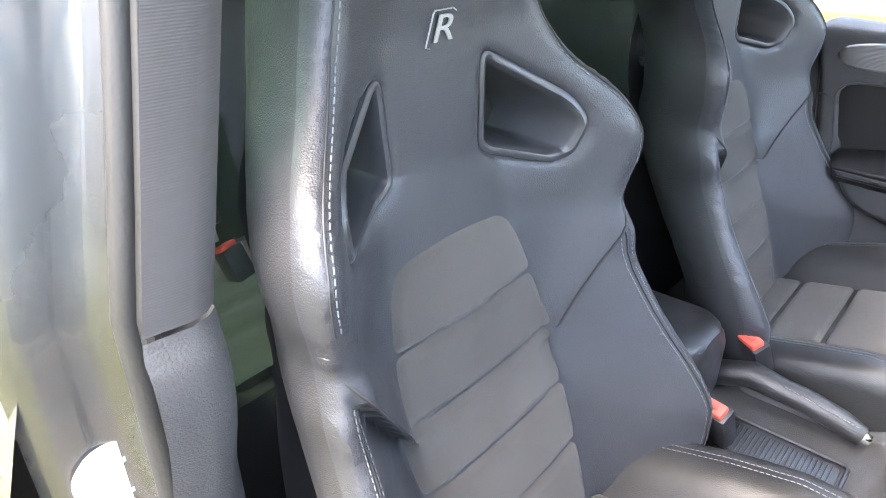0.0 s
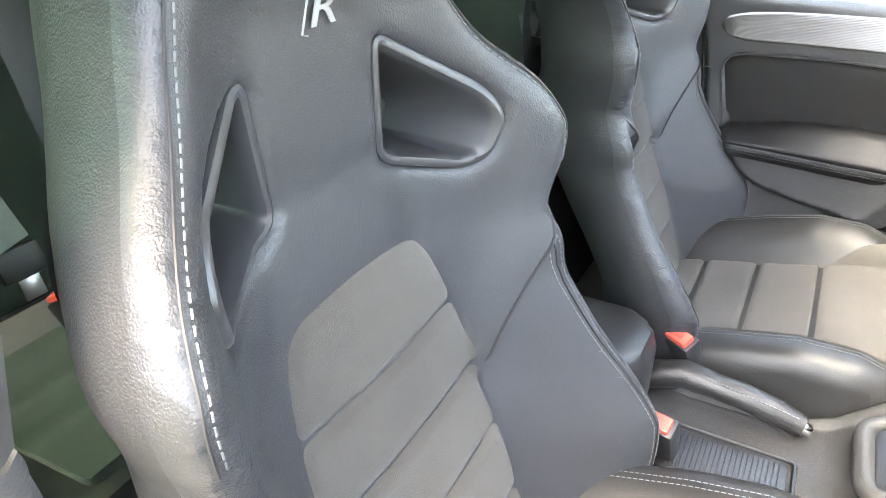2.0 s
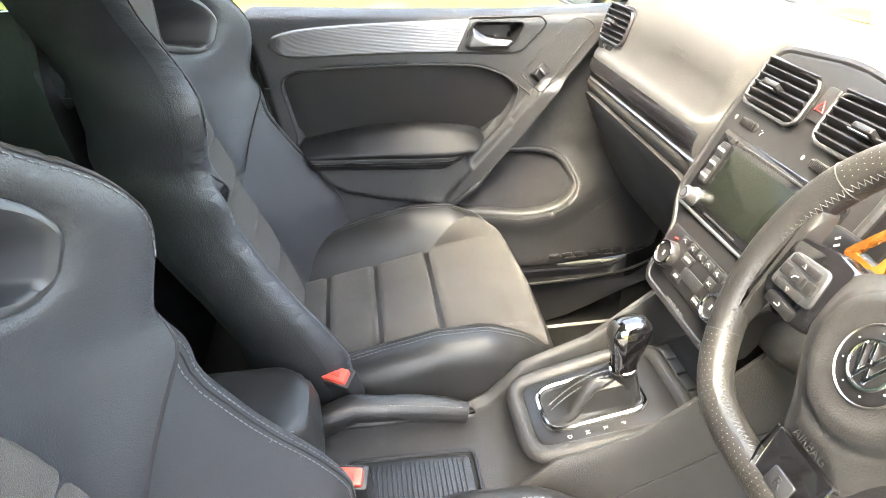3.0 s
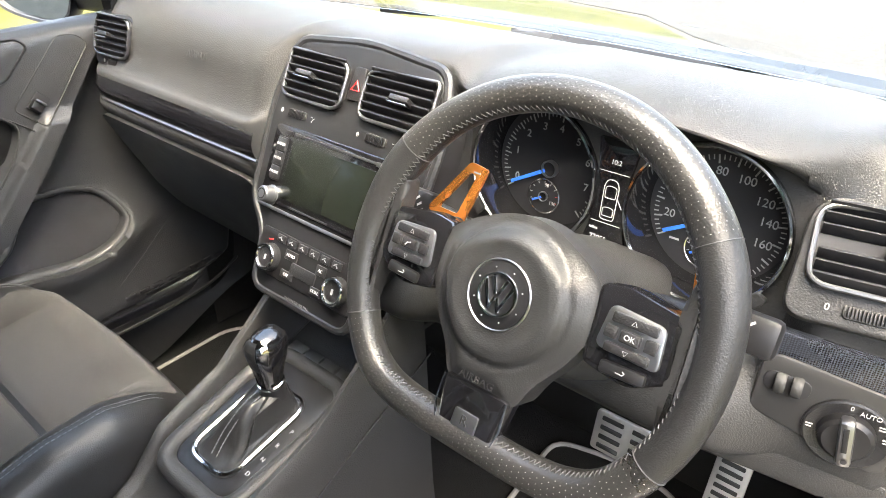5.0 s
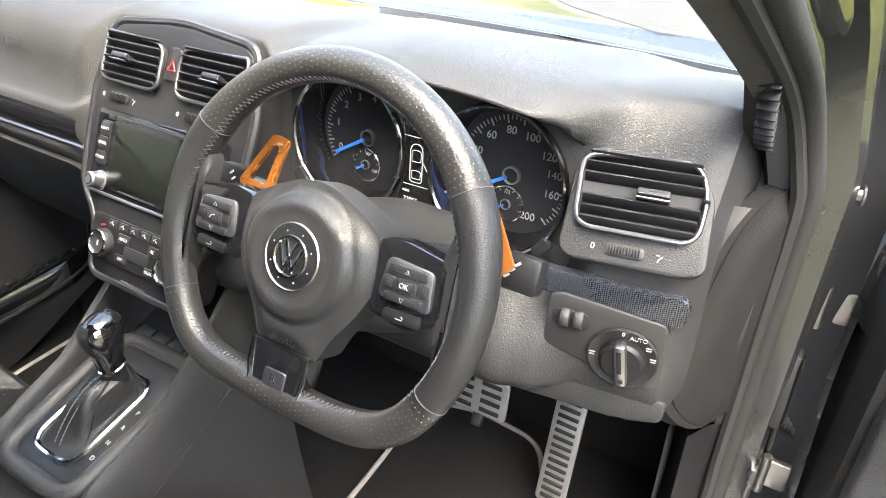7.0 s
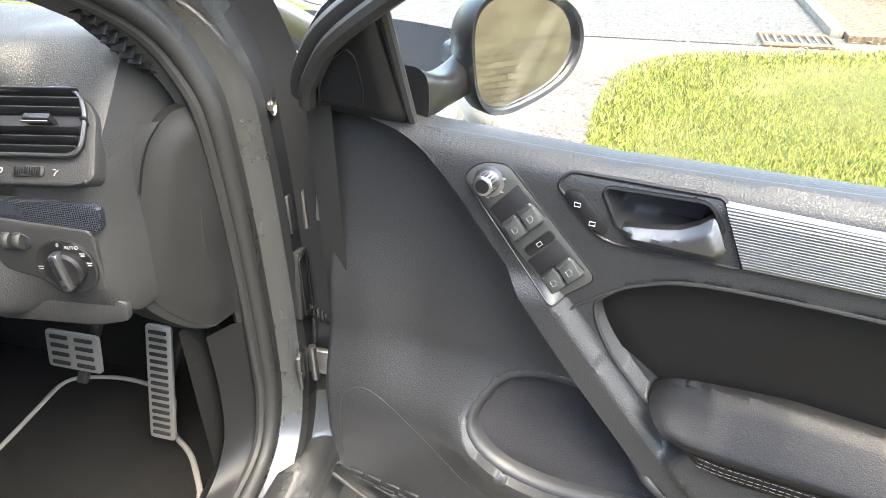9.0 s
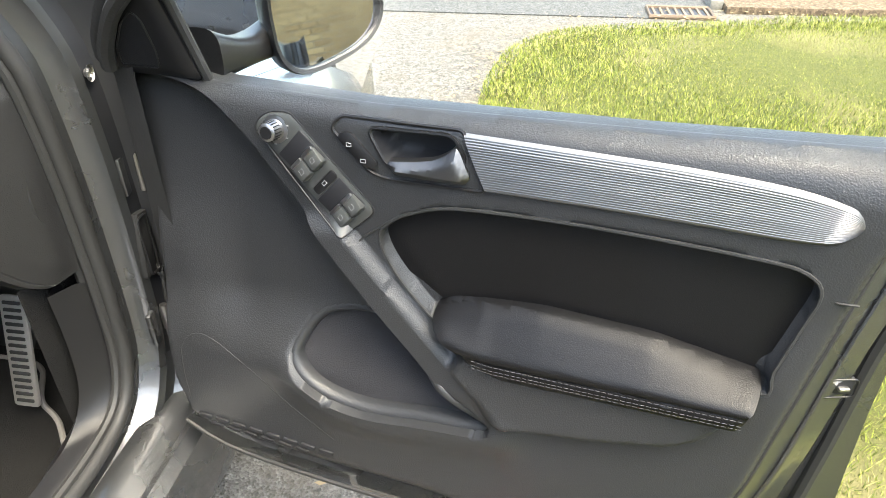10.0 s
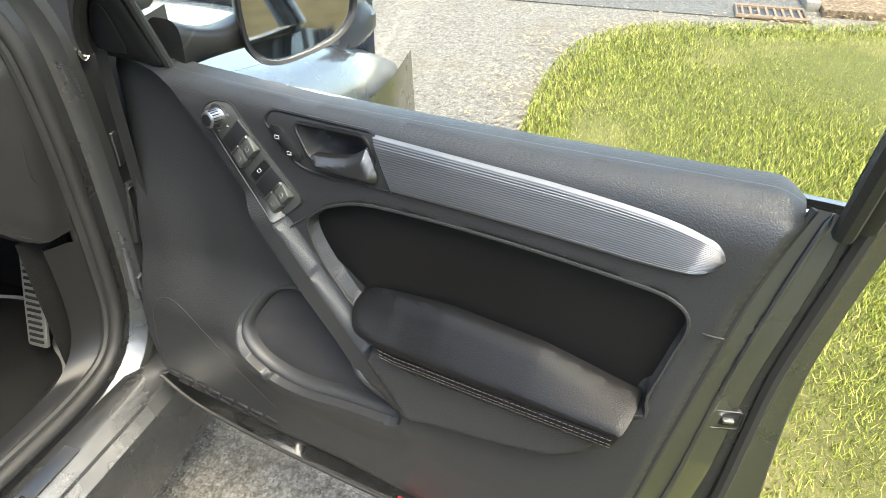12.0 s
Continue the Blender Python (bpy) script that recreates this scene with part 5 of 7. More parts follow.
# ---- front doors ----
def inside(P, poly):
    x, y = P[:, 0], P[:, 1]
    r = np.zeros(len(P), bool)
    q = np.asarray(poly)
    for (x0, y0), (x1, y1) in zip(q, np.roll(q, -1, 0)):
        c = ((y0 > y) != (y1 > y)) & (x < (x1 - x0) * (y - y0) / (y1 - y0 + 1e-12) + x0)
        r ^= c
    return r


def depth_in(u, z, poly):
    """Signed distance to a closed outline, positive inside it."""
    P = np.stack([u, z], 1)
    d = dist_to(P, [poly])
    return np.where(inside(P, poly), d, -d)


POD_EDGE = curve_through([(.06, 1.014), (.120, 1.012), (.183, 1.007), (.237, .993), (.281, .958), (.330, .899), (.394, .824), (.450, .760), (.505, .700), (.560, .644), (.615, .594)], 4)
PANEL = rounded([(.080, 1.032), (.104, 1.032), (.150, 1.021), (.24, 1.006), (.45, 1.001), (.75, 1.010), (.972, 1.020), (.998, 1.006), (.988, .982), (.968, .913), (.944, .777), (.918, .625), (.884, .500), (.820, .448), (.70, .436), (.52, .434), (.36, .436), (.17, .452), (.116, .474), (.100, .54), (.096, .66), (.094, .85), (.084, .98)], .010, 3)
LEATHER_IN = curve_through([(.455, .850), (.470, .871), (.497, .887), (.555, .904), (.700, .912), (.860, .911), (.910, .905), (.928, .884), (.920, .84), (.908, .787), (.900, .754), (.785, .771), (.660, .773), (.590, .762), (.540, .745), (.500, .775), (.468, .815)], 4, True)
POCKET = curve_through([(.316, .628), (.328, .668), (.353, .695), (.395, .709), (.44, .711), (.478, .708), (.530, .672), (.580, .630), (.610, .602), (.525, .586), (.43, .574), (.358, .588)], 4, True)
ARMPAD = rounded([(.522, .758), (.545, .776), (.590, .784), (.660, .792), (.785, .790), (.904, .772), (.893, .746), (.774, .740), (.665, .733), (.603, .730), (.572, .733), (.545, .742)], .012, 4)
LOWPANEL = rounded([(.575, .742), (.61, .722), (.886, .745), (.881, .715), (.862, .686), (.825, .662), (.74, .640), (.618, .618), (.545, .690)], .014, 4)
ARMFACE = rounded([(.566, .738), (.603, .734), (.665, .737), (.774, .744), (.893, .750), (.885, .722), (.774, .715), (.665, .707), (.620, .704), (.585, .716)], .008, 4)
ALU = rounded([(.557, .992), (.586, .931), (.740, .935), (.895, .935), (.925, .941), (.943, .956), (.945, .967), (.926, .980), (.795, .991)], .010, 4)
CUPFRAME = rounded([(.399, .979), (.411, .993), (.557, .994), (.586, .930), (.467, .926), (.447, .931)], .008, 4)


_low = POD_EDGE[POD_EDGE[:, 1] < .868]
CREASES = [POD_EDGE, offset_line(POD_EDGE, -.011), offset_line(_low, .030), offset_line(_low, .040), loop(LOWPANEL), loop(offset_line(LOWPANEL, -.012, True)), loop(LEATHER_IN), loop(offset_line(LEATHER_IN, -.0045, True)), loop(POCKET), loop(offset_line(POCKET, -.010, True))]


def skew(u):
    """The trim lies further out towards the hinges."""
    return -.022 * np.clip((.92 - u) / .42, 0, 1)


def door_w(u, z, d=None, pocket=True):
    """How far the door trim stands in from the hinge line."""
    w = np.interp(z, (.40, .46, .55, .62, .70, .76, .85, .92, .955, .980, .995, 1.006, 1.014, 1.024, 1.034), (.150, .160, .157, .150, .140, .135, .124, .120, .118, .115, .109, .101, .092, .082, .070))
    w = w + skew(u)
    e = dist_line(u, z, POD_EDGE)
    pe = np.interp(z, POD_EDGE[::-1, 1], POD_EDGE[::-1, 0])
    front = np.where((u < pe) & (z > .60), e, -e)
    drop = .044 * smooth01((z - .60) / .12) * (1 - .55 * smooth01((.24 - u) / .10) * smooth01((.95 - z) / .25))
    w = w - drop * np.clip(front / .011, 0, 1) ** .8
    # grab bar below the switches
    bar = smooth01((front + .040) / .010) * np.clip(1 - front / .011, 0, 1) * smooth01((.875 - z) / .03) * smooth01((z - .61) / .05)
    w = w + .017 * bar
    k = depth_in(u, z, LEATHER_IN)
    w = w - .020 * smooth01(k / .0045) * (1 - bar)
    w = w - .030 * smooth01(depth_in(u, z, ARMPAD) / .008)
    p = depth_in(u, z, POCKET)
    w = w - .036 * np.clip(p / .010, 0, 1) * pocket + (.004 + .012 * smooth01((.66 - z) / .06)) * np.exp(-(np.maximum(-p, 0) / .040) ** 2) * (p < 0) * smooth01((.78 - z) / .1) * (1 - bar)
    w = w + .024 * smooth01(depth_in(u, z, LOWPANEL) / .012) * (1 - bar) * smooth01((.775 - z) / .02)
    if d is not None:
        w = w - .012 * (1 - smooth01(d / .010))
    return w


door_at = lambda u, v, w: V((u, -w, v))


def on_door(outline, step, lift, back=.006, edge=.004, holes=(), turn=0.0):
    """A patch that follows the door trim, lifted off it."""
    return relief(outline, step, lambda u, z, d: door_w(u, z) + lift - edge * (1 - smooth01(d / .005)), back, holes=holes, at=door_at, turn=turn, lines=[loop(offset_line(outline, k, True)) for k in (.0022, -.0022, .005, -.005)])


def flat_on_door(cu, cz, lift, turn=0.0, tilt=0.0):
    """A pose on the trim at (cu, cz), x along the door, y up, z off the trim."""
    e = .012
    w0, wu, wz = (float(door_w(np.array([a]), np.array([b]))[0]) for a, b in ((cu, cz), (cu + e, cz), (cu, cz + e)))
    m = frame_of((cu, -(w0 + lift), cz), (e, -(wu - w0), 0), (0, -(wz - w0), e))
    if m.col[2].y > 0:
        m = m @ Matrix.Diagonal((1, 1, -1, 1))
    return m @ pose(0, 0, 0, tilt, 0, turn)


def lines_on_door(outline, lift, r, mat, name, parent, label="", closed=True):
    o = np.asarray(outline)
    w = door_w(o[:, 0], o[:, 1]) + lift
    return part(name, tube([(u, -ww, z) for (u, z), ww in zip(o, w)], r, 6, closed=closed), mat, parent, label)


CUP = rounded([(.445, .983), (.546, .986), (.562, .962), (.548, .946), (.484, .940), (.466, .944)], .010, 4)


def front_door(place, label, driver):
    door = thing("front_door", label, "car door", "front doors", place)
    part("door_trim", relief(PANEL, .0052, lambda u, z, d: door_w(u, z, d) - .050 * np.clip(depth_in(u, z, CUP) / .005, 0, 1), .035, at=door_at, turn=45, lines=CREASES + [loop(CUP), loop(offset_line(CUP, -.005, True))]), door_plastic, door, "grained black door trim panel", sharp=75)
    # leather field, armrest, pocket
    part("leather_field", relief(offset_line(LEATHER_IN, -.0042, True), .0075, lambda u, z, d: np.interp(z, (.76, .85, .92), (.113, .107, .102)) + skew(u) + .002 * smooth01(d / .02), .004, at=door_at, turn=45), door_leather, door, "smooth black leather door field")
    lines_on_door(LEATHER_IN, .0005, .0022, rubber, "field_seam", door)

    def arm_h(u, z, d):
        zf = np.interp(u, (.55, .61, .77, .89), (.738, .731, .740, .748))
        zr = np.interp(u, (.52, .59, .66, .785, .904), (.760, .784, .792, .790, .772))
        return np.interp((z - zf) / (zr - zf), (-.3, 0, .10, .22, .5, .8, 1), (.172, .174, .1725, .168, .154, .138, .126)) + skew(u) - .004 * (1 - smooth01(d / .008))
    part("armrest", relief(ARMPAD, .0042, arm_h, .03, at=door_at), door_leather, door, "padded black leather armrest", sharp=80)
    af = relief(ARMFACE, .006, lambda u, z, d: np.interp(z, (.70, .74, .775), (.169, .173, .174)) + skew(u) - .006 * (1 - smooth01(d / .010)), .04, at=door_at)
    part("armrest_face", af, door_leather, door)
    for k, zo in enumerate((-.004, -.011, -.016)):
        l = np.array([(u, np.interp(u, (.58, .61, .665, .774, .888), (.737, .734, .737, .743, .750)) + zo) for u in np.linspace(.588, .886, 40)])
        w = np.interp(l[:, 1], (.70, .74, .775), (.169, .173, .174)) + skew(l[:, 0]) + .0010
        part("stitching", stitches([(u, -ww, z) for (u, z), ww in zip(l, w)], .005, .002, .0004), dark_thread, door, "grey stitching")
    part("pocket_lining", relief(POCKET, .007, lambda u, z, d: door_w(u, z, None, False) - .014 - .016 * smooth01(d / .07), None, at=door_at), felt, door, "dark felt pocket lining")
    base = door_w(POCKET[:, 0], POCKET[:, 1], None, False)
    part("pocket_lip", loft([[(u, -(w + rise), z) for (u, z), w in zip(offset_line(POCKET, -o, True), base)] for o, rise in ((-.007, -.004), (-.004, .0012), (0, .0036), (.004, .0030), (.008, -.001), (.0105, -.008), (.012, -.020))], closed=True), door_plastic, door, "rounded lip of the door pocket", sharp=80)
    # aluminium strip with ribs
    top = curve_through([(.557, .992), (.70, .9918), (.795, .991), (.88, .987), (.926, .979), (.939, .971), (.944, .962)], 10)
    foot = curve_through([(.586, .931), (.70, .934), (.80, .935), (.88, .9352), (.918, .939), (.937, .949), (.944, .961)], 10)
    cols, ribs = 89, 22
    across = np.linspace(0, 1, cols)
    rows = []
    for a, b in zip(top, foot):
        q = a[None] + (b - a)[None] * across[:, None]
        gap = np.minimum(across, 1 - across) * np.hypot(*(a - b))
        w = door_w(q[:, 0], q[:, 1]) + .0045 + .0004 * np.cos(2 * math.pi * ribs * across) * (gap > .002) - .0040 * (1 - smooth01(gap / .0035))
        rows.append([(u, -ww, z) for (u, z), ww in zip(q, w)])
    part("aluminium_strip", loft(rows), alu, door, "ribbed aluminium trim strip", sharp=80)
    # handle
    hf = lines_on_door(CUPFRAME, .0004, .0022, smooth_plastic, "handle_frame", door, "satin black handle surround")
    lines_on_door(offset_line(CUP, .001, True), -.0002, .0024, smooth_plastic, "recess_edge", hf)
    part("handle_cup", relief(CUP, .006, lambda u, z, d: door_w(u, z) - .001 - .034 * smooth01(d / .008), None, at=door_at), dial_face, hf, "dark handle recess")
    hl = rounded([(.468, .949), (.500, .953), (.524, .958), (.540, .967), (.551, .978), (.558, .966), (.568, .944), (.562, .936), (.520, .934), (.478, .934)], .006, 4)
    part("door_handle", relief(hl, .004, lambda u, z, d: door_w(u, z) + .004 + .008 * smooth01(d / .008), .012, at=door_at), handle_metal, hf, "satin silver inner door handle")
    if driver:
        lk = part("lock_keys", on_door(rounded([(.408, .969), (.413, .976), (.425, .977), (.457, .945), (.456, .938), (.441, .938)], .004, 3), .006, .006, .006, .002), smooth_plastic, hf, "lock and unlock keys")
        for q in ((.424, .965), (.441, .948)):
            part("key_symbol", tube([flat_on_door(*q, .0068) @ V(p) for p in ((-.003, -.003, 0), (.003, -.003, 0), (.003, .001, 0), (-.003, .001, 0))], .0005, 4, closed=True), grey_print, lk)
        # switch plate
        pl = rounded([(.299, .967), (.309, .981), (.322, .987), (.345, .988), (.357, .979), (.452, .882), (.411, .845)], .012, 5)
        plate = part("switch_plate", on_door(pl, .0058, .0030, .006, .0015, turn=45), switch_plastic, door, "satin grey window switch plate")
        lines_on_door(offset_line(pl, .0012, True), .0002, .0011, dial_face, "plate_gap", door)
        km = flat_on_door(.328, .969, .004)
        kb = part("mirror_knob", turned([(0, .019), (.0085, .019), (.0105, .0175), (.0112, .004), (.0125, 0), (.017, -.001)], 28, km), satin_metal, plate, "silver ribbed mirror adjuster knob")
        part("knob_face", turned([(0, .0194), (.0072, .0194), (.0075, .019)], 24, km), smooth_plastic, kb)
        for k in range(18):
            a = 2 * math.pi * k / 18
            part("knurl", block((.0012, .0012, .013), .0003, km @ pose(.0112 * math.cos(a), .0112 * math.sin(a), .010)), hard_plastic, kb)
        for a in (200, 270, 330, 20):
            part("knob_mark", block((.0035, .0014, .0005), 0, km @ pose(.0175 * math.cos(radians(a)), .0175 * math.sin(radians(a)), -.0004)), white_print, plate)
        for cu, cz in ((.364, .938), (.411, .886)):
            wm = flat_on_door(cu, cz, .0025, -43)
            part("switch_well", block((.044, .046, .004), .002, wm @ pose(-.004, 0, -.0004, 0, 0, 0)), dial_face, plate)
            for s in (-1, 1):
                sm = wm @ pose(.009, s * .0112, .002, 0, -16, 0)
                sw_ = part("window_switch", block((.023, .0205, .013), .003, sm), switch_plastic, plate, "window switch with silver tip")
                part("switch_tip", block((.0050, .0195, .0050), .0018, sm @ pose(-.0100, 0, .0055)), satin_metal, sw_)
                part("switch_symbol", tube([sm @ pose(.002, 0, .0062) @ V(p) for p in ((-.003, -.003, 0), (.003, -.003, 0), (.003, .002, 0), (0, .0035, 0), (-.003, .0025, 0))], .0005, 4, closed=True), grey_print, sw_)
        lm = flat_on_door(.389, .911, .005, -43 + 90)
        ck = part("child_lock_key", slab(rounded([(-.020, -.006), (-.020, .006), (.020, .006), (.020, -.006)], .005, 4), .005, .0015, lm), smooth_plastic, plate)
        part("key_symbol", tube([lm @ V(p) for p in ((-.003, -.002, .0006), (.003, -.002, .0006), (.003, .002, .0006), (-.003, .002, .0006))], .0005, 4, closed=True), grey_print, ck)
    else:
        wm = flat_on_door(.411, .886, .004, -43)
        part("switch_well", block((.034, .026, .004), .002, wm), dial_face, door)
        part("window_switch", block((.018, .0195, .012), .003, wm @ pose(.006, 0, .003, 0, -16, 0)), smooth_plastic, door, "window switch")
        part("switch_tip", block((.004, .019, .0045), .0015, wm @ pose(-.003, 0, .010)), satin_metal, door)
        lines_on_door(rounded([(.299, .967), (.309, .981), (.322, .987), (.345, .988), (.357, .979), (.452, .882), (.411, .845)], .012, 5), .0, .0016, rubber, "plate_seam", door)
    lines_on_door([(.402, .814), (.436, .846), (.470, .873)], .001, .0014, rubber, "pod_joint", door, closed=False)
    lines_on_door([(.925, .876), (.945, .879), (.962, .880)], .001, .0014, rubber, "trim_joint", door, closed=False)
    # loudspeaker field and slots at the foot
    lines_on_door(curve_through([(.128, .505), (.128, .60), (.150, .632), (.185, .630), (.25, .595), (.33, .535), (.375, .500)], 4), -.0004, .0010, rubber, "speaker_seam", door, closed=False)
    for k in range(8):
        u = .150 + .030 * k
        part("slot", block((.024, .010, .006), .003, flat_on_door(u, .478 - .0012 * k, .001, -4)), dial_face, door)
        if k < 6:
            part("slot", block((.024, .006, .006), .0025, flat_on_door(u + .02, .467 - .0010 * k, .001, -4)), dial_face, door)
    # painted door shell
    edge_in = [(.997, 1.012), (.972, .93), (.947, .80), (.929, .70), (.911, .60), (.880, .50), (.82, .445), (.72, .405), (.45, .395), (.2, .41), (.10, .45)]
    edge_mid = [(1.030, 1.012), (1.020, .93), (1.000, .80), (.992, .70), (.980, .60), (.955, .48), (.89, .395), (.74, .365), (.45, .355), (.2, .365), (.07, .40)]
    edge_out = [(1.088, 1.000), (1.074, .93), (1.056, .80), (1.052, .70), (1.056, .58), (1.062, .45), (1.055, .37), (1.02, .335), (.45, .325), (.15, .335), (.02, .36)]
    a, b, c = (curve_through(q, 5) for q in (edge_in, edge_mid, edge_out))
    wi = np.interp(a[:, 1], (.4, .6, .8, 1.01), (.140, .138, .118, .085))
    rows = [[(p[0], -(w - .006), p[1]) for p, w in zip(a, wi)], [(p[0], -.082, p[1]) for p in b], [(p[0] + .004, -.070, p[1]) for p in b], [(.5 * (p[0] + q[0]), -.030, .5 * (p[1] + q[1])) for p, q in zip(b, c)], [(p[0], -.018, p[1]) for p in c], [(p[0], .012, p[1]) for p in c], [(p[0] * .985, .03, p[1] + .012) for p in c]]
    part("trim_gap", tube([(p[0] + .004, -(w - .004), p[1]) for p, w in zip(a, wi)], .0035, 6), rubber, door)
    part("shell_crease", tube([(.45 * p[0] + .55 * q[0], -(.45 * (w - .006) + .55 * .082) - .001, .45 * p[1] + .55 * q[1]) for p, q, w in zip(a[:26], b[:26], wi)], [.0005] + [.0035] * 24 + [.0005], 8), paint, door, "pressed ridge in the painted frame")
    sh = part("door_shell", loft(rows), paint, door, "metallic grey painted door frame")
    part("door_seal", tube([(.6 * p[0] + .4 * q[0], -.048, .6 * p[1] + .4 * q[1]) for p, q in zip(b, c)], .009, 8), rubber, door, "black rubber door seal")
    part("edge_seal", tube([(q[0] - .004, -.004, q[1]) for q in c], .0075, 8), rubber, door)
    part("outer_skin", relief(rounded([(.0, .36), (.03, .90), (.06, .955), (1.07, .955), (1.055, .70), (1.06, .36)], .03, 4), .04, lambda u, z, d: -.035 - .05 * np.exp(-((z - .72) / .25) ** 2), .01, at=door_at), paint, door)
    # Black sheet in place of the gap's shade; it also closes off daylight.
    part("front_face", loft([[(.015, .13, z), (.055, .03, z), (.060, -.020, z), (.085, -.070, z), (.128, -.082, z)] for z in np.linspace(.42, 1.02, 14)]), rubber, door, "front face of the door, black as hinge gap shade")
    lt = part("latch", block((.032, .010, .024), .005, pose(.987, -.083, .748, 0, 0, 20)), dial_face, door, "black door latch")
    part("latch_plate", tube([(u, -.088 + .35 * (u - .99), z) for u, z in rounded([(.970, .735), (.970, .761), (1.004, .761), (1.004, .735)], .006, 4)], .0012, 6, closed=True), smooth_plastic, lt)
    part("latch_fork", block((.012, .008, .004), .001, pose(.990, -.089, .749, 0, 0, 20)), steel, lt)
    part("warning_reflector", block((.085, .006, .016), .002, pose(.645, -.152, .438, 12, 0, 0)), reflector_red, door, "red warning reflector")
    # window surround, glass, mirror sail
    fr = lambda u, z: (u, -(.060 + .40 * (z - 1.0)), z)
    arc = [(.088, 1.025), (.096, 1.045), (.112, 1.068), (.150, 1.108), (.22, 1.155), (.34, 1.225), (.50, 1.31), (.66, 1.375), (.82, 1.415), (.96, 1.42), (1.03, 1.39), (1.05, 1.28), (1.045, 1.12), (1.04, 1.0)]
    ca = curve_through(arc, 5)
    frm = part("window_frame", tube([fr(*p) for p in ca], .018, 10, flatten=.8), rubber, door, "black window frame")
    part("frame_seal", tube([V(fr(*p)) + V((-.012 if p[0] > .6 else .016, -.022, -.006)) for p in ca], .010, 8), rubber, frm)
    part("frame_paint", tube([V(fr(*p)) + V((0, .016, .018)) for p in ca], .016, 8, flatten=.7), paint, frm)
    gl = [(.215, 1.0), (.215, 1.150), (.34, 1.222), (.50, 1.305), (.66, 1.37), (.82, 1.41), (.96, 1.415), (1.025, 1.385), (1.04, 1.28), (1.035, 1.0)]
    side_glass = part("window_glass", pane(relief(gl, .08, lambda u, z, d: .058 + .40 * (z - 1.0), None, at=door_at)), glass, door, "clear side window")
    side_glass.visible_shadow = False
    part("glass_divider", tube([fr(.222, 1.005), fr(.222, 1.152)], .007, 8), rubber, door)
    part("belt_seal", tube([(u, -.066, np.interp(u, (.1, .25, .45, 1.0), (1.004, .994, .992, 1.008))) for u in np.linspace(.20, .985, 30)], .0055, 6), rubber, door)
    sail = rounded([(.100, 1.008), (.108, 1.050), (.150, 1.106), (.212, 1.146), (.220, 1.008)], .006, 3)
    part("sail_panel", relief(sail, .012, lambda u, z, d: .076 + .38 * (z - 1.0) - .006 * (1 - smooth01(d / .01)), .02, at=door_at), smooth_plastic, door, "black sail panel with loudspeaker grille")
    gr = rounded([(.116, 1.022), (.124, 1.046), (.150, 1.078), (.174, 1.095), (.182, 1.086), (.180, 1.046), (.172, 1.022)], .006, 4)
    bmx = bmesh.new()
    for i in range(34):
        for j in range(40):
            u, z = .114 + .0021 * i, 1.018 + .0021 * j + (.00105 if i % 2 else 0)
            if depth_in(np.array([u]), np.array([z]), np.array(gr))[0] > .002:
                w = .0768 + .38 * (z - 1.0)
                bmx.faces.new([bmx.verts.new((u + .0008 * math.cos(t), -w, z + .0008 * math.sin(t))) for t in np.linspace(0, 2 * math.pi, 6)[:-1]])
    part("grille_holes", bmx, dial_face, door)
    part("grille_rim", tube([(u, -(.0765 + .38 * (z - 1.0)), z) for u, z in gr], .0012, 5, closed=True), smooth_plastic, door)
    # mirror: housing, and a glass that faces back and in
    MF = frame_of((.290, .135, 1.046), (.53, .85, 0), (-.12, .075, 1))

    def mirror_ring(sx, sz, w, shift=0.0):
        ring = []
        for t in np.linspace(0, 2 * math.pi, 49)[:-1]:
            c, sn = math.cos(t), math.sin(t)
            x = .092 * sx * math.copysign(abs(c) ** .70, c)
            y = .070 * sz * math.copysign(abs(sn) ** .75, sn)
            y = y * (1 - .16 * x / .092) + (.010 * x / .092 if sn < 0 else -.004 * x / .092)
            ring.append(MF @ V((x + shift, y, w)))
        return ring
    hous = [mirror_ring(*q) for q in ((.35, .35, -.090), (.62, .66, -.084), (.85, .88, -.062), (.97, .98, -.032), (1.0, 1.0, -.004), (.985, .985, .003), (.93, .91, .001), (.91, .89, -.012))]
    mir = part("mirror_housing", loft(hous, closed=True, caps=False), smooth_plastic, door, "satin black door mirror")
    bmg = bmesh.new()
    bmg.faces.new([bmg.verts.new(p) for p in mirror_ring(.90, .88, -.008)])
    part("mirror_glass", bmg, mirror_silver, mir, "mirror glass", flat=True)
    foot = []
    for t in np.linspace(0, 1, 9):
        c = V((.205, -.045, 1.030)).lerp(MF @ V((-.045, -.018, -.060)), t) + V((0, 0, -.010 * math.sin(math.pi * t)))
        hh, ww = .034 - .012 * math.sin(math.pi * min(t * 1.1, 1)) - .006 * t, .030 - .012 * t
        foot.append([c + V((ww * math.copysign(abs(math.cos(a)) ** .6, math.cos(a)), 0, hh * math.copysign(abs(math.sin(a)) ** .6, math.sin(a)))) for a in np.linspace(0, 2 * math.pi, 25)[:-1]])
    part("mirror_foot", loft(foot, closed=True, caps=True), smooth_plastic, mir)
    part("mirror_lamp", block((.004, .005, .004), .001, MF @ pose(.088, .030, .003)), white_print, mir)
    return door


HINGE = V((.772, -.767, 0))
RIGHT_OPEN = Matrix(((-.173, .985, 0, HINGE.x), (-.985, -.173, 0, HINGE.y), (0, 0, 1, 0), (0, 0, 0, 1)))
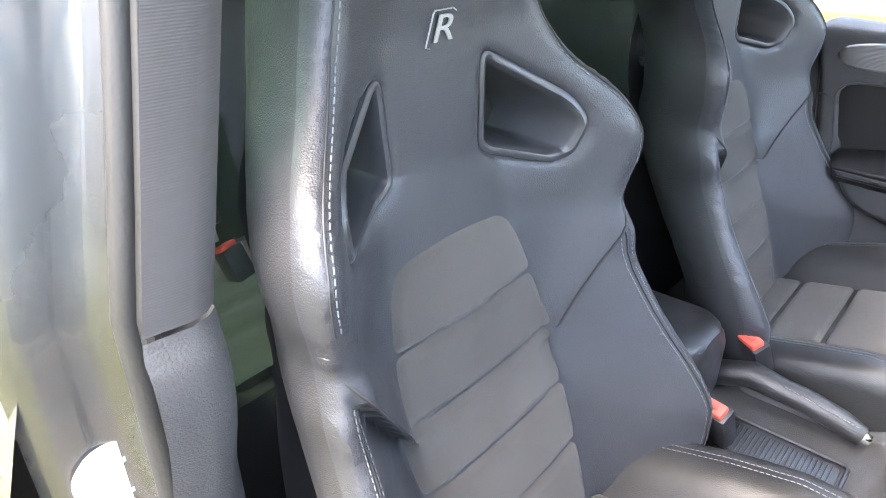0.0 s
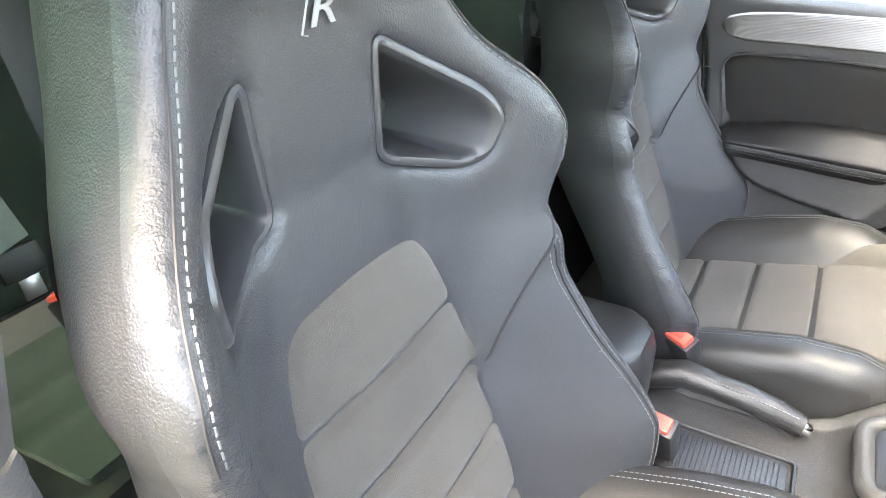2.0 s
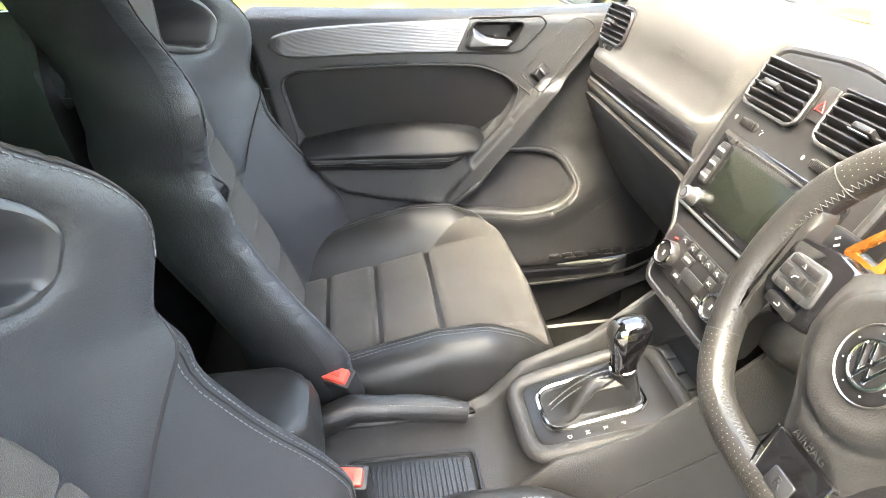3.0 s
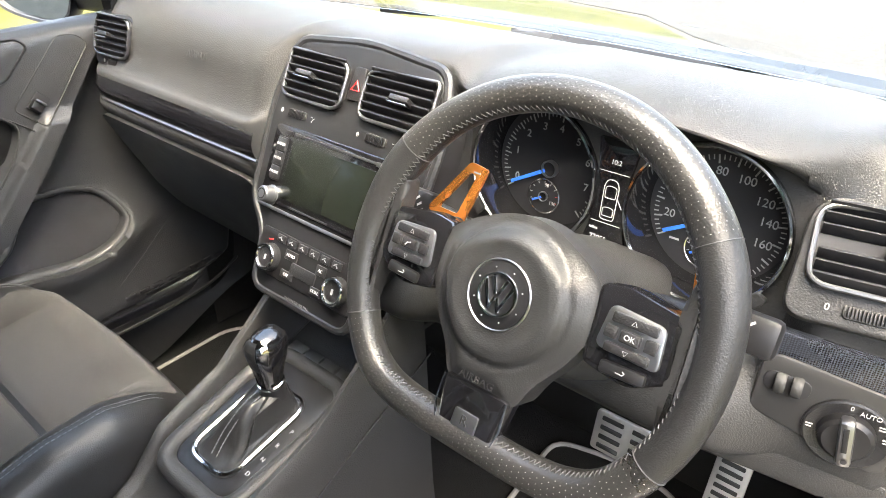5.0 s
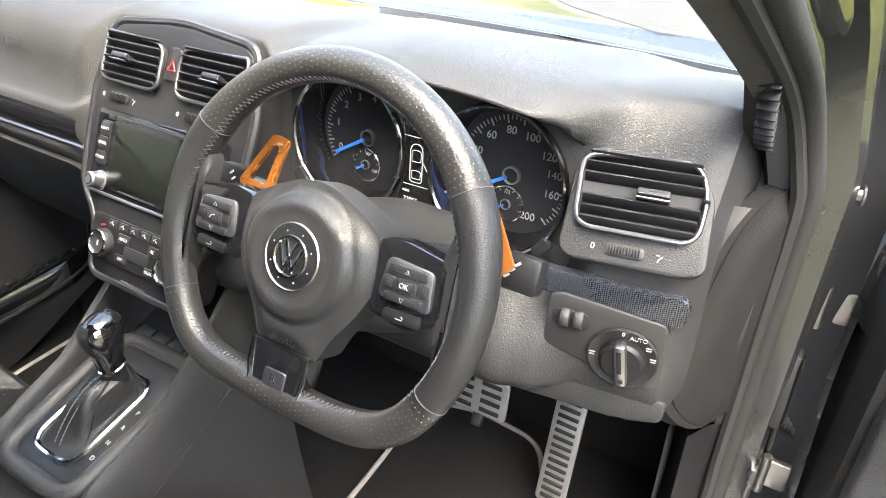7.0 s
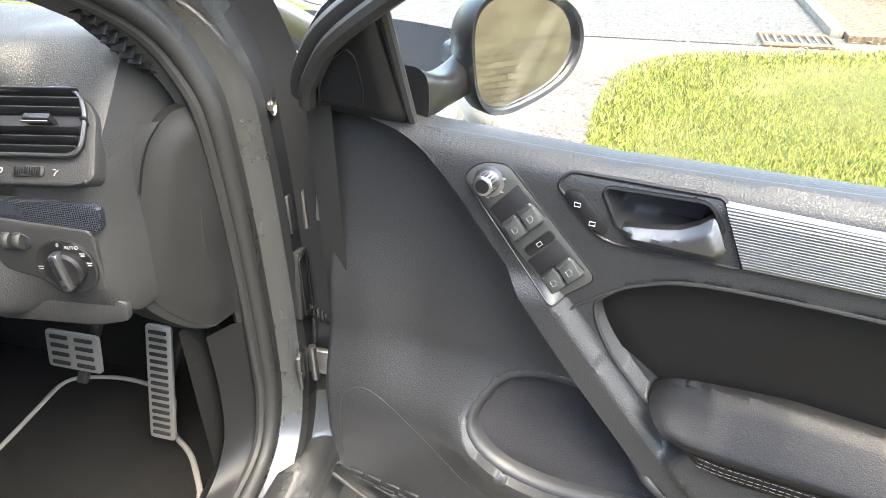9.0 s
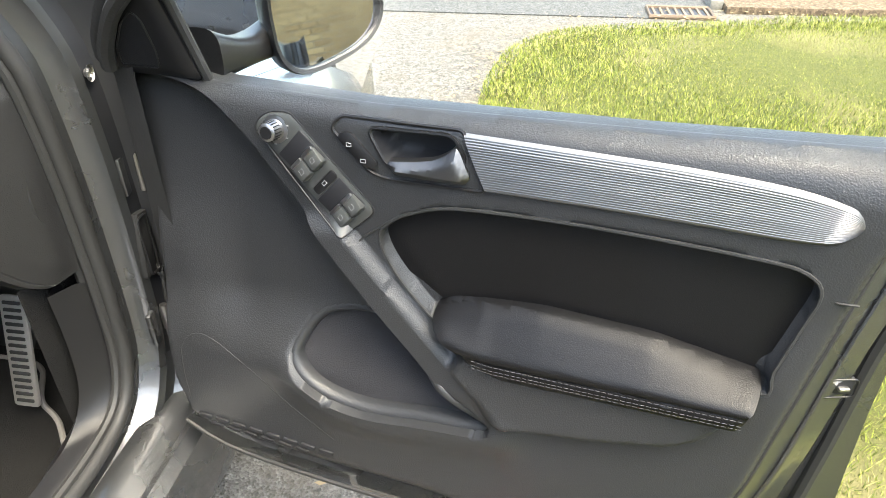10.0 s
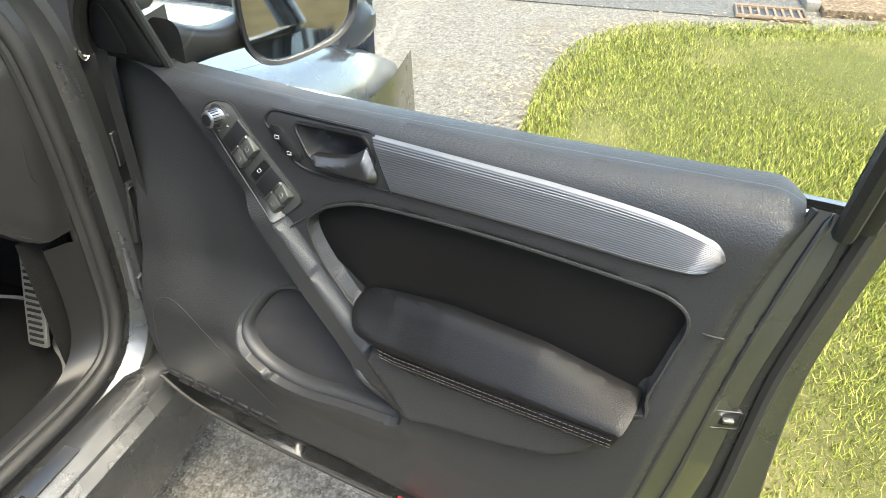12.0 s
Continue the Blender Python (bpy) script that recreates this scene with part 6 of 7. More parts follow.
LEFT_SHUT = Matrix(((-1, 0, 0, HINGE.x), (0, 1, 0, -HINGE.y), (0, 0, 1, .045), (0, 0, 0, 1)))
front_door(RIGHT_OPEN, "open grey front door with black leather trim and aluminium strip", True)
front_door(LEFT_SHUT, "closed grey front door with black leather trim and aluminium strip", False)

# ---- car body ----
body = thing("hatchback_car", "metallic grey hatchback body with its doors' openings", "car")


def tumble(z):
    return .72 - .22 * max(0.0, z - 1.0) - .0 * z


RING = curve_through([(.690, .60), (.690, .80), (.680, .95), (.660, 1.055), (.605, 1.13), (.46, 1.215), (.25, 1.32), (.05, 1.395), (-.15, 1.425), (-.29, 1.42), (-.345, 1.36), (-.345, 1.10), (-.345, .90), (-.355, .60), (-.33, .475), (-.25, .425), (.0, .415), (.38, .412), (.54, .412), (.635, .435), (.678, .50)], 4, True)


def ring_rows(ring, sy_, offs):
    t = np.roll(ring, -1, 0) - np.roll(ring, 1, 0)
    n = np.stack([t[:, 1], -t[:, 0]], 1) / np.hypot(*t.T)[:, None]
    c = ring.mean(0)
    if np.mean(((ring - c) * n).sum(1)) < 0:
        n = -n
    rows = []
    for o, dy in offs:
        rows.append([(p[0] + q[0] * o, sy_ * (tumble(p[1]) + dy), p[1] + q[1] * o) for p, q in zip(ring, n)])
    return [r + [r[0]] for r in rows]


for s in (-1, 1):
    part("door_aperture", loft(ring_rows(RING, s, [(.006, -.002), (.014, .002), (.030, .004), (.038, .016), (.044, .034), (.056, .040), (.060, .036)])), paint, body, "painted door aperture")
    fl = ring_rows(RING, s, [(.060, .036), (.085, .040), (.094, .056), (.10, .080)])
    # By the hinges the flange takes darker paint in place of the gap's shade.
    for mat_, keep_, lab_ in ((gap_shade_paint, lambda p: p[0] > .60 and .46 < p[2] < 1.08, "hinge face of the front post, darkened as gap shade"), (paint, lambda p: not (p[0] > .60 and .46 < p[2] < 1.08), "painted outer flange")):
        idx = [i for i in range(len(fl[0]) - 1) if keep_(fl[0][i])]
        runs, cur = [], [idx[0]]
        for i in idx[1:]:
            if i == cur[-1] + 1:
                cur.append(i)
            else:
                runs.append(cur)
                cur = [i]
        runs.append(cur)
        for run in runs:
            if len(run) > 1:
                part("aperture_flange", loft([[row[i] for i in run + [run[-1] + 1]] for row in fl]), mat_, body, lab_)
    part("aperture_seal", tube(ring_rows(RING, s, [(.0, .0)])[0][:-1], .0125, 10, closed=True), rubber, body, "black rubber aperture seal")
    part("seal_lip", tube(ring_rows(RING, s, [(-.013, -.010)])[0][:-1], .008, 8, closed=True), rubber, body)

# trims inside the right and left openings
for s in (-1, 1):
    nm = thing("pillar_trim", "grey cloth-covered B-pillar trim" if s < 0 else "grey B-pillar trim on the closed side", "pillar trim", "pillar trims")
    def sect(z, f, o):
        y = tumble(z) - .012
        return [(-.352, s * (y + .006), z), (-.350, s * (y - .012 - o), z), (-.342, s * (y - .024 - o), z), (-.328, s * (y - .033 - o), z), (-.312, s * (y - .036 - o), z), (f - .012, s * (y - .032 - o), z), (f - .004, s * (y - .022 - o), z), (f, s * (y - .006), z), (f - .006, s * (y + .03), z)]
    part("pillar_upper", loft([sect(z, -.278, 0) for z in np.linspace(1.43, 1.018, 16)]), pillar_cloth, nm, "ribbed grey cloth upper pillar trim")
    part("pillar_lower", loft([sect(z, -.278 + .010 * smooth01((1.02 - z) / .05) - .03 * smooth01((.95 - z) / .15), .003 * smooth01((1.013 - z) / .006) + .001) for z in list(np.linspace(1.014, .99, 6)) + list(np.linspace(.98, .42, 20))]), pillar_plastic, nm, "grained grey plastic lower pillar trim")
    # dash end post, A-pillar trim and kick panel
    at = thing("a_pillar_trim", "grey A-pillar and kick panel trim beside the dashboard", "pillar trim", "pillar trims")
    ap = [(.668, .985), (.655, 1.045), (.60, 1.115), (.46, 1.20), (.25, 1.305), (.05, 1.385)]
    cp = curve_through(ap, 6)
    rows = []
    for x, z in cp:
        y = tumble(z)
        rows.append([(x + .012, s * (y - .004), z + .012), (x - .004, s * (y - .016), z - .002), (x + .000, s * (y - .036), z - .014), (x + .03, s * (y - .050), z - .006), (x + .075, s * (y - .052), z + .03)])
    part("upper_trim", loft(rows), pillar_plastic, at)
    rows = []
    for z in np.linspace(.985, .672, 12):
        x = np.interp(z, (.67, .8, .985), (.682, .684, .668))
        rows.append([(x + .008, s * .714, z), (x - .006, s * .706, z), (x - .012, s * .696, z), (x - .010, s * .690, z), (x + .03, s * .684, z)])
    part("middle_trim", loft(rows), cap_plastic, at)
    kp = [(.682, .668), (.683, .56), (.668, .48), (.62, .435), (.54, .425), (.30, .425), (-.25, .43)]
    rows = []
    for x, z in curve_through(kp, 6):
        d = smooth01((.60 - x) / .2)
        rows.append([(x + .010 * (1 - d), s * .716, z - .008 * d), (x - .004 * (1 - d), s * .704, z + .004), (x - .020 * (1 - d), s * .690, z + .006), (x - .055 * (1 - d), s * .672, z + .006 - .0 * d), (x - .02 * (1 - d), s * .655, z - .04 * d), (x + .08 * (1 - d), s * .640, z - .10 * d)])
    part("kick_panel", loft(rows), smooth_plastic, at)
    part("kick_fill", loft([[(x, s * .652, z) for x in (.60, .95)] for z in (.33, .70)]), carpet, at)
    dv = part("side_window_vent", relief(rounded([(.655, 1.046), (.642, 1.085), (.572, 1.148), (.556, 1.140), (.632, 1.066)], .006, 3), .02, lambda u, v, d: .640 + 0 * u, .02, at=lambda u, v, w: V((u, s * w + s * .028, v + .0))), dial_face, at, "black side window demister vent")
    for k in range(9):
        t = k / 8
        part("vent_bar", block((.003, .018, .022), .001, pose(.652 - .085 * t, s * .668, 1.055 + .085 * t - .006 * math.sin(math.pi * t), 0, 40, 0)), smooth_plastic, dv)

# sills with tread plates
for s in (-1, 1):
    rows = [[(x, s * .735, .395), (x, s * .755, .400), (x, s * .790, .398), (x, s * .808, .385), (x, s * .822, .392), (x, s * .842, .378), (x, s * .850, .33), (x, s * .835, .22)] for x in np.linspace(-.36, .74, 12)]
    part("sill", loft(rows), paint, body, "painted sill")
    part("sill_cover", block((.62, .030, .003), .001, pose(.16, s * .772, .402)), satin_metal if s < 0 else smooth_plastic, body, "metal sill tread plate" if s < 0 else "black sill cover")
    part("sill_letter", words("R", .024, pose(.36, s * .772, .4045, 0, 0, -90), .0006), dial_face, body, "letter on the tread plate")

# hinges, check strap and cable on the right A-post
hg = thing("door_hinge", "grey steel upper door hinge with bolts", "hinge", "door hinges", pose(0, 0, 0))
for dz in (.815, .545):
    h = hg if dz > .7 else thing("door_hinge", "grey steel lower door hinge with bolts", "hinge", "door hinges")
    xo = 0 if dz > .7 else -.035
    part("hinge_leaf", block((.050, .010, .062), .003, pose(.775 + xo, -.752, dz, 0, 0, 12)), paint, h)
    part("hinge_leaf", block((.012, .050, .048), .003, pose(.792 + xo, -.775, dz)), steel, h)
    part("hinge_pin", tube([(.785 + xo, -.768, dz - .034), (.785 + xo, -.768, dz + .034)], .0065, 10), steel, h)
    for q in (-.020, .020):
        part("bolt", turned([(0, .010), (.005, .010), (.0062, .007), (.0075, 0)], 6, frame_of((.772 + xo, -.757, dz + q), (0, 0, 1), (1, .2, 0))), steel, h)
cs = thing("check_strap", "black check strap and ribbed cable sleeve between body and door", "door check")
part("strap", block((.030, .014, .115), .005, pose(.757, -.760, .695, 0, 8, 0)), rubber, cs)
part("strap_frame", tube([(.757 + a, -.769, .695 + b) for a, b in rounded([(-.012, -.052), (-.012, .052), (.012, .052), (.012, -.052)], .006, 4)], .002, 6, closed=True), smooth_plastic, cs)
for k in range(9):
    part("sleeve_ring", turned([(.010, -.003), (.0135, 0), (.010, .003)], 18, frame_of((.772 + .004 * k, -.760 - .0045 * k, .640 - .006 * k), (0, .3, 1), (1, 0, 0))), rubber, cs)
part("cable", tube([(.775, -.765, .63), (.770, -.766, .60), (.766, -.766, .575)], .004, 8), rubber, cs)
ab = thing("fender_bolt", "steel bolt and washer on the front post", "bolt")
part("washer", turned([(0, .002), (.011, .002), (.012, 0)], 20, frame_of((.742, -.766, .982), (0, 0, 1), (1, .2, 0))), steel, ab)
part("bolt_head", turned([(0, .008), (.005, .008), (.0065, .006), (.0065, 0)], 6, frame_of((.742, -.766, .982), (0, 0, 1), (1, .2, 0))), steel, ab)
# The hinge gap's darkness is put into this post's black colour.
post = part("front_post", loft([[(.735, -.735, z), (.775, -.748, z), (.84, -.752, z), (.90, -.752, z)] for z in np.linspace(.40, 1.0, 14)]), rubber, body, "front post behind the hinges, black as gap shade")

# bonnet, wings, nose
def bonnet_z(x, y):
    return 0.915 - .17 * ((x - 1.0) / .95) - .08 * max(0, (x - 1.55) / .45) ** 2 - .10 * (abs(y) / .78) ** 3


rows = [[(x + .06 * (1 - (y / .78) ** 2) * ((x - 1.0) / .95), y, bonnet_z(x, y)) for y in np.linspace(-.72, .72, 25)] for x in np.linspace(1.02, 1.95, 24)]
part("bonnet", loft(rows), paint, body, "metallic grey bonnet")
for s in (-1, 1):
    rows = []
    for x in np.linspace(.80, 1.98, 26):
        top = bonnet_z(max(x, 1.02), .72) + (.03 if x < 1.02 else 0)
        rows.append([(x, s * .722, top), (x, s * .775, top - .018), (x, s * (.835 - .05 * max(0, x - 1.7)), top - .10), (x, s * (.875 - .10 * max(0, x - 1.7)), top - .26), (x, s * (.872 - .14 * max(0, x - 1.7)), .62), (x, s * (.862 - .14 * max(0, x - 1.7)), max(.30, .10 + .345 * math.sqrt(max(0, 1 - ((x - 1.36) / .345) ** 2)) + .10) if abs(x - 1.36) < .345 else .30)])
    part("front_wing", loft(rows), paint, body, "front wing")
    hl_ = part("headlight", relief(rounded([(1.66, .70), (1.70, .82), (2.0, .78), (2.03, .70)], .03, 4), .03, lambda u, v, d: .765 + .03 * smooth01(d / .03) - .5 * np.maximum(u - 1.8, 0), .03, at=lambda u, v, w: V((u, s * w, v))), glass, body, "clear headlight")
rows = [[(2.0 + .06 * math.cos(y * 1.7) - .12 * (abs(y) / .75) ** 3, y, z) for y in np.linspace(-.74, .74, 19)] for z in (.80, .70, .55, .40, .28)]
part("front_bumper", loft(rows), paint, body)

# scuttle, windscreen, wipers
part("scuttle", loft([[(.93 + .09 * (1 - (y / .72) ** 2) + dx, y, z) for y in np.linspace(-.72, .72, 21)] for dx, z in ((-.03, 1.000), (.02, .965), (.06, .930), (.12, .905))]), hard_plastic, body, "black plastic scuttle")
ws = part("windscreen", pane(loft([[(.945 + .085 * (1 - (y / .70) ** 2) - .80 * t - .02 * t * t, y * (1 - .17 * t), 1.030 + .40 * t - .0 * t) for y in np.linspace(-.68, .68, 21)] for t in np.linspace(0, 1, 10)])), glass, body, "clear windscreen")
ws.visible_shadow = False
part("screen_border", tube([(.942 + .085 * (1 - (y / .70) ** 2), y, 1.034) for y in np.linspace(-.70, .70, 31)], .007, 8, flatten=.5), rubber, body)
wp = thing("wiper", "black windscreen wiper at rest", "wiper", "wipers")
part("wiper_arm", tube([(1.105, -.30, 1.005), (1.115, -.12, 1.020), (1.11, .10, 1.022)], [.011, .009, .006], 8), rubber, wp)
part("wiper_blade", tube([(1.085, -.42, 1.012), (1.10, -.05, 1.022), (1.085, .35, 1.022)], .007, 8), rubber, wp)
wp2 = thing("wiper", "black windscreen wiper at rest", "wiper", "wipers")
part("wiper_arm", tube([(1.10, .55, 1.0), (1.12, .30, 1.012)], [.011, .008], 8), rubber, wp2)
part("wiper_pivot", turned([(0, .016), (.012, .014), (.016, 0)], 16, pose(1.105, -.30, 1.0)), rubber, wp)

# roof with headliner, header and rails
roof_pts = lambda x, y: 1.475 - .10 * max(0, (x - .0) / .25) ** 2 * (x > 0) * .35 - .05 * max(0, (-x - 1.0) / .5) ** 2 - .045 * (abs(y) / .6) ** 2.5
part("roof", loft([[(x, y, roof_pts(x, y)) for y in np.linspace(-.60, .60, 15)] for x in np.linspace(.17, -1.55, 16)]), paint, body, "metallic grey roof")
part("headliner", loft([[(x, y, roof_pts(x, y) - .035) for y in np.linspace(-.60, .60, 15)] for x in np.linspace(.16, -1.5, 12)]), headliner, body, "dark grey cloth headliner")
for s in (-1, 1):
    part("roof_rail", tube([(.95, s * .72, 1.02), (.60, s * .685, 1.20), (.25, s * .635, 1.385), (-.10, s * .615, 1.445), (-.8, s * .605, 1.445), (-1.5, s * .59, 1.38), (-1.85, s * .60, 1.05)], [.030, .030, .035, .036, .036, .04, .05], 10), paint, body)
    # rear side: door skin, quarter, glass
    part("rear_side", loft([[(x, s * (.735 + dy), z) for x in np.linspace(-.40, -1.95, 12)] for z, dy in ((1.07, -.012), (1.0, .0), (.95, .06), (.75, .13), (.5, .12), (.28, .10))]), paint, body, "rear door and quarter panel")
    part("rear_door_trim", loft([[(x, s * yy, z) for x in np.linspace(-.36, -1.5, 8)] for z, yy in ((1.07, .70), (1.0, .685), (.9, .67), (.6, .68), (.36, .69))]), hard_plastic, body)
    rg = part("rear_side_glass", pane(loft([[(x, s * (.725 - .22 * (z - 1.0)), z) for x in np.linspace(-.40, -1.6, 6)] for z in (1.07, 1.2, 1.42)])), privacy_glass, body, "dark green rear side glass")
    part("rear_pillar", loft([[(x, s * (.72 - .22 * (z - 1.0)), z) for x in (-1.45 - .3 * (1.42 - z), -1.75 - .35 * (1.42 - z))] for z in (.98, 1.2, 1.42)]), paint, body)
part("tailgate", loft([[(x, y, z) for y in np.linspace(-.70, .70, 9)] for x, z in ((-1.98, .30), (-2.0, .60), (-1.98, .98))]), paint, body)
tg = part("rear_screen", pane(loft([[(x, y, z) for y in np.linspace(-.62, .62, 9)] for x, z in ((-1.96, 1.0), (-1.55, 1.42))])), privacy_glass, body, "dark green rear screen")
part("parcel_shelf", block((.55, 1.2, .02), .005, pose(-1.55, 0, .98)), felt, body)
part("underside", block((3.7, 1.45, .06), .01, pose(.0, 0, .25)), rubber, body)
for x in (1.36, -1.22):
    for s in (-1, 1):
        wm = frame_of((x, s * .77, .315), (1, 0, 0), (0, 0, 1))
        t = part("wheel", turned([(.20, .09), (.27, .10), (.305, .09), (.315, .06), (.315, -.06), (.305, -.09), (.20, -.09)], 40, wm), rubber, body, "black tyre")
        part("rim", turned([(0, .06 * -s), (.05, .06 * -s), (.19, .03 * -s), (.205, .08), (.205, -.08)], 30, wm), satin_metal, t)
# sticker on the B-post
st = thing("paper_label", "white paper label stuck on the grey door post", "label")
for s in (-1, 1):
    part("centre_post", loft([[(-.344, s * (tumble(z) - .002), z), (-.360, s * (tumble(z) + .002), z), (-.374, s * (tumble(z) + .008), z), (-.384, s * (tumble(z) + .020), z), (-.388, s * (tumble(z) + .040), z), (-.390, s * (tumble(z) + .062), z), (-.397, s * (tumble(z) + .078), z), (-.415, s * (tumble(z) + .088), z)] for z in np.linspace(1.42, .40, 30)]), paint, body, "painted centre post")
SM = frame_of((-.3845, -.757, .79), (0, 0, 1), (0, -1, 0))
part("label_sheet", slab(rounded([(-.075, -.030), (-.075, .030), (.055, .032), (.075, .012), (.075, -.014), (.055, -.032)], .012, 4), .001, 0, SM), paper, st)
for k in range(9):
    part("print_bar", block((.006, .012 + .014 * ((k * 7) % 3), .0004), 0, SM @ pose(-.055 + .013 * k, -.002 + .004 * (k % 2), .0006)), grey_print, st)

# ---- outside: drive, lawns, road, wall ----
GZ = 0.10


def ground_material(name, c1, c2, scale, stone=None, rough=0.9, bump=.004, patch=None, ramp=(.35, .68)):
    mt = bpy.data.materials.new(name)
    mt.use_nodes = True
    nt = mt.node_tree
    b = nt.nodes["Principled BSDF"]
    b.inputs["Roughness"].default_value = rough
    b.inputs["Specular IOR Level"].default_value = 0.25
    tc = nt.nodes.new("ShaderNodeTexCoord")
    n1 = nt.nodes.new("ShaderNodeTexNoise")
    n1.inputs["Scale"].default_value, n1.inputs["Detail"].default_value = scale, 10
    n1.inputs["Roughness"].default_value = .7
    rp = nt.nodes.new("ShaderNodeValToRGB")
    rp.color_ramp.elements[0].position, rp.color_ramp.elements[1].position = ramp
    rp.color_ramp.elements[0].color, rp.color_ramp.elements[1].color = (*c1, 1), (*c2, 1)
    nt.links.new(tc.outputs["Object"], n1.inputs["Vector"])
    nt.links.new(n1.outputs[0], rp.inputs[0])
    out = rp.outputs[0]
    h = n1.outputs[0]
    if stone:
        vo = nt.nodes.new("ShaderNodeTexVoronoi")
        vo.inputs["Scale"].default_value = stone
        nt.links.new(tc.outputs["Object"], vo.inputs["Vector"])
        hs = nt.nodes.new("ShaderNodeSeparateColor")
        nt.links.new(vo.outputs["Color"], hs.inputs[0])
        mr = nt.nodes.new("ShaderNodeMapRange")
        mr.inputs[3].default_value, mr.inputs[4].default_value = .62, 1.38
        nt.links.new(hs.outputs[0], mr.inputs[0])
        mx = nt.nodes.new("ShaderNodeMix")
        mx.data_type, mx.blend_type = 'RGBA', 'MULTIPLY'
        mx.inputs[0].default_value = 1
        nt.links.new(out, mx.inputs[6])
        nt.links.new(mr.outputs[0], mx.inputs[7])
        out = mx.outputs[2]
        h = vo.outputs["Distance"]
    if patch:
        n2 = nt.nodes.new("ShaderNodeTexNoise")
        n2.inputs["Scale"].default_value, n2.inputs["Detail"].default_value = 1.3, 5
        nt.links.new(tc.outputs["Object"], n2.inputs["Vector"])
        r2 = nt.nodes.new("ShaderNodeValToRGB")
        r2.color_ramp.elements[0].position, r2.color_ramp.elements[1].position = .52, .74
        nt.links.new(n2.outputs[0], r2.inputs[0])
        mx = nt.nodes.new("ShaderNodeMix")
        mx.data_type = 'RGBA'
        mx.inputs[7].default_value = (*patch, 1)
        nt.links.new(r2.outputs[0], mx.inputs[0])
        nt.links.new(out, mx.inputs[6])
        out = mx.outputs[2]
    nt.links.new(out, b.inputs["Base Color"])
    bp = nt.nodes.new("ShaderNodeBump")
    bp.inputs["Strength"].default_value, bp.inputs["Distance"].default_value = .8, bump
    nt.links.new(h, bp.inputs["Height"])
    nt.links.new(bp.outputs[0], b.inputs["Normal"])
    return mt


drive_mat = ground_material("worn concrete drive", (.056, .051, .043), (.165, .156, .140), 45, stone=170, patch=(.105, .086, .062))
road_mat = ground_material("grey asphalt", (.050, .050, .049), (.095, .094, .090), 30, stone=120)
lawn_mat = ground_material("mown grass", (.022, .028, .006), (.115, .118, .028), 210, bump=.012, patch=(.155, .138, .058), ramp=(.36, .62))
soil_mat = ground_material("bark and soil", (.07, .05, .035), (.16, .12, .08), 30, stone=60)
kerb_mat = ground_material("kerb stone", (.15, .14, .12), (.24, .22, .19), 20)
gbm = bmesh.new()
bmesh.ops.create_grid(gbm, x_segments=8, y_segments=8, size=120)
bmesh.ops.translate(gbm, vec=(0, 0, GZ), verts=gbm.verts[:])
tagged(part("ground", gbm, drive_mat), "pale worn concrete driveway", "ground", kind="structure")
RIGHT_LAWN = curve_through([(-6, -1.55), (-2, -1.50), (.6, -1.40), (1.4, -1.28), (2.2, -1.15), (2.9, -1.08), (3.5, -1.10), (3.95, -1.20), (4.28, -1.46), (4.46, -1.84), (4.64, -2.6), (4.84, -3.2), (4.95, -5.0)], 6)
right_poly = np.concatenate([RIGHT_LAWN, [(4.6, -8.5), (-6, -8.5)]])
LEFT_LAWN = np.array([(4.75, .25), (5.2, 1.3), (5.7, 2.0), (5.85, 2.8), (5.9, 14), (-14, 14), (-14, 2.0), (3.0, 1.9), (4.1, .9)])
for nm, poly in (("lawn_right", right_poly), ("lawn_left", LEFT_LAWN)):
    tagged(part(nm, relief(poly, .25, lambda u, v, d: GZ + .004 + .030 * smooth01(d / .25) + .012 * np.sin(u * 2.1) * np.sin(v * 1.7), .03), lawn_mat), "sunlit mown lawn with dry patches", "lawn", kind="structure")
tagged(part("road", slab([(4.76, -2.50), (4.72, .25), (5.3, 1.35), (5.82, 2.0), (6.0, 3.0), (6.1, 60), (40, 60), (40, -2.50)], .02, 0, pose(0, 0, GZ + .008)), road_mat), "grey asphalt road", "road", kind="structure")
tagged(part("planting_bed", slab([(4.95, -2.58), (40, -2.58), (40, -14), (5.0, -14), (5.0, -4.0)], .05, .01, pose(0, 0, GZ + .05)), soil_mat), "brown bark planting bed", "flower bed", kind="structure")
for k in range(18):
    x = 5.06 + .9 * k
    kb = tagged(part("kerb", block((.89, .09, .10), .012, pose(x + .45, -2.535, GZ + .015)), kerb_mat), "pale concrete kerb stone", "kerb", "kerb stones", kind="structure")
dr = thing("drain_grate", "rusty iron drain grate in the road", "drain")
rust = material("rusty iron", (.13, .09, .06), .8, vary=.4, vary_scale=40)
part("grate_frame", tube([(x, y, GZ + .014) for x, y in ((4.76, -2.47), (4.76, -2.05), (5.02, -2.05), (5.02, -2.47))], .018, 6, closed=True), rust, dr)
for k in range(8):
    part("grate_bar", block((.26, .018, .02), .004, pose(4.89, -2.44 + .05 * k, GZ + .012)), rust, dr)
part("grate_pit", block((.26, .42, .004), 0, pose(4.89, -2.26, GZ + .0105)), dial_face, dr)

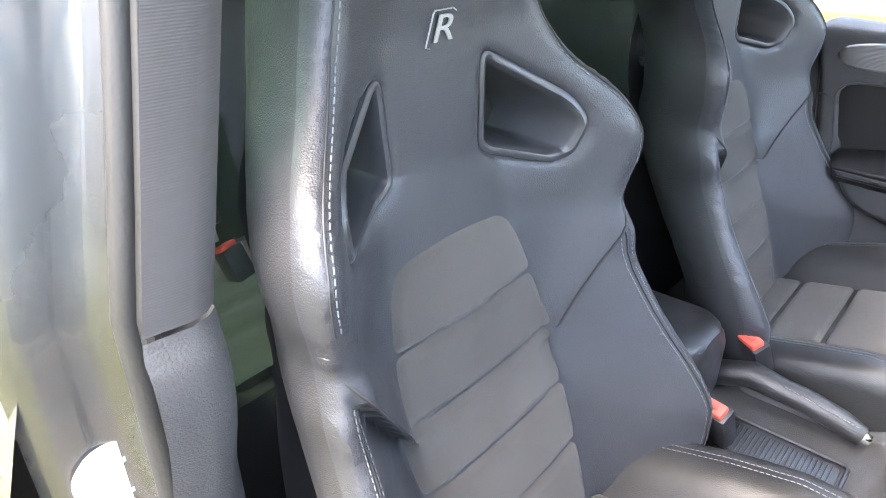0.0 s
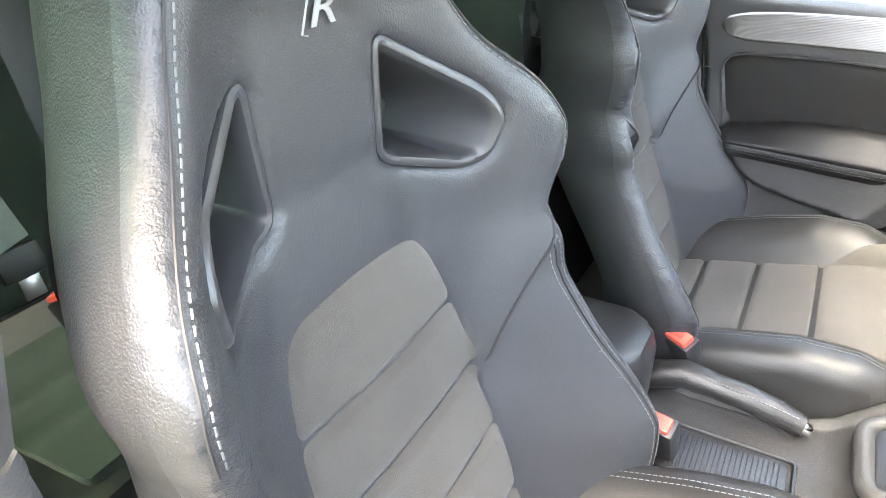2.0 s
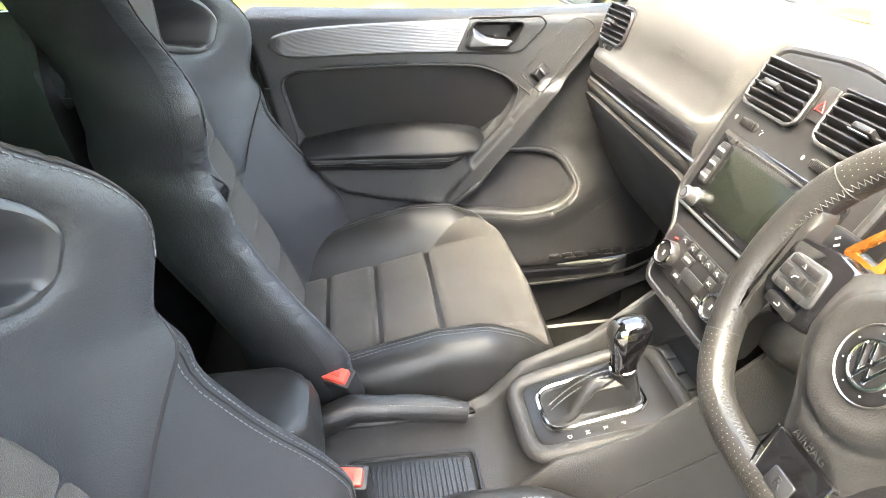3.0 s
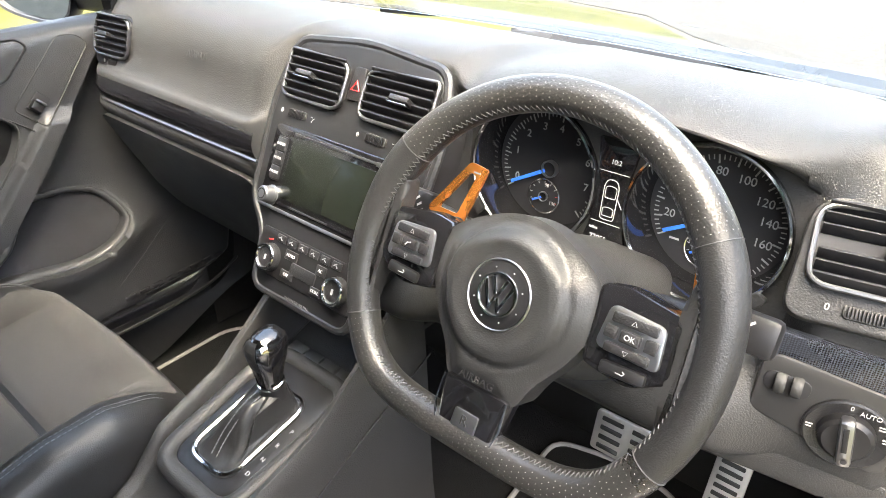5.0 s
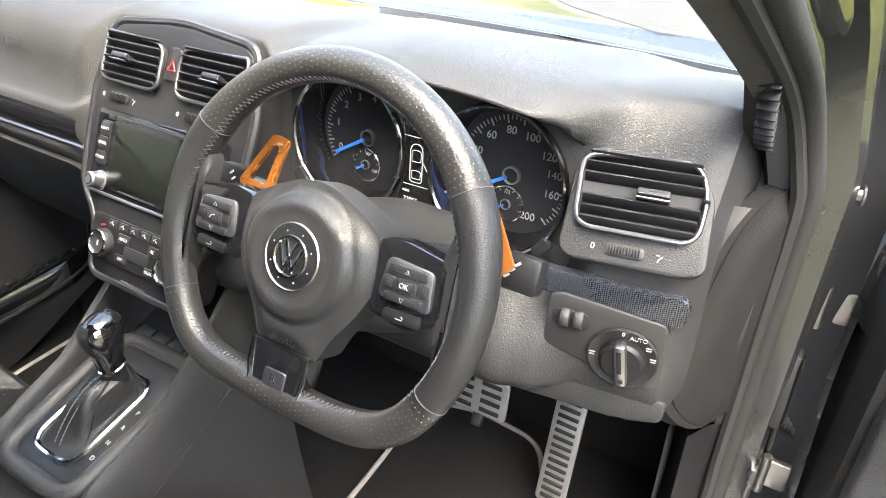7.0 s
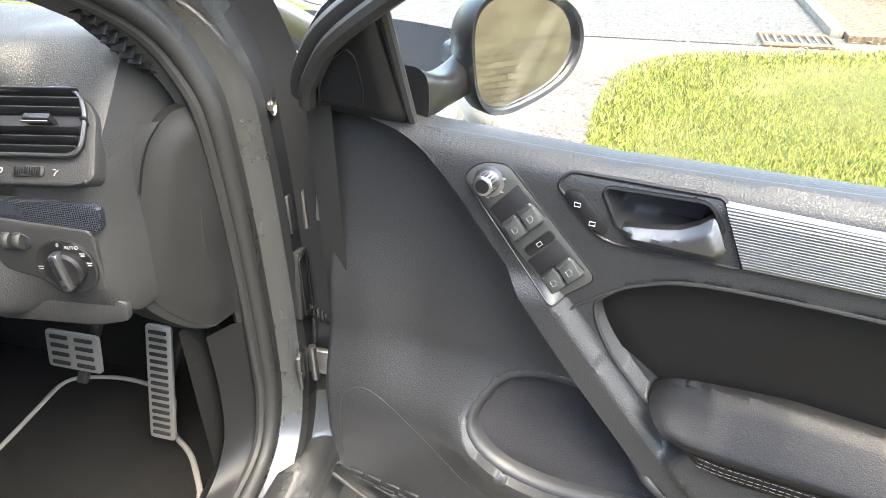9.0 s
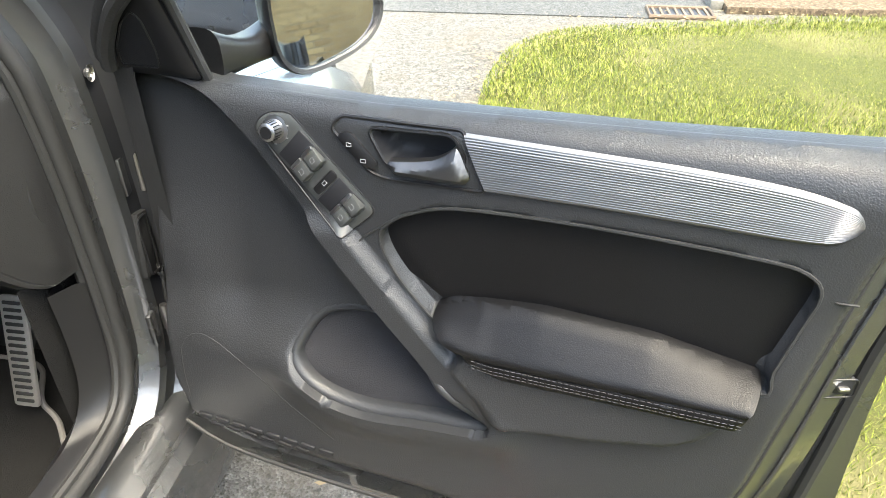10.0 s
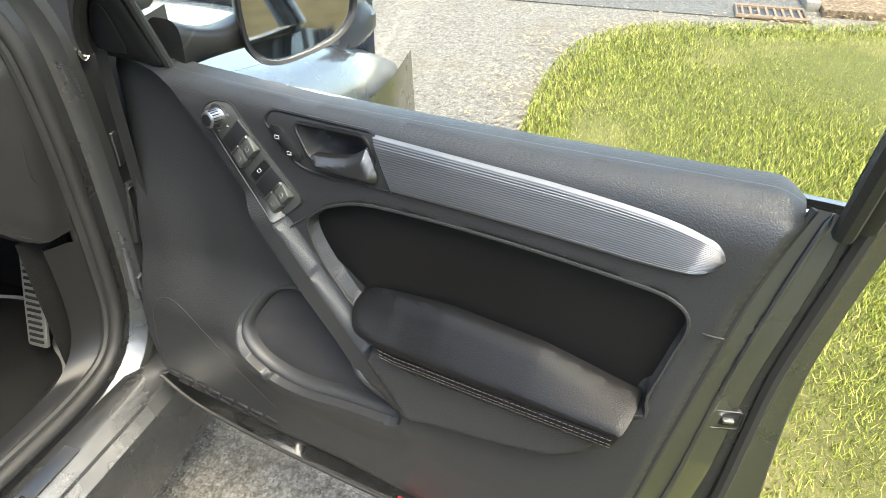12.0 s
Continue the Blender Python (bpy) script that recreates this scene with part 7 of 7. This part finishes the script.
# shrubs on the bed
leafm = ground_material("dark shrub leaf", (.020, .040, .012), (.06, .10, .03), 40)
rng = np.random.default_rng(4)
for (sx, sy_, sr) in ((6.2, -3.6, .55), (7.0, -4.2, .75), (6.5, -5.4, .8), (8.2, -3.7, .6)):
    sh = thing("shrub", "dark green garden shrub on the bark bed", "shrub", "garden shrubs")
    bm = bmesh.new()
    for _ in range(1400):
        d = rng.normal(size=3)
        d /= np.linalg.norm(d)
        c = V((sx, sy_, GZ + .06 + sr * .75)) + V(d * sr * (.55 + .45 * rng.random() ** .5) * (1, 1, .8))
        if c.z < GZ + .06:
            continue
        a = V(rng.normal(size=3)).normalized() * .035
        b = a.cross(V(rng.normal(size=3))).normalized() * .016
        bm.faces.new([bm.verts.new(c + q) for q in (-a, b, a, -b)])
    part("leaves", bm, leafm, sh)
    for k in range(7):
        d = V(rng.normal(size=3)) * .25
        part("stem", tube([(sx, sy_, GZ + .03), V((sx, sy_, GZ + .3)) + d * .6, V((sx, sy_, GZ + sr)) + d * 1.6], [.016, .011, .004], 6), soil_mat, sh)

# grass blades where the lawn is seen near by
blade_mat = bpy.data.materials.new("grass blade")
blade_mat.use_nodes = True
bt = blade_mat.node_tree
geo, shade = bt.nodes.new("ShaderNodeNewGeometry"), bt.nodes.new("ShaderNodeValToRGB")
while len(shade.color_ramp.elements) < 4:
    shade.color_ramp.elements.new(.5)
for e, (pos, col) in zip(shade.color_ramp.elements, ((0, (.022, .036, .005)), (.35, (.085, .110, .011)), (.72, (.190, .218, .026)), (1, (.36, .33, .11)))):
    e.position, e.color = pos, (*col, 1)
bt.links.new(geo.outputs["Random Per Island"], shade.inputs[0])
bt.links.new(shade.outputs[0], bt.nodes["Principled BSDF"].inputs["Base Color"])
bt.nodes["Principled BSDF"].inputs["Roughness"].default_value = .7
bt.nodes["Principled BSDF"].inputs["Specular IOR Level"].default_value = .25
P2 = np.stack([rng.uniform(.2, 4.9, 560000), rng.uniform(-3.9, -.75, 560000)], 1)
near = np.hypot(P2[:, 0] - .2, P2[:, 1] + 1.6)
keep = inside(P2, right_poly) & (rng.random(len(P2)) < np.clip(1.9 / np.maximum(near, .6), .25, 1))
P2 = P2[keep][:200000]
ang, ln = rng.uniform(0, 6.28, len(P2)), rng.uniform(.014, .038, len(P2))
dx, dy = np.cos(ang), np.sin(ang)
lean = rng.uniform(.2, 1.1, len(P2)) * ln
base = GZ + .028
vv = np.empty((len(P2) * 3, 3))
wd = .0021
vv[0::3] = np.stack([P2[:, 0] - dy * wd, P2[:, 1] + dx * wd, np.full(len(P2), base)], 1)
vv[1::3] = np.stack([P2[:, 0] + dy * wd, P2[:, 1] - dx * wd, np.full(len(P2), base)], 1)
vv[2::3] = np.stack([P2[:, 0] + dx * lean, P2[:, 1] + dy * lean, base + ln * .8], 1)
gm = bpy.data.meshes.new("grass")
gm.from_pydata(vv.tolist(), [], np.arange(len(vv)).reshape(-1, 3).tolist())
tagged(part("grass", gm, blade_mat), "short bright green lawn grass", "grass", kind="stuff")
# fallen leaves and grit at the lawn's edge
gb = bmesh.new()
litter = material("dry leaf litter", (.22, .16, .09), .9, vary=.4, vary_scale=30)
for _ in range(2600):
    i = rng.integers(0, len(RIGHT_LAWN))
    p = RIGHT_LAWN[i] + rng.normal(size=2) * (.16, .14)
    if p[0] < .3:
        continue
    a = rng.uniform(0, 6.28)
    s_ = rng.uniform(.006, .02)
    c = V((*p, GZ + .012 + rng.uniform(0, .02)))
    e, f = V((math.cos(a), math.sin(a), rng.uniform(-.3, .3))) * s_, V((-math.sin(a), math.cos(a), rng.uniform(-.3, .3))) * s_ * .5
    gb.faces.new([gb.verts.new(c + q) for q in (-e, -f, e, f)])
tagged(part("leaf_litter", gb, litter), "dry leaves and grit along the lawn's edge", "leaf litter", kind="stuff")


# brick house wall across the lawn, seen in the mirror
def brick_material():
    mt = bpy.data.materials.new("yellow-brown brick")
    mt.use_nodes = True
    nt = mt.node_tree
    b = nt.nodes["Principled BSDF"]
    b.inputs["Roughness"].default_value = .9
    oi = nt.nodes.new("ShaderNodeObjectInfo")
    tc = nt.nodes.new("ShaderNodeTexCoord")
    n = nt.nodes.new("ShaderNodeTexNoise")
    n.inputs["Scale"].default_value = 30
    nt.links.new(tc.outputs["Object"], n.inputs["Vector"])
    ad = nt.nodes.new("ShaderNodeMath")
    ad.operation = 'MULTIPLY_ADD'
    ad.inputs[1].default_value = .35
    nt.links.new(n.outputs[0], ad.inputs[0])
    nt.links.new(oi.outputs["Random"], ad.inputs[2])
    rp = nt.nodes.new("ShaderNodeValToRGB")
    rp.color_ramp.elements[0].color, rp.color_ramp.elements[1].color = (.24, .15, .07, 1), (.42, .29, .14, 1)
    nt.links.new(ad.outputs[0], rp.inputs[0])
    nt.links.new(rp.outputs[0], b.inputs["Base Color"])
    return mt


brick_mat = brick_material()
mortar = ground_material("grey mortar", (.30, .28, .24), (.40, .37, .32), 40)
wall = tagged(part("wall_house", block((9.0, .25, 3.2), .005, pose(-.5, -8.65, GZ + 1.6)), mortar), "yellow-brown brick house wall", "wall", kind="structure")
bme = to_mesh("brick", block((.214, .03, .066), .004, segs=1), True)
bme.materials.append(brick_mat)
X0, X1 = -3.0, 1.5
for j in range(15):
    for i in range(20):
        x = X0 + .225 * i + (.1125 if j % 2 else 0)
        bo = new("brick", bme)
        bo.parent = wall
        bo.matrix_basis = pose(x, -8.518, GZ + .25 + .077 * j)
rest = []
for j in range(41):
    for i in range(40):
        x = -4.9 + .225 * i + (.1125 if j % 2 else 0)
        z = GZ + .02 + .077 * j
        if x > 3.85 or (X0 - .01 < x < X0 + .225 * 20 - .01 and .24 < z - GZ < .25 + .077 * 15 - .01):
            continue
        rest.append((x, z))
bv, bf = [], []
for x, z in rest:
    k = len(bv)
    a, d, c = .107, .018, .033
    zz = z
    bv += [(x - a, -8.52, zz - c), (x + a, -8.52, zz - c), (x + a, -8.52, zz + c), (x - a, -8.52, zz + c), (x - a + .003, -8.503, zz - c + .003), (x + a - .003, -8.503, zz - c + .003), (x + a - .003, -8.503, zz + c - .003), (x - a + .003, -8.503, zz + c - .003)]
    bf += [(k + 4, k + 5, k + 6, k + 7), (k, k + 1, k + 5, k + 4), (k + 1, k + 2, k + 6, k + 5), (k + 2, k + 3, k + 7, k + 6), (k + 3, k, k + 4, k + 7)]
rm = bpy.data.meshes.new("brickwork")
rm.from_pydata(bv, [], bf)
ob = part("brickwork", rm, brick_mat, wall)
ob["kind"] = "stuff"

# unseen walls, added to cut low sky light and darken reflections in the car
plaster = ground_material("weathered grey render", (.10, .10, .095), (.16, .155, .145), 12)
tagged(part("wall_side_unseen", block((15.0, .25, 5.0), .01, pose(-2.0, 7.2, GZ + 2.5)), plaster), "unseen grey side wall added to darken reflections", "wall", kind="structure")
tagged(part("wall_rear_unseen", block((.25, 15.6, 4.2), .01, pose(-8.6, -.8, GZ + 2.1)), plaster), "unseen grey rear wall added to cut low light", "wall", kind="structure")
